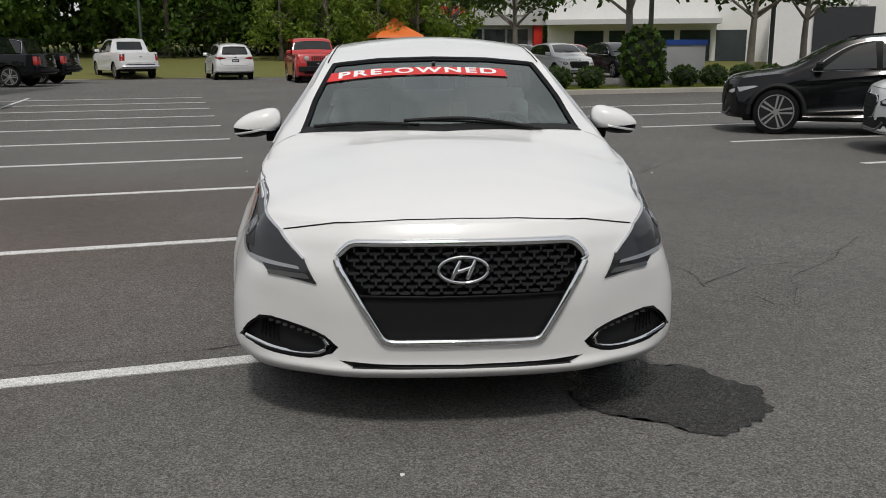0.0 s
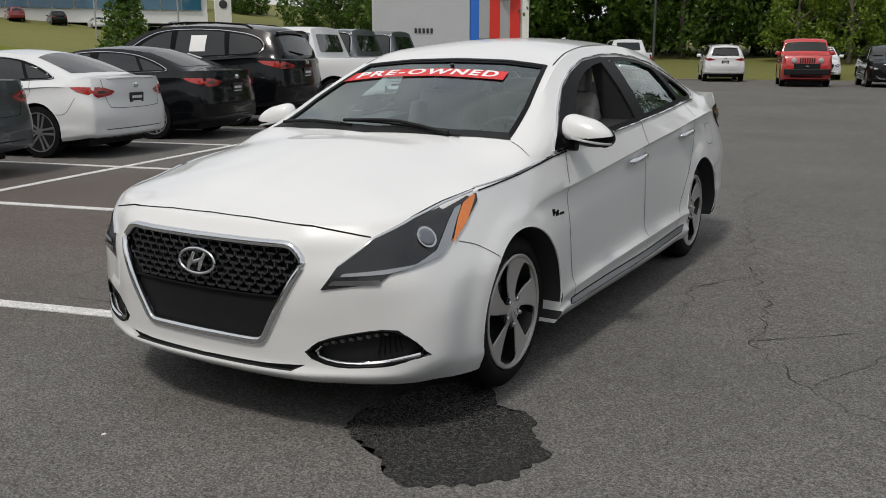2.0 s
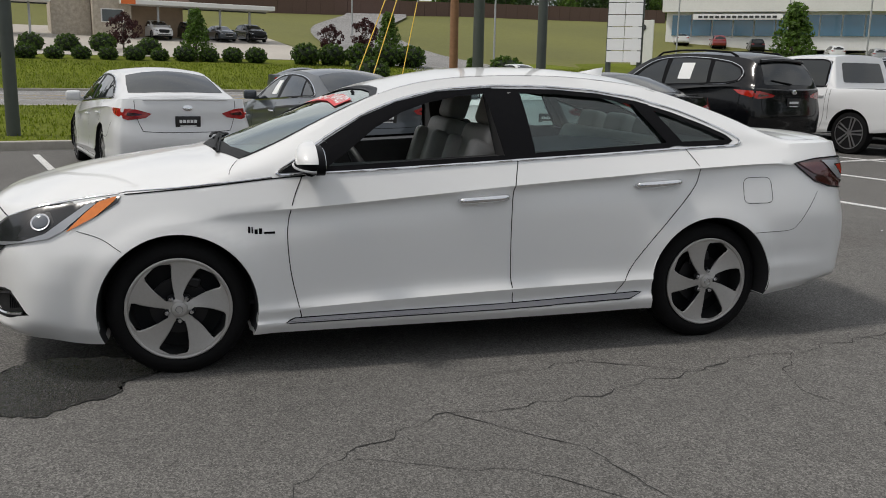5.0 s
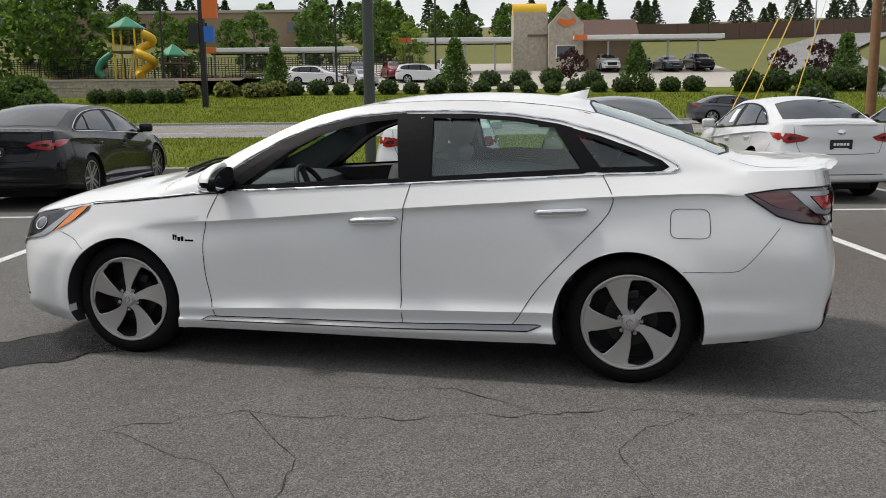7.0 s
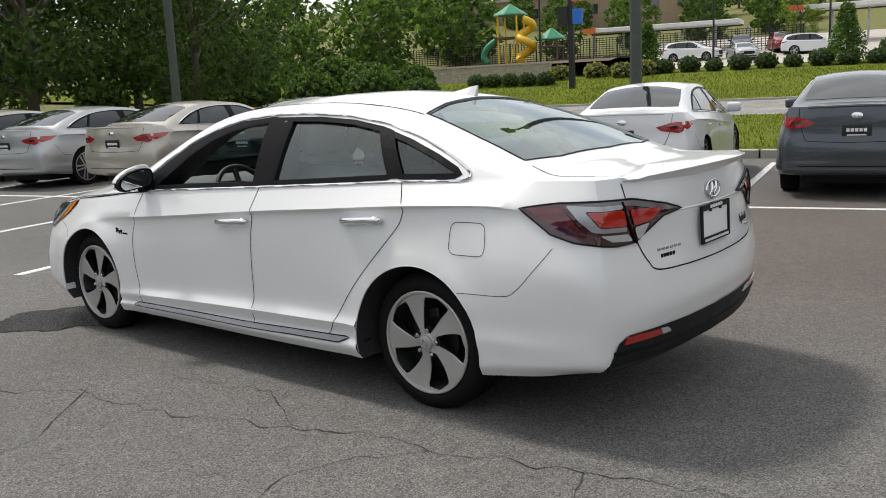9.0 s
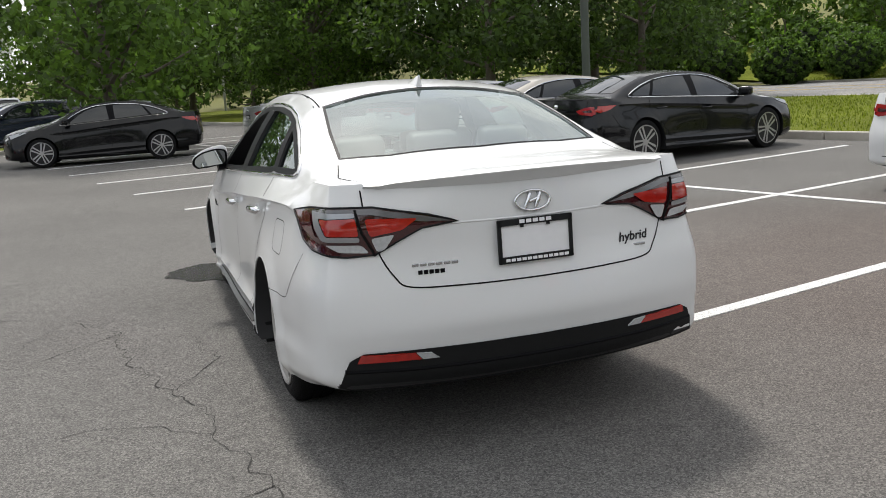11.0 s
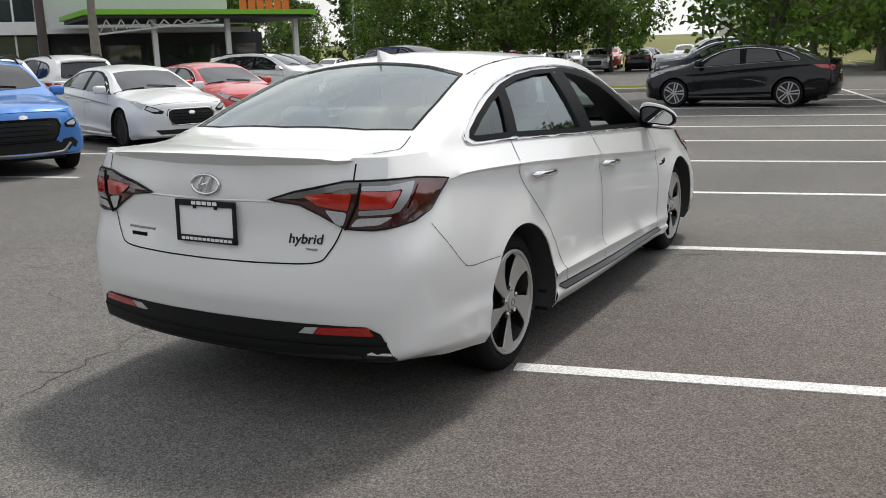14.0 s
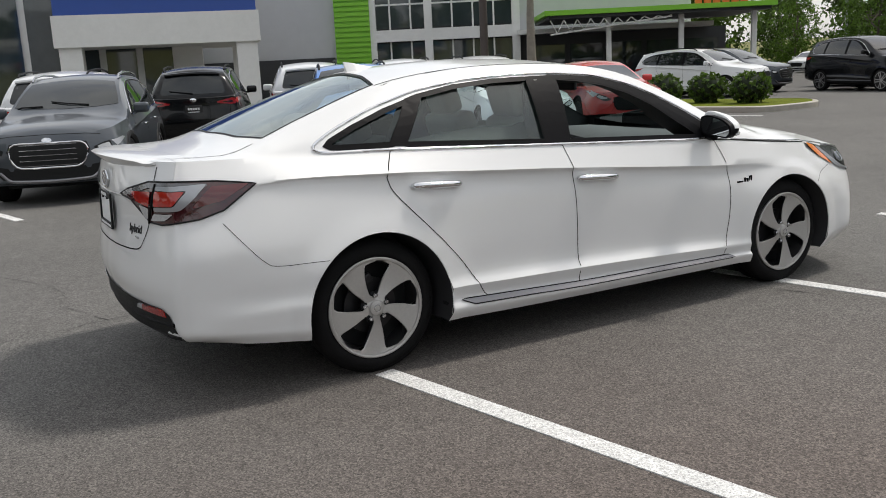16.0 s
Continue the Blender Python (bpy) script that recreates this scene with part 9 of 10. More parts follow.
def build_plants():
    rnd = random.Random(11)
    oak = tree("oak", uv_pose(-21, -27, 0.05), "large dark oak with a wide leafy crown", 3, 13, 6.0, 0.16, LEAF_DARK, 200, 70, 0.15)
    for U, V, turn, k in ((-24, -35, 80, 1.05), (-18, -39, 200, 0.95), (-27, -23.5, 30, 0.85), (-22, -47, 300, 1.1), (-31, -31, 140, 1.0), (-15, -52, 10, 0.9)):
        scaled_copy(oak, U, V, turn, k, 0.05)
    street = tree("oak", uv_pose(-9.8, -44, 0), "street tree with a dense green crown", 7, 11, 4.4, 0.17, LEAF_MID, 170, 75, 0.13)
    for U, V, turn, k in ((-3.0, -20.6, 15, 0.95), (-16.5, -36, 60, 0.95), (-7.5, -53, 100, 1.05), (5, -55, 10, 1.1), (9, -57, 60, 1.0), (11.5, -52, 220, 1.1), (16, -55, 90, 0.95), (20.5, -54, 300, 0.6), (29, -45, 160, 1.1), (34, -52, 20, 1.0), (-13, -60, 70, 1.0), (38, -46, 200, 1.1)):
        scaled_copy(street, U, V, turn, k)
    young = tree("oak", uv_pose(12.2, 56, rise(12, 56)), "young light green tree", 19, 7.5, 2.6, 0.12, LEAF_LIGHT, 90, 45, 0.13)
    for U, V, turn, k in ((9.0, 57, 60, 0.9), (15.5, 58, 190, 1.1), (6.0, 58.5, 10, 1.0), (18.5, 60, 90, 1.2), (-78, -2, 100, 0.65), (-9, -57, 60, 0.8)):
        scaled_copy(young, U, V, turn, k)
    wood = tree("oak", uv_pose(-14, 62, rise(-14, 62)), "tall dense green woodland tree", 23, 15, 5.0, 0.06, LEAF_MID, 150, 42, 0.24)
    for i in range(26):
        U = -22 + 2.1 * i + rnd.uniform(-0.8, 0.8)
        V = 64 + rnd.uniform(-3, 9) + (4 if U > 12 else 0)
        if 19 < U < 30:
            V += 14
        scaled_copy(wood, U, V, rnd.uniform(0, 360), rnd.uniform(0.8, 1.15))
    for i in range(10):
        scaled_copy(wood, -60 + 4.3 * i + rnd.uniform(-1, 1), 118 + rnd.uniform(-8, 8), rnd.uniform(0, 360), rnd.uniform(0.8, 1.2))
    # belt of woods beyond the south lots
    dark_wood = tree("oak", uv_pose(-40, -80, rise(-40, -80)), "tall dark woodland tree behind the lots", 27, 14, 5.0, 0.03, LEAF_DARK, 130, 38, 0.26)
    for i in range(34):
        U = -48 + 3.4 * i + rnd.uniform(-1, 1)
        V = -84 - rnd.uniform(0, 16) + (18 if U > 30 else 0)
        if not -14 < U < 5:
            scaled_copy(wood if i % 2 == 0 else dark_wood, U, V, rnd.uniform(0, 360), rnd.uniform(0.32, 0.60))
    for U, V, k in ((30, -50, 0.7), (35, -44, 0.6), (40, -58, 0.9), (26, -66, 0.8), (46, -50, 0.9), (50, -40, 0.8), (-30, -60, 0.9), (-36, -50, 0.9), (-26, -70, 0.8), (-18, -66, 0.6)):
        scaled_copy(dark_wood, U, V, rnd.uniform(0, 360), k)
    # island trees by the north lane
    isl = tree("oak", uv_pose(13.1, 22.9, 0.12), "island tree with a spreading crown", 31, 7.6, 3.6, 0.42, LEAF_DARK, 110, 50, 0.14, BARK_PALE)
    for U, V, turn, k in ((19.4, 25.2, 70, 1.0), (23.6, 27.6, 150, 1.0), (13.5, 34, 250, 0.95)):
        scaled_copy(isl, U, V, turn, k, 0.1)
    tree("oak", uv_pose(17.5, -18.0, 0.1), "slender lot tree with a pale forked trunk", 37, 9.5, 3.4, 0.52, LEAF_MID, 100, 40, 0.15, BARK_PALE)
    ivy = bush(uv_pose(13.3, 22.3, 0.1), "leafy shrub climbing round the trunk", 41, 0.75, 2.0, LEAF_MID, 30, 60, 0.09)
    # far conifers on the hill
    pine = tree("pine", uv_pose(-128, -18, rise(-128, -18)), "tall dark pine on the hill", 51, 13, 2.6, 0.12, LEAF_PINE, 80, 13, 0.36)
    for i in range(110):
        U = -130 - rnd.uniform(0, 26)
        V = -75 + 1.95 * i + rnd.uniform(-1.5, 1.5)
        k = rnd.uniform(0.26, 0.50)
        scaled_copy(pine, U, V, rnd.uniform(0, 360), k).matrix_basis @= Matrix.Diagonal((1.5, 1.5, 1, 1))
    hill = tree("oak", uv_pose(-112, -52, rise(-112, -52)), "round broadleaf tree on the slope", 61, 9, 4.0, 0.05, LEAF_MID, 100, 20, 0.36)
    for i in range(34):
        U = -108 - rnd.uniform(0, 26)
        V = -80 + 3.1 * i + rnd.uniform(-1.5, 1.5)
        if V > 24:
            U -= 40
        scaled_copy(hill, U, V, rnd.uniform(0, 360), rnd.uniform(0.34, 0.60))
    for U, V, k in ((-66, -36, 0.75), (-72, -41, 0.95), (-60, -42, 0.8), (-78, -33, 0.9), (-84, -38, 1.0), (-54, -36, 0.6), (-58, -50, 1.0), (-66, -52, 1.1), (-48, -43, 0.7), (-80, -24, 0.55), (-86, -18, 0.6), (-90, -12, 0.7), (-95, -6, 0.7)):
        scaled_copy(hill, U, V, rnd.uniform(0, 360), k)
    for i in range(22):
        U, V = -150 - rnd.uniform(0, 20), 60 + 5.0 * i
        scaled_copy(hill, U + 0.55 * (V - 60), V + 30, rnd.uniform(0, 360), rnd.uniform(0.8, 1.3))
    # bank of shrubs by the old trees
    shrub = bush(uv_pose(-47, -26, 0.2), "wild green shrub on the bank", 71, 1.7, 2.6, LEAF_MID, 75, 80, 0.11, "wild shrubs")
    for U, V, k in ((-45, -29.5, 1.1), (-48, -23, 0.8), (-43, -33, 1.15), (-50, -28, 1.2), (-41, -37, 1.1), (-52, -32, 1.3), (-46, -37, 1.2), (-55, -27, 0.9), (-38, -41, 1.0)):
        scaled_copy(shrub, U, V, rnd.uniform(0, 360), k)
    # clipped hedge balls along the drive-in
    ball = bush(uv_pose(-61.6, -15.2, rise(-61.6, -15.2) - 0.05), "clipped round hedge bush", 81, 0.75, 1.15, LEAF_HEDGE, 26, 46, 0.075, "hedge row")
    V = -13.4
    while V < 21.5:
        if not (-2.8 < V < -1.4):
            scaled_copy(ball, -61.6 + rnd.uniform(-0.2, 0.2), V, rnd.uniform(0, 360), rnd.uniform(0.85, 1.1))
        V += 1.75
    for U, V, k in ((-61, 23.6, 1.5), (-61, 25.8, 1.5), (-61, 28.2, 1.6), (-61, 30.4, 1.6), (-60.5, 32.4, 1.6), (-57.5, -17.6, 0.95), (-57.5, -19, 0.95), (-57.6, -20.4, 0.95), (-57.7, -21.8, 0.95), (-57.8, -23.2, 0.95), (-68, 5, 1.2), (-68, 7.5, 1.2), (-68, 10, 1.3), (-66, 13, 1.2), (-50, 24, 1.7), (-52, 36, 1.8)):
        scaled_copy(ball, U, V, rnd.uniform(0, 360), k)
    cone = tree("pine", uv_pose(-62.5, -11.4, rise(-62.5, -11.4)), "conical clipped evergreen by the drive-in", 91, 3.7, 1.05, 0.10, LEAF_MID, 80, 40, 0.10)
    for U, V, k in ((-62.5, 2.1, 1.08), (-62.5, 15.7, 1.0), (-66, 33, 1.1), (-44, 33.5, 0.55), (-47, 30, 0.6), (-38.5, 51, 1.6)):
        scaled_copy(cone, U, V, rnd.uniform(0, 360), k)
    plum = tree("oak", uv_pose(-72, 33.5, rise(-72, 33.5)), "small tree with dark purple leaves", 95, 3.2, 1.3, 0.25, LEAF_PURPLE, 60, 36, 0.10)
    scaled_copy(plum, -72, 30.0, 50, 0.8)
    scaled_copy(plum, -70, 11.8, 50, 0.9)
    # ornamental grass by the terrace
    for U, V in ((-60.5, -17.5), (-61, -14.9), (-60.2, -12.6), (-61.0, -11.2)):
        bush(uv_pose(U, V, rise(U, V)), "tuft of straw-coloured ornamental grass", int(100 - V), 0.85, 1.1, LEAF_DRY, 30, 30, 0.16, "ornamental grass", "grass_tuft")
    # planted islands in the lot
    for name, pts, bushes in (("north_island", [(7.0, 21.4), (20.5, 21.4), (21.5, 24.6), (8.2, 24.6)], [(8.2 + 1.12 * i, 22.4) for i in range(11) if i != 4]), ("south_island", [(7.3, -15.0), (13.6, -15.0), (13.6, -18.8), (7.9, -18.8), (7.0, -17.2)], [(8.6, -16.6), (10.0, -16.8), (11.4, -16.8)]),
                              ("west_island", [(-2.5, -24.6), (2.6, -24.6), (3.2, -25.6), (2.6, -26.6), (-2.5, -26.6)], [])):
        bm = bmesh.new()
        prism_pts = [uv(u, v) for u, v in rounded(pts, 0.6)]
        a = [bm.verts.new((p.x, p.y, 0.0)) for p in prism_pts]
        b = [bm.verts.new((p.x, p.y, 0.13)) for p in prism_pts]
        cpt = sum(prism_pts, Vector()) / len(prism_pts)
        c = [bm.verts.new((p.x + (cpt.x - p.x) * 0.05, p.y + (cpt.y - p.y) * 0.05, 0.15)) for p in prism_pts]
        k = len(a)
        for i in range(k):
            bm.faces.new((a[i], a[(i + 1) % k], b[(i + 1) % k], b[i]))
            bm.faces.new((b[i], b[(i + 1) % k], c[(i + 1) % k], c[i]))
        bmesh.ops.recalc_face_normals(bm, faces=bm.faces)
        island = tagged(part("island_kerb", bm, KERB), "pale concrete kerb round a planted island", "kerb", kind="structure")
        bm = bmesh.new()
        f = bm.faces.new([bm.verts.new((p.x + (cpt.x - p.x) * 0.05, p.y + (cpt.y - p.y) * 0.05, 0.146)) for p in prism_pts])
        bmesh.ops.recalc_face_normals(bm, faces=bm.faces)
        if f.normal.z < 0:
            bmesh.ops.reverse_faces(bm, faces=bm.faces)
        tagged(part("island_grass", bm, GRASS), "dry grass on a kerbed island", "grass", kind="structure")
        for i, (u, v) in enumerate(bushes):
            ob = copy_thing(ball, Matrix())
            ob.matrix_basis = uv_pose(u, v, 0.13, 40 * i) @ Matrix.Scale(0.62 if name == "north_island" else 0.72, 4)
            ob["group"] = "island bushes"


# ---------------------------------------------------------------- buildings and signs
WHITE_WALL = mat("white_stucco", (0.72, 0.72, 0.70), 0.8, var=0.04, vscale=4, bump=0.1, bscale=80, stain=0.04, stscale=0.4)
GREY_WALL = mat("light_grey_metal_wall", (0.48, 0.49, 0.50), 0.55, var=0.03, vscale=2, stain=0.04, stscale=0.3)
SILVER_PANEL = mat("silver_cladding_panel", (0.42, 0.43, 0.45), 0.4, 0.4, var=0.03, vscale=2)
BLUE_PANEL = mat("deep_blue_panel", (0.02, 0.07, 0.32), 0.35, var=0.04, vscale=2)
LIGHT_BLUE = mat("bright_blue_sign_panel", (0.03, 0.16, 0.60), 0.35, var=0.04, vscale=2)
GREEN_PANEL = mat("lime_green_louvre", (0.20, 0.50, 0.03), 0.45, var=0.05, vscale=3)
RED_PANEL = mat("red_sign_panel", (0.60, 0.03, 0.02), 0.4, var=0.04, vscale=3)
ORANGE_PANEL = mat("orange_sign_panel", (0.70, 0.16, 0.03), 0.45, var=0.05, vscale=3)
# charcoal for cladding; also paints shade in the showroom and under the diner canopies
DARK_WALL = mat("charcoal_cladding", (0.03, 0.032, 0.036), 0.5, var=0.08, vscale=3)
WINDOW = mat("building_window_glass", (0.03, 0.04, 0.045), 0.04, coat=1.0, var=0.25, vscale=0.8)
TAN_WALL = mat("tan_brick_wall", (0.30, 0.22, 0.15), 0.85, var=0.08, vscale=2, stain=0.06, stscale=0.1)
STONE = mat("pale_rubble_stone", (0.42, 0.37, 0.30), 0.9, var=0.28, vscale=3.2, bump=0.9, bscale=6)
BROWN_ROOF = mat("brown_shingle_roof", (0.12, 0.075, 0.06), 0.9, var=0.15, vscale=5, bump=0.4, bscale=20)
POLE_GREEN = mat("dark_green_grey_pole", (0.055, 0.065, 0.058), 0.6, var=0.12, vscale=4)
WOOD_POLE = mat("weathered_wooden_pole", (0.24, 0.125, 0.065), 0.85, var=0.18, vscale=6, bump=0.5, bscale=30)
YELLOW = mat("yellow_plastic", (0.72, 0.45, 0.02), 0.4, var=0.05, vscale=4)
GREEN_ROOF = mat("green_playground_plastic", (0.02, 0.20, 0.10), 0.45, var=0.05, vscale=4)
BLACK_METAL = mat("black_metal", (0.015, 0.015, 0.016), 0.5, var=0.1, vscale=10)
GALV = mat("galvanised_steel", (0.42, 0.43, 0.44), 0.45, 0.6, var=0.08, vscale=6)


def block(name, material, parent, U, V, z, du, dv, dz, label="", bevel=0.0):
    """A box in the thing's own axes, standing on z."""
    bm = bmesh.new()
    cube(bm, U, V, z + dz / 2, du, dv, dz, bevel=bevel)
    return part(name, bm, material, parent, label)


def pole(m, label, h, r0, r1, material, name="pole", arms=()):
    p = thing(name, label, "pole", m, "poles")
    bm = bmesh.new()
    tube(bm, [(0, 0, -0.3), (0, 0, h * 0.5), (0, 0, h)], [r0, (r0 + r1) / 2, r1], 14)
    part("shaft", bm, material, p, smooth=60)
    for dx in arms:
        bm = bmesh.new()
        tube(bm, [(0, 0, h - 0.3), (dx * 0.6, 0, h), (dx, 0, h + 0.02)], 0.05, 8)
        arm = part("arm", bm, material, p, smooth=60)
        bm = bmesh.new()
        cube(bm, dx * 1.25, 0, h + 0.02, 0.7, 0.32, 0.12, bevel=0.03)
        part("lamp_head", bm, material, arm, "flat lamp head")
    return p


def build_diner():
    z0 = rise(-82, 10) - 0.1
    d = thing("drive_in_diner", "stone drive-in diner with a tower, brown roof and long canopies", "building", uv_pose(-82, 10, z0))
    block("tower", STONE, d, 0, -0.6, 0, 3.2, 3.2, 5.4, "square stone tower")
    bm = bmesh.new()
    lathe(bm, [(0.75, -1.6), (0.75, 1.6)], 24, Matrix.Translation((0, -0.6, 5.6)) @ Matrix.Rotation(radians(90), 4, "X"))
    part("tower_sign", bm, YELLOW, d, "yellow half-round roof sign", smooth=40)
    bm = bmesh.new()
    prism(bm, [(1.0, 0), (4.2, 0), (4.2, 4.2), (2.6, 5.9), (1.0, 4.2)], 1.0, Matrix.Translation((1.9, 0, 0)) @ Matrix.Rotation(radians(90), 4, "Z") @ Matrix.Rotation(radians(90), 4, "X"))
    part("gable", bm, STONE, d, "stone gable wall")
    bm = bmesh.new()
    prism(bm, [(-0.9, 0.2), (0.0, -0.3), (0.9, 0.2), (0.7, 0.5), (0, 0.3), (-0.7, 0.5)], 0.1, Matrix.Translation((2.96, 2.6, 4.2)) @ Matrix.Rotation(radians(90), 4, "Z") @ Matrix.Rotation(radians(90), 4, "X"))
    part("gable_sign", bm, ORANGE_PANEL, d, "orange sign shape")
    w = block("window", WINDOW, d, 2.95, 2.6, 1.2, 0.08, 1.7, 1.0, "front window")
    block("window_frame", WHITE_WALL, w, 2.93, 2.6, 1.1, 0.06, 1.9, 1.2)
    block("body", TAN_WALL, d, -1.5, 4.5, 0, 6, 9.0, 3.2, "tan main walls")
    bm = bmesh.new()
    prism(bm, [(-3.6, 3.2), (3.2, 3.2), (1.2, 4.8), (-1.8, 4.8)], 10.5, Matrix.Translation((-1.4, 9.6, 0)) @ Matrix.Rotation(radians(90), 4, "X"))
    part("roof", bm, BROWN_ROOF, d, "brown hipped roof")
    for v0, v1, zz in ((-13.0, -2.4, 2.6), (3.2, 17.0, 2.7), (-31, -17, 1.9)):
        c = block("canopy", WHITE_WALL, d, 2.4, (v0 + v1) / 2, zz, 3.2, v1 - v0, 0.40, "long pale canopy", 0.05)
        block("canopy_cap", ORANGE_PANEL, c, 3.96, v0 + 0.6, zz - 0.02, 0.12, 1.2, 0.46)
        for k in range(int((v1 - v0) // 2.8) + 1):
            block("canopy_post", GALV, c, 2.4, v0 + 0.6 + 2.8 * k, -0.6, 0.18, 0.18, zz + 0.6)
        # added dark strip that stands in for the shade below the canopy
        block("canopy_shade", DARK_WALL, c, 1.2, (v0 + v1) / 2, zz - 0.12, 0.10, v1 - v0, 0.12)


def build_playground():
    z0 = 3.3
    p = thing("playground", "playground tower with green roofs and a yellow spiral slide", "playground", uv_pose(-70, -23.5, z0))
    for (u, v, h, r) in ((0, -1.6, 5.0, 1.25), (0.5, 2.3, 2.7, 1.05)):
        bm = bmesh.new()
        lathe(bm, [(r * 1.25, h - 0.9), (r * 1.2, h - 0.8), (r * 0.15, h), (0.001, h + 0.1)], 6, Matrix.Translation((u, v, 0)))
        part("roof", bm, GREEN_ROOF, p, "green peaked roof")
        for du in (-r * 0.7, r * 0.7):
            for dv in (-r * 0.7, r * 0.7):
                bm = bmesh.new()
                tube(bm, [(u + du, v + dv, -1.2), (u + du, v + dv, h - 0.8)], 0.08, 8)
                part("post", bm, YELLOW if v < 0 else BROWN_ROOF, p)
        block("deck", BROWN_ROOF, p, u, v, h * 0.42, r * 1.7, r * 1.7, 0.15)
    bm = bmesh.new()
    pts = [Vector((1.1 + 0.62 * math.cos(a), 0.2 + 0.62 * math.sin(a), 3.6 - 3.4 * a / 12.0)) for a in [0.5 * i for i in range(25)]]
    tube(bm, pts, 0.34, 10)
    part("spiral_slide", bm, YELLOW, p, "yellow spiral slide", smooth=60)
    bm = bmesh.new()
    tube(bm, smooth_path([(0.5, -2.9, 2.0), (0.8, -3.6, 1.4), (0.9, -3.9, 0.6), (0.9, -3.5, 0.1)], 14), 0.26, 10)
    part("tube_slide", bm, GREEN_ROOF, p, "green curved slide", smooth=60)
    bm = bmesh.new()
    tube(bm, [(1.2, -1.2, 0), (0.7, -0.9, 2.6)], 0.07, 6)
    part("climber", bm, YELLOW, p, "yellow climbing pole")
    # terrace with stone wall
    t = thing("retaining_wall", "pale rubble stone retaining wall below the playground", "wall", uv_pose(-61.8, -25.2, 0), kind="structure")
    rnd = random.Random(4)
    k = 0
    for row in range(6):
        v = -6.4
        while v < 6.3:
            w = rnd.uniform(0.4, 0.9)
            bm = bmesh.new()
            cube(bm, 0, v + w / 2, 1.45 + 0.245 * row + 0.12, 0.5 + rnd.uniform(-0.03, 0.03), w - 0.02, 0.23, bevel=0.02)
            part("stone", bm, STONE, t)
            v += w
    block("cap", CONCRETE, t, 0, 0, 2.92, 0.6, 12.9, 0.1)
    block("backing", CONCRETE, t, -0.1, 0, 0.6, 0.4, 12.7, 2.3)
    bm = bmesh.new()
    rows = [[bm.verts.new(uv(u, v, z)) for v in (-34, -30, -18.9, -14)] for u, z in ((-61.9, 2.9), (-64, 3.15), (-78, 3.3))]
    grid_faces(bm, rows)
    bmesh.ops.recalc_face_normals(bm, faces=bm.faces)
    tagged(part("terrace", bm, MULCH), "mulched terrace behind the stone wall", "terrace", kind="structure")
    f = thing("fence", "black mesh fence along the terrace", "fence", uv_pose(-76, -24, 3.0))
    for i in range(15):
        block("post", BLACK_METAL, f, 0, -14 + 2.6 * i, 0, 0.08, 0.08, 2.3)
    for i in range(12):
        block("rail", BLACK_METAL, f, 0, 4, 0.1 + 0.19 * i, 0.03, 36.5, 0.05)
    bm = bmesh.new()
    for i in range(120):
        cube(bm, 0, -14 + 0.304 * i, 1.15, 0.02, 0.05, 2.1)
    tagged(part("mesh_wire", bm, BLACK_METAL, f), "black fence mesh", kind="stuff")


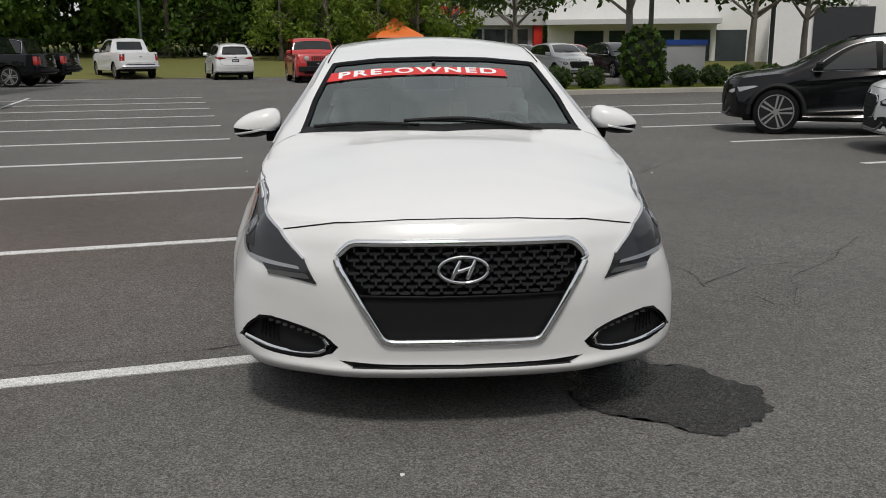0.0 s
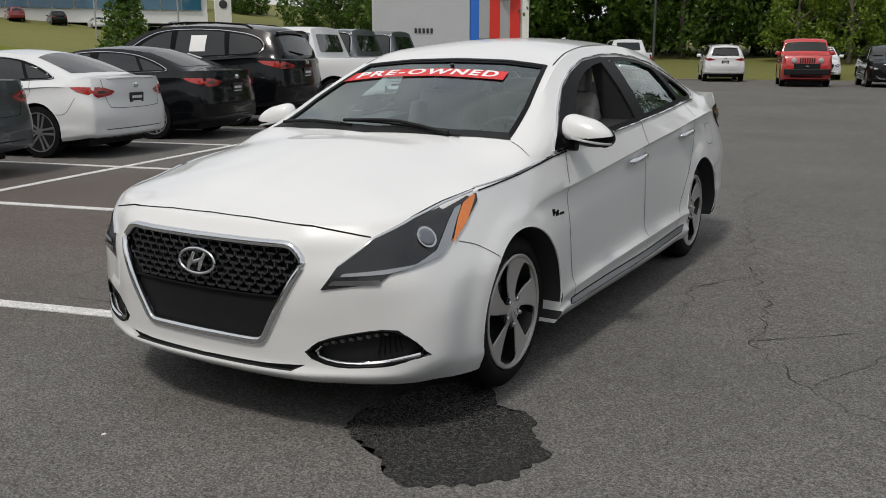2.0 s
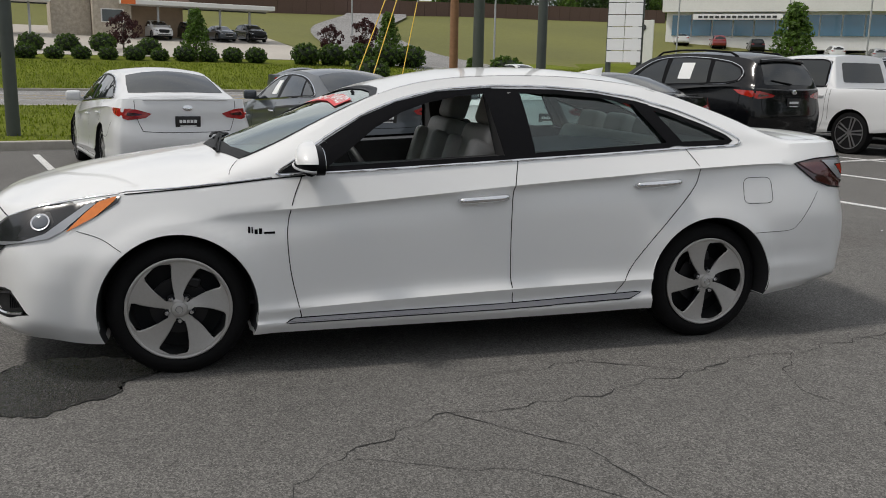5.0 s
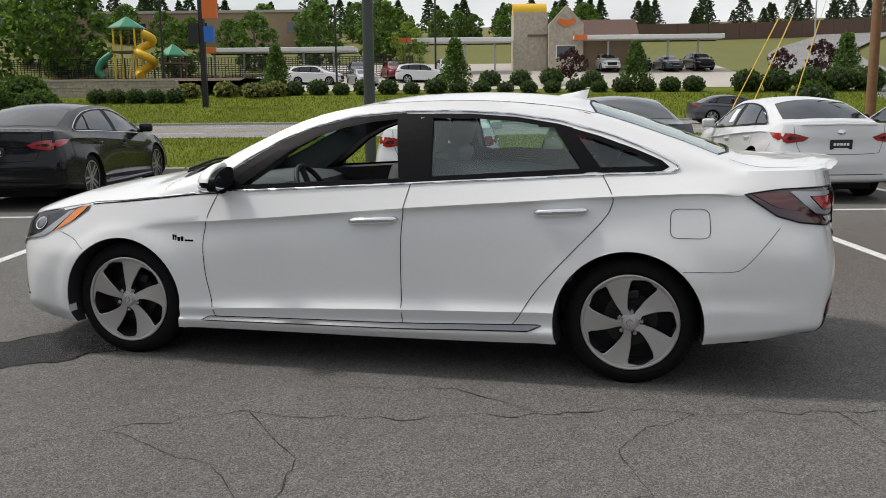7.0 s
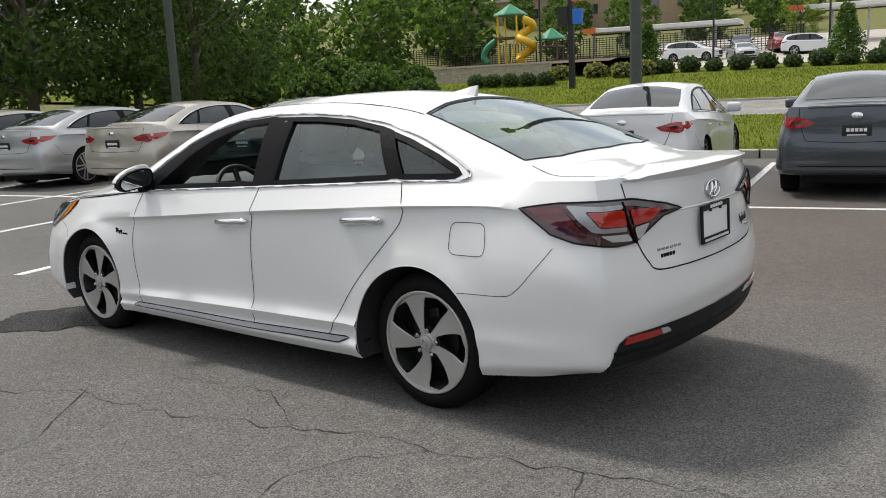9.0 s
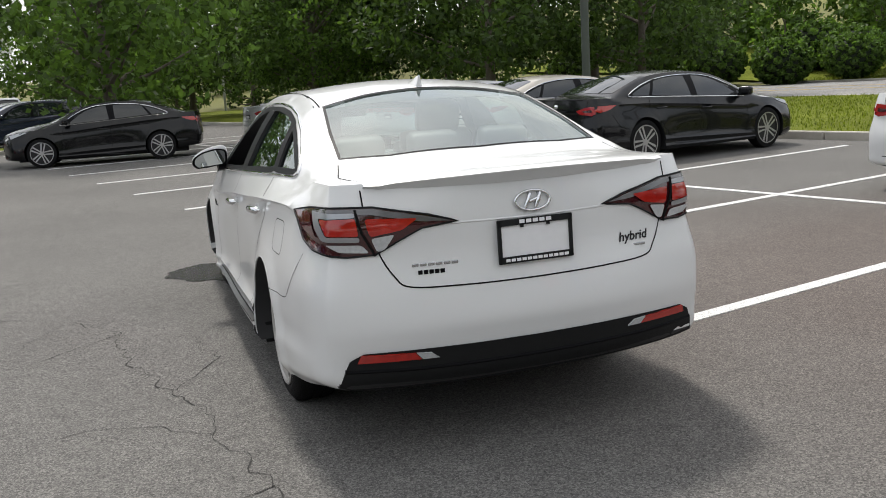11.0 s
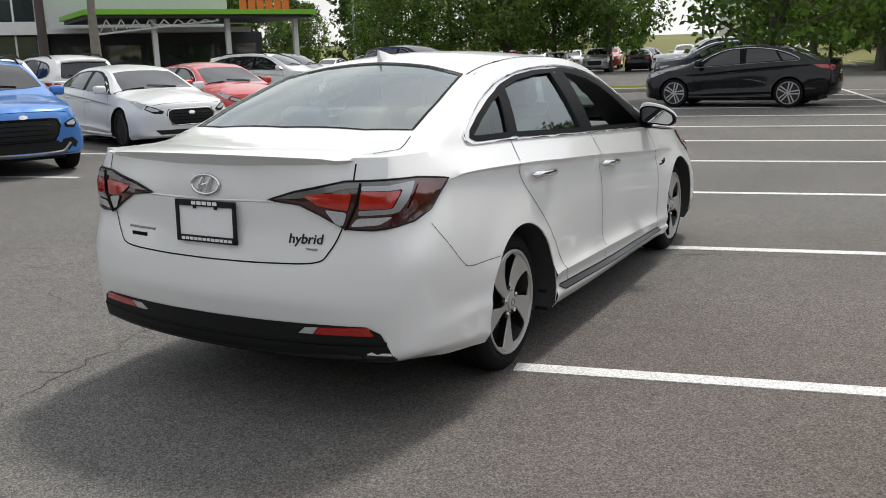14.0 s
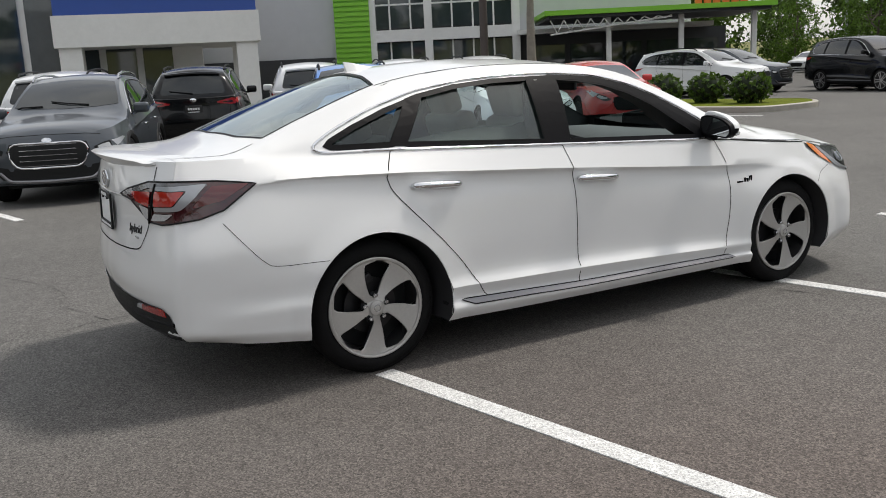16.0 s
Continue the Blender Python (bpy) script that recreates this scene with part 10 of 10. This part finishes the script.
def build_west():
    build_diner()
    build_playground()
    z = rise(-124, -34)
    b = thing("tan_building", "long tan flat-roofed building behind the trees", "building", uv_pose(-124, -34, z))
    block("wall", TAN_WALL, b, 0, 0, -1, 10, 36, 4.6, "tan wall")
    block("parapet", CONCRETE, b, 0, 0, 3.6, 10.4, 36.4, 0.35)
    for i in range(8):
        block("window", WINDOW, b, 5.02, -15 + 4.2 * i, 1.0, 0.08, 1.6, 1.3)
    # slatted wall on the hill
    w = thing("hill_wall", "long brown retaining wall on the hill", "wall", uv_pose(-124, 48, 0))
    for i in range(44):
        v = -26 + 2.2 * i
        block("panel", BROWN_ROOF, w, 0, v, rise(-124, 48 + v) - 0.4, 0.4, 2.16, 2.6)
    # white showroom
    s = thing("showroom", "low white car showroom with blue glass front", "building", Matrix.Translation(uv(-80, 99, 6.4)) @ Matrix.Rotation(TH + radians(40), 4, "Z"))
    block("wall", WHITE_WALL, s, 0, 0, -1.5, 30, 14, 5.2, "white upper wall")
    block("fascia", WHITE_WALL, s, 0, -7.3, 3.2, 31, 1.2, 1.5, "white fascia band")
    for i in range(11):
        block("window", mat("blue_showroom_glass", (0.03, 0.12, 0.20), 0.05, coat=1.0) if "blue_showroom_glass" not in bpy.data.materials else bpy.data.materials["blue_showroom_glass"], s, -13 + 2.6 * i, -7.1, 0.2, 2.4, 0.3, 2.6, "blue-tinted glass")
    block("sign_band", BANNER_WHITE, s, -6, -7.96, 2.2, 11, 0.12, 0.7, "white sign band")
    for i in range(14):
        block("sign_bar", DARK_WALL, s, -10.6 + 0.7 * i, -8.04, 2.4, 0.5, 0.06, 0.28)
    for U, V, w, h in ((-34.0, 56.5, 1.2, 4.6), (-62, 58, 2.0, 4.2)):
        g = thing("brand_sign", "upright white dealership sign panel", "sign", uv_pose(U, V, rise(U, V) + 0.2, -50))
        block("panel", WHITE_WALL, g, 0, 0, 0, 0.35, w, h, "white panel", 0.03)
        bm = bmesh.new()
        lathe(bm, [(0.30, 0), (0.30, 0.05), (0.2, 0.06), (0.001, 0.06)], 24, Matrix.Translation((0.18, 0, h - 0.7)) @ Matrix.Rotation(radians(90), 4, "Y"))
        part("roundel", bm, DARK_WALL, g, "dark round emblem", smooth=40)
    # multi-tenant sign with white panes
    g = thing("tenant_sign", "tall two-post sign with rows of white panels", "sign", uv_pose(-40.7, 37.7, rise(-40.7, 37.7), -50))
    for v in (-1.0, 1.0):
        block("post", POLE_GREEN, g, 0, v, -0.3, 0.3, 0.3, 8.0)
    for r in range(6):
        for c in (-0.55, 0.55):
            block("panel", STICKER if (r + c) % 2 else WHITE_WALL, g, 0.2, c, 2.2 + 0.75 * r, 0.2, 1.06, 0.70, "white sign panel")
    # the tall pylon by the pickups
    g = thing("pylon_sign", "tall pale grey pylon with a blue edge", "sign", Matrix.Translation(uv(-8.9, 27.0, 0)) @ Matrix.Rotation(TH + radians(-66), 4, "Z"))
    block("slab", GREY_WALL, g, 0, 0.2, -0.2, 0.9, 3.4, 9.5, "pale grey slab", 0.03)
    block("blue_edge", LIGHT_BLUE, g, 0.0, 2.06, -0.2, 0.96, 0.30, 9.5, "blue edge panel")
    for i in range(5):
        block("number_bar", DARK_WALL, g, 0.46, -0.02 + 0.14 * i, 2.0, 0.03, 0.085, 0.16)
    block("seam", DARK_WALL, g, 0.451, 0.2, 3.4, 0.006, 3.4, 0.02)
    block("seam", DARK_WALL, g, 0.451, 0.2, 6.4, 0.006, 3.4, 0.02)
    g = thing("striped_pylon", "silver pylon with two red upright stripes", "sign", Matrix.Translation(uv(-12.9, 57.5, rise(-12.9, 57.5))) @ Matrix.Rotation(TH + radians(-75), 4, "Z"))
    block("slab", SILVER_PANEL, g, 0, 0, -0.4, 0.7, 3.4, 15, "silver slab", 0.03)
    for v in (-0.64, 0.74):
        block("stripe", RED_PANEL, g, 0.37, v, 1.5, 0.06, 0.70, 13.5, "red upright stripe")
    block("white_edge", WHITE_WALL, g, 0.37, 1.45, 0, 0.06, 0.45, 14.6, "white edge panel")
    # poles on the verge
    pole(uv_pose(-24.73, 15.89, 0.1), "weathered brown wooden utility pole", 13, 0.17, 0.13, WOOD_POLE, "utility_pole")
    pole(uv_pose(-24.05, 16.55, 0.1), "dark grey-green steel light pole", 12, 0.22, 0.17, POLE_GREEN, "light_pole", (1.2,))
    pole(uv_pose(-14.07, 12.36, 0.1), "dark grey-green steel light pole", 10, 0.13, 0.10, POLE_GREEN, "light_pole", (1.2,))
    pole(uv_pose(-12.8, 0.01, 0.1), "dark grey-green steel light pole", 9, 0.12, 0.09, POLE_GREEN, "light_pole", (1.2,))
    pole(uv_pose(-15.2, -14.0, 0.1), "dark grey-green steel light pole", 9, 0.13, 0.10, POLE_GREEN, "light_pole", (1.2,))
    for k, (U, V, du, dv) in enumerate(((-19.2, 9.0, -5.5, 6.8), (-19.0, 9.5, -5.7, 6.3), (-20.6, 11.4, -4.1, 4.4))):
        g = thing("guy_wire", "steel guy wire in a yellow plastic guard", "cable", uv_pose(U, V, 0.12), "guy wires")
        a, b = Vector((0, 0, -0.1)), Vector((du, dv, 10.5))
        bm = bmesh.new()
        tube(bm, [a, a.lerp(b, 0.34)], 0.016, 8)
        part("guard", bm, YELLOW, g, "yellow plastic guard", smooth=60)
        bm = bmesh.new()
        tube(bm, [a, b], 0.006, 6)
        part("cable", bm, GALV, g)
    g = thing("pole_sign", "dark pole with orange and blue sign panels", "sign", uv_pose(-55, -14.8, rise(-55, -14.8)))
    block("post", BLACK_METAL, g, 0, 0, -0.3, 0.35, 0.35, 11)
    block("orange_panel", ORANGE_PANEL, g, 0.1, 0.62, 5.9, 0.3, 1.0, 1.9, "orange picture panel")
    block("blue_panel", LIGHT_BLUE, g, 0.1, 0.50, 4.4, 0.3, 0.65, 1.0, "pale blue panel")
    block("dark_cabinet", BLACK_METAL, g, 0.1, -0.5, 4.3, 0.4, 0.7, 1.3)
    for U, V, h in ((-66, -21, 7.5), (-68, -7.5, 6.5), (-74, 0.5, 9), (-60, 40, 8), (-90, 40, 10), (-55, 48, 9), (-70, 70, 11), (-62, 78, 11), (-48, 72, 11), (-40, 66, 11), (-54, 90, 11), (-30, 80, 11), (-24, 70, 11), (-20, 95, 11), (-84, 72, 10)):
        pole(uv_pose(U, V, rise(U, V)), "slim lot light pole with a flat lamp head", h, 0.09, 0.07, BLACK_METAL if V < 10 else GALV, "lot_light", (0.7, -0.7))
    # side road climbing the hill
    bm = bmesh.new()
    rows = []
    for i in range(22):
        f = i / 21
        c = catmull([Vector((-45, 33, 0)), Vector((-60, 36, 0)), Vector((-78, 37, 0)), Vector((-100, 44, 0)), Vector((-122, 58, 0)), Vector((-150, 66, 0))], 5 * f)
        rows.append([bm.verts.new(uv(c.x + dv * 0.25, c.y + dv, rise(c.x, c.y) + 0.22)) for dv in (-4.5, 0, 4.5)])
    grid_faces(bm, rows)
    bmesh.ops.recalc_face_normals(bm, faces=bm.faces)
    if sum(f.normal.z for f in bm.faces) < 0:
        bmesh.ops.reverse_faces(bm, faces=bm.faces)
    tagged(part("side_road", bm, ROAD, smooth=60), "pale side road climbing the hill", "road", kind="structure")
    bm = bmesh.new()
    rows = [[bm.verts.new(uv(u, v, rise(u, v) + 0.12)) for v in (-16, -8, 0, 8, 16, 24, 28)] for u in (-64.5, -69, -74, -80, -88)]
    grid_faces(bm, rows)
    bmesh.ops.recalc_face_normals(bm, faces=bm.faces)
    if sum(f.normal.z for f in bm.faces) < 0:
        bmesh.ops.reverse_faces(bm, faces=bm.faces)
    tagged(part("diner_lot", bm, CONCRETE, smooth=60), "pale concrete lot of the drive-in", "pavement", kind="structure")


def build_north():
    sheet("brick_apron", [(-9, 43.2), (3.0, 43.2), (4.2, 46.5), (4.2, 54), (-9, 54)], 0.02, mat("tan_paver", (0.30, 0.24, 0.18), 0.85, var=0.12, vscale=5, stain=0.08), "tan paved apron under the pickup")
    sheet("north_lawn", [(-11, 54.1), (24, 54.1), (24, 60), (-11, 60)], 0.05, GRASS, "mown lawn behind the car park")
    g = thing("grey_dealership", "grey dealership with red sign bars and a red column", "building", uv_pose(24.0, 70, 0, -8))
    block("wall", SILVER_PANEL, g, 0, 0, 0, 9, 8, 3.4, "grey lower wall")
    block("fascia", GREY_WALL, g, 0, -4.3, 3.2, 9.4, 1.0, 2.6, "pale grey fascia")
    for i in range(6):
        block("sign_bar", RED_PANEL, g, -3.9 + 0.42 * i, -4.84, 4.0, 0.32, 0.1, 0.7)
    for i in range(7):
        block("sign_bar", BANNER_WHITE, g, 0.2 + 0.42 * i, -4.84, 4.0, 0.3, 0.1, 0.6)
    block("red_column", RED_PANEL, g, 4.1, -4.2, 0, 0.7, 0.7, 3.6, "red column")
    for i in range(4):
        block("window", WINDOW, g, -3.2 + 1.9 * i, -4.03, 0.3, 1.7, 0.12, 2.6)
    b = thing("white_building", "long white two-storey building with dark windows", "building", uv_pose(37.5, 58, 0, -26))
    block("wall", WHITE_WALL, b, 0, 0, 0, 22, 10, 9, "white wall")
    for i in range(5):
        w = block("window", WINDOW, b, -8 + 2.5 * i, -5.02, 0.4, 2.1, 0.12, 2.2, "dark ground-floor window")
        block("frame", GALV, w, -8 + 2.5 * i, -5.05, 0.3, 2.3, 0.06, 0.1)
    block("canopy", GREY_WALL, b, -5, -6.2, 3.0, 12, 2.6, 0.35, "flat canopy")
    block("window", WINDOW, b, 6.5, -5.02, 5.6, 2.6, 0.12, 1.6, "upper window")
    c = thing("white_warehouse", "plain white low building with dark entrance", "building", uv_pose(46, 38, 0, -40))
    block("wall", WHITE_WALL, c, 0, 0, 0, 26, 10, 5.2, "white wall")
    block("roof_edge", GREY_WALL, c, 0, 0, 5.2, 26.4, 10.4, 0.3)
    block("door", DARK_WALL, c, -9, -5.03, 0, 3.2, 0.14, 3.6, "dark entrance")
    for i in range(5):
        block("sign_bar", BANNER_WHITE, c, -10.2 + 0.55 * i, -5.14, 3.7, 0.4, 0.06, 0.4)
    t = thing("tent", "orange and white pop-up tent", "tent", uv_pose(13.2, 55.5, 0))
    bm = bmesh.new()
    lathe(bm, [(2.3, 2.1), (2.2, 2.25), (1.1, 2.75), (0.25, 3.3), (0.001, 3.45)], 4, Matrix.Rotation(radians(45), 4, "Z"))
    part("canopy", bm, ORANGE_PANEL, t, "orange peaked canopy")
    for u in (-1.5, 1.5):
        for v in (-1.5, 1.5):
            block("leg", GALV, t, u, v, 0, 0.06, 0.06, 2.2)
    u = thing("utility_cabinet", "grey metal utility cabinet with a blue top", "cabinet", uv_pose(20.2, 31.5, 0))
    block("body", GREY_WALL, u, 0, 0, 0, 1.9, 1.2, 1.5, "", 0.03)
    block("top", BLUE_PANEL, u, 0, 0, 1.5, 2.0, 1.3, 0.22)
    for U, V, h in ((20.5, 62, 8), (16.5, 27.5, 8), (23.2, 29.2, 9), (-3, 60, 8), (5, 66, 9), (-8, 70, 9)):
        pole(uv_pose(U, V, rise(U, V)), "dark steel lot light pole", h, 0.10, 0.08, POLE_GREEN, "lot_light", (0.8,))


def build_east():
    # white entrance portico with blue top
    p = thing("portico", "white entrance portico with a deep blue top", "building", uv_pose(36.2, -13.6, 0, 62))
    for u in (-3.6, 3.6):
        for v in (-3.0, 3.0):
            block("pillar", WHITE_WALL, p, u, v, 0, 0.9, 0.9, 3.0, "square white pillar")
    block("beam", WHITE_WALL, p, 0, 0, 3.0, 8.4, 7.2, 1.3, "white beam")
    block("blue_top", BLUE_PANEL, p, 0, 0, 4.3, 8.2, 7.0, 3.0, "deep blue top")
    b = thing("white_showroom", "white showroom wall with window strip", "building", uv_pose(46, -6, 0, 62))
    block("wall", WHITE_WALL, b, 0, 0, 0, 26, 10, 9, "white wall")
    for i in range(7):
        block("window", WINDOW, b, -11 + 1.6 * i, 5.03, 0.5 + 0.0 * i, 1.3, 0.12, 6.5)
    # facade line: origin at the green louvre, x runs along it to the south
    m = Matrix.Translation(uv(37, -24, 0)) @ Matrix.Rotation(TH + math.atan2(-0.73, -0.68), 4, "Z")
    d = thing("glass_showroom", "glass showroom with white frame and lime green louvre", "building", m)
    block("grey_wall", GREY_WALL, d, -8.2, 3, 0, 16.2, 5.6, 9, "plain pale grey wall")
    block("dark_base", DARK_WALL, d, -8.2, 0.12, 0, 16.0, 0.2, 2.3, "dark lower band")
    g = block("green_block", GREEN_PANEL, d, 0.9, 1.5, 0, 1.9, 3.4, 9, "lime green corner")
    for i in range(32):
        block("louvre", GREEN_PANEL, g, 0.9, -0.24, 0.1 + 0.27 * i, 1.9, 0.10, 0.17)
    # solid block, coloured dark in place of an unlit room behind the panes
    block("core", DARK_WALL, d, 6.0, 2.2, 0, 8.4, 3.6, 9, "solid dark block standing in for the unlit interior")
    for r, (z0, z1) in enumerate(((0.2, 1.5), (1.6, 2.9), (3.7, 6.2), (6.3, 8.8))):
        for i in range(7):
            block("pane", WINDOW, d, 2.35 + 1.13 * i, 0.3, z0, 1.06, 0.06, z1 - z0)
    for i in range(8):
        block("mullion", WHITE_WALL, d, 1.785 + 1.13 * i, 0.27, 0.1, 0.09, 0.07, 8.8)
    for z in (1.50, 4.9, 6.2):
        block("transom", WHITE_WALL, d, 5.8, 0.265, z, 8.0, 0.06, 0.09)
    for u in (1.95, 5.0, 9.75):
        block("frame_column", WHITE_WALL, d, u, 0.1, 0, 0.42, 0.5, 9, "white frame column")
    block("frame_beam", WHITE_WALL, d, 5.8, 0.12, 2.98, 8.2, 0.45, 0.62, "white frame beam")
    block("upper_wall", GREY_WALL, d, 14.5, 2.5, 3.0, 9.4, 5, 6, "white upper wall")
    block("store_wall", DARK_WALL, d, 15.5, 2.8, 0, 11.4, 4.8, 3.0, "charcoal storefront")
    for i in range(5):
        block("store_window", WINDOW, d, 11.5 + 2.1 * i, 0.36, 0.2, 1.8, 0.06, 2.2)
    block("ledge", WHITE_WALL, d, 15.0, -0.2, 3.0, 10.4, 1.2, 0.25, "white ledge")
    c = thing("canopy", "flat canopy with a lime green edge on white trusses", "canopy", m)
    block("deck", GREEN_PANEL, c, 15.8, -4.2, 3.55, 10.6, 7.0, 0.22, "lime green edge")
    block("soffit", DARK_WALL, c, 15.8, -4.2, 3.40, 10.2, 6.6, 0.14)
    for u in (13.6, 17.0, 20.4):
        block("post", WHITE_WALL, c, u, -6.6, 0, 0.22, 0.22, 3.4)
    for k in range(9):
        bm = bmesh.new()
        u0 = 10.8 + 0.62 * k
        tube(bm, [(u0, -7.3, 3.35), (u0 + 0.31, -7.3, 2.75 + 0.06 * k), (u0 + 0.62, -7.3, 3.35)], 0.035, 6)
        part("truss", bm, WHITE_WALL, c)
    bm = bmesh.new()
    tube(bm, [(10.8, -7.3, 2.70), (16.4, -7.3, 3.30)], 0.04, 6)
    part("truss_chord", bm, WHITE_WALL, c)
    for k in range(6):
        block("sign_bar", ORANGE_PANEL, c, 17.6 + 0.42 * k, -7.3, 3.78, 0.30, 0.12, 0.42)
    pole(uv_pose(18.0, -16.2, 0), "brown steel light pole", 8, 0.14, 0.12, mat("brown_steel", (0.06, 0.045, 0.04), 0.5, var=0.1, vscale=5), "light_pole", (1.0,))


def build_south():
    g = thing("blue_pylon", "white pylon with a bright blue head panel", "sign", uv_pose(-3.9, -88, rise(0, -88), 90))
    block("base", WHITE_WALL, g, 0, 0, -0.3, 0.7, 2.9, 5.0, "white base")
    block("panel", LIGHT_BLUE, g, 0, 0, 4.7, 0.9, 3.0, 3.0, "bright blue panel", 0.04)
    block("mark", BANNER_WHITE, g, 0.47, 0, 5.9, 0.05, 1.3, 1.2)
    block("mark_inner", LIGHT_BLUE, g, 0.50, 0, 6.0, 0.05, 0.5, 1.0)
    block("mark_bar", BANNER_WHITE, g, 0.47, 0, 5.1, 0.05, 2.2, 0.30)
    g = thing("silver_sign", "silver dealership sign on twin posts", "sign", uv_pose(-6.1, -77.5, rise(0, -77), 90))
    for v in (-1.4, 1.4):
        block("post", GALV, g, 0, v, -0.3, 0.4, 0.4, 6.0)
    block("panel", WHITE_WALL, g, 0, 0, 5.4, 0.6, 3.8, 3.4, "white panel", 0.04)
    bm = bmesh.new()
    tube(bm, [(0.34, 1.0 * math.cos(a), 7.5 + 0.75 * math.sin(a)) for a in [2 * math.pi * i / 24 for i in range(24)]], 0.09, 8, True)
    part("ring", bm, GALV, g, "silver oval ring", smooth=60)
    block("word_bar", BLUE_PANEL, g, 0.33, 0, 5.75, 0.05, 2.2, 0.34)
    for U, V, h in ((-1.0, -60, 11), (-9, -72, 10), (-14, -90, 12), (6, -84, 10), (26, -62, 9), (-22, -66, 10), (30, -40, 8)):
        pole(uv_pose(U, V, rise(U, V)), "steel lot light pole", h, 0.11, 0.08, GALV, "lot_light", (0.8, -0.8))
    for U, V in ((-25, -19.5), (-25.5, -23.5)):
        b = thing("orange_barrier", "low orange wooden barrier on the bank", "barrier", uv_pose(U, V, 0.12, 5))
        for i in range(3):
            block("rail", ORANGE_PANEL, b, 0, 0, 0.3 + 0.26 * i, 0.06, 2.8, 0.10)
        for v in (-1.3, 0, 1.3):
            block("post", ORANGE_PANEL, b, 0, v, 0, 0.10, 0.10, 1.0)
    for i, (paint, V) in enumerate((("navy", -28.4), ("grey", -31.2), ("navy", -34.0), ("white", -36.9))):
        place_car("pickup" if paint == "white" else "suv", paint, paint + "_lane_suv", paint + " vehicle beyond the small island", "car", 5.8 if paint == "white" else 4.7, 1.95, 1.9 if paint == "white" else 1.68, uv_pose(-1.6, V, 0, 0), plain=True, plate=False, group="south row")
    # low mounds of litter and leaves on the tarmac
    rnd = random.Random(9)
    for i in range(16):
        x, y = rnd.uniform(-5, 6), rnd.uniform(-4, 9)
        if abs(x) < 1.1 and -1.2 < y < 4.2:
            continue
        bm = bmesh.new()
        prism(bm, [(0.012 * rnd.uniform(0.6, 1.4) * math.cos(a), 0.008 * rnd.uniform(0.6, 1.4) * math.sin(a)) for a in [0, 1.1, 2.2, 3.3, 4.4, 5.5]], 0.003, pose(x, y, 0.001, 0, 0, rnd.uniform(0, 360)))
        tagged(part("litter_flake", bm, STICKER if i % 2 else LEAF_DRY), "tiny pale flake on the asphalt", "litter", "litter")


build_west()
build_north()
build_east()
build_south()
build_plants()
build_grass()
park_all()
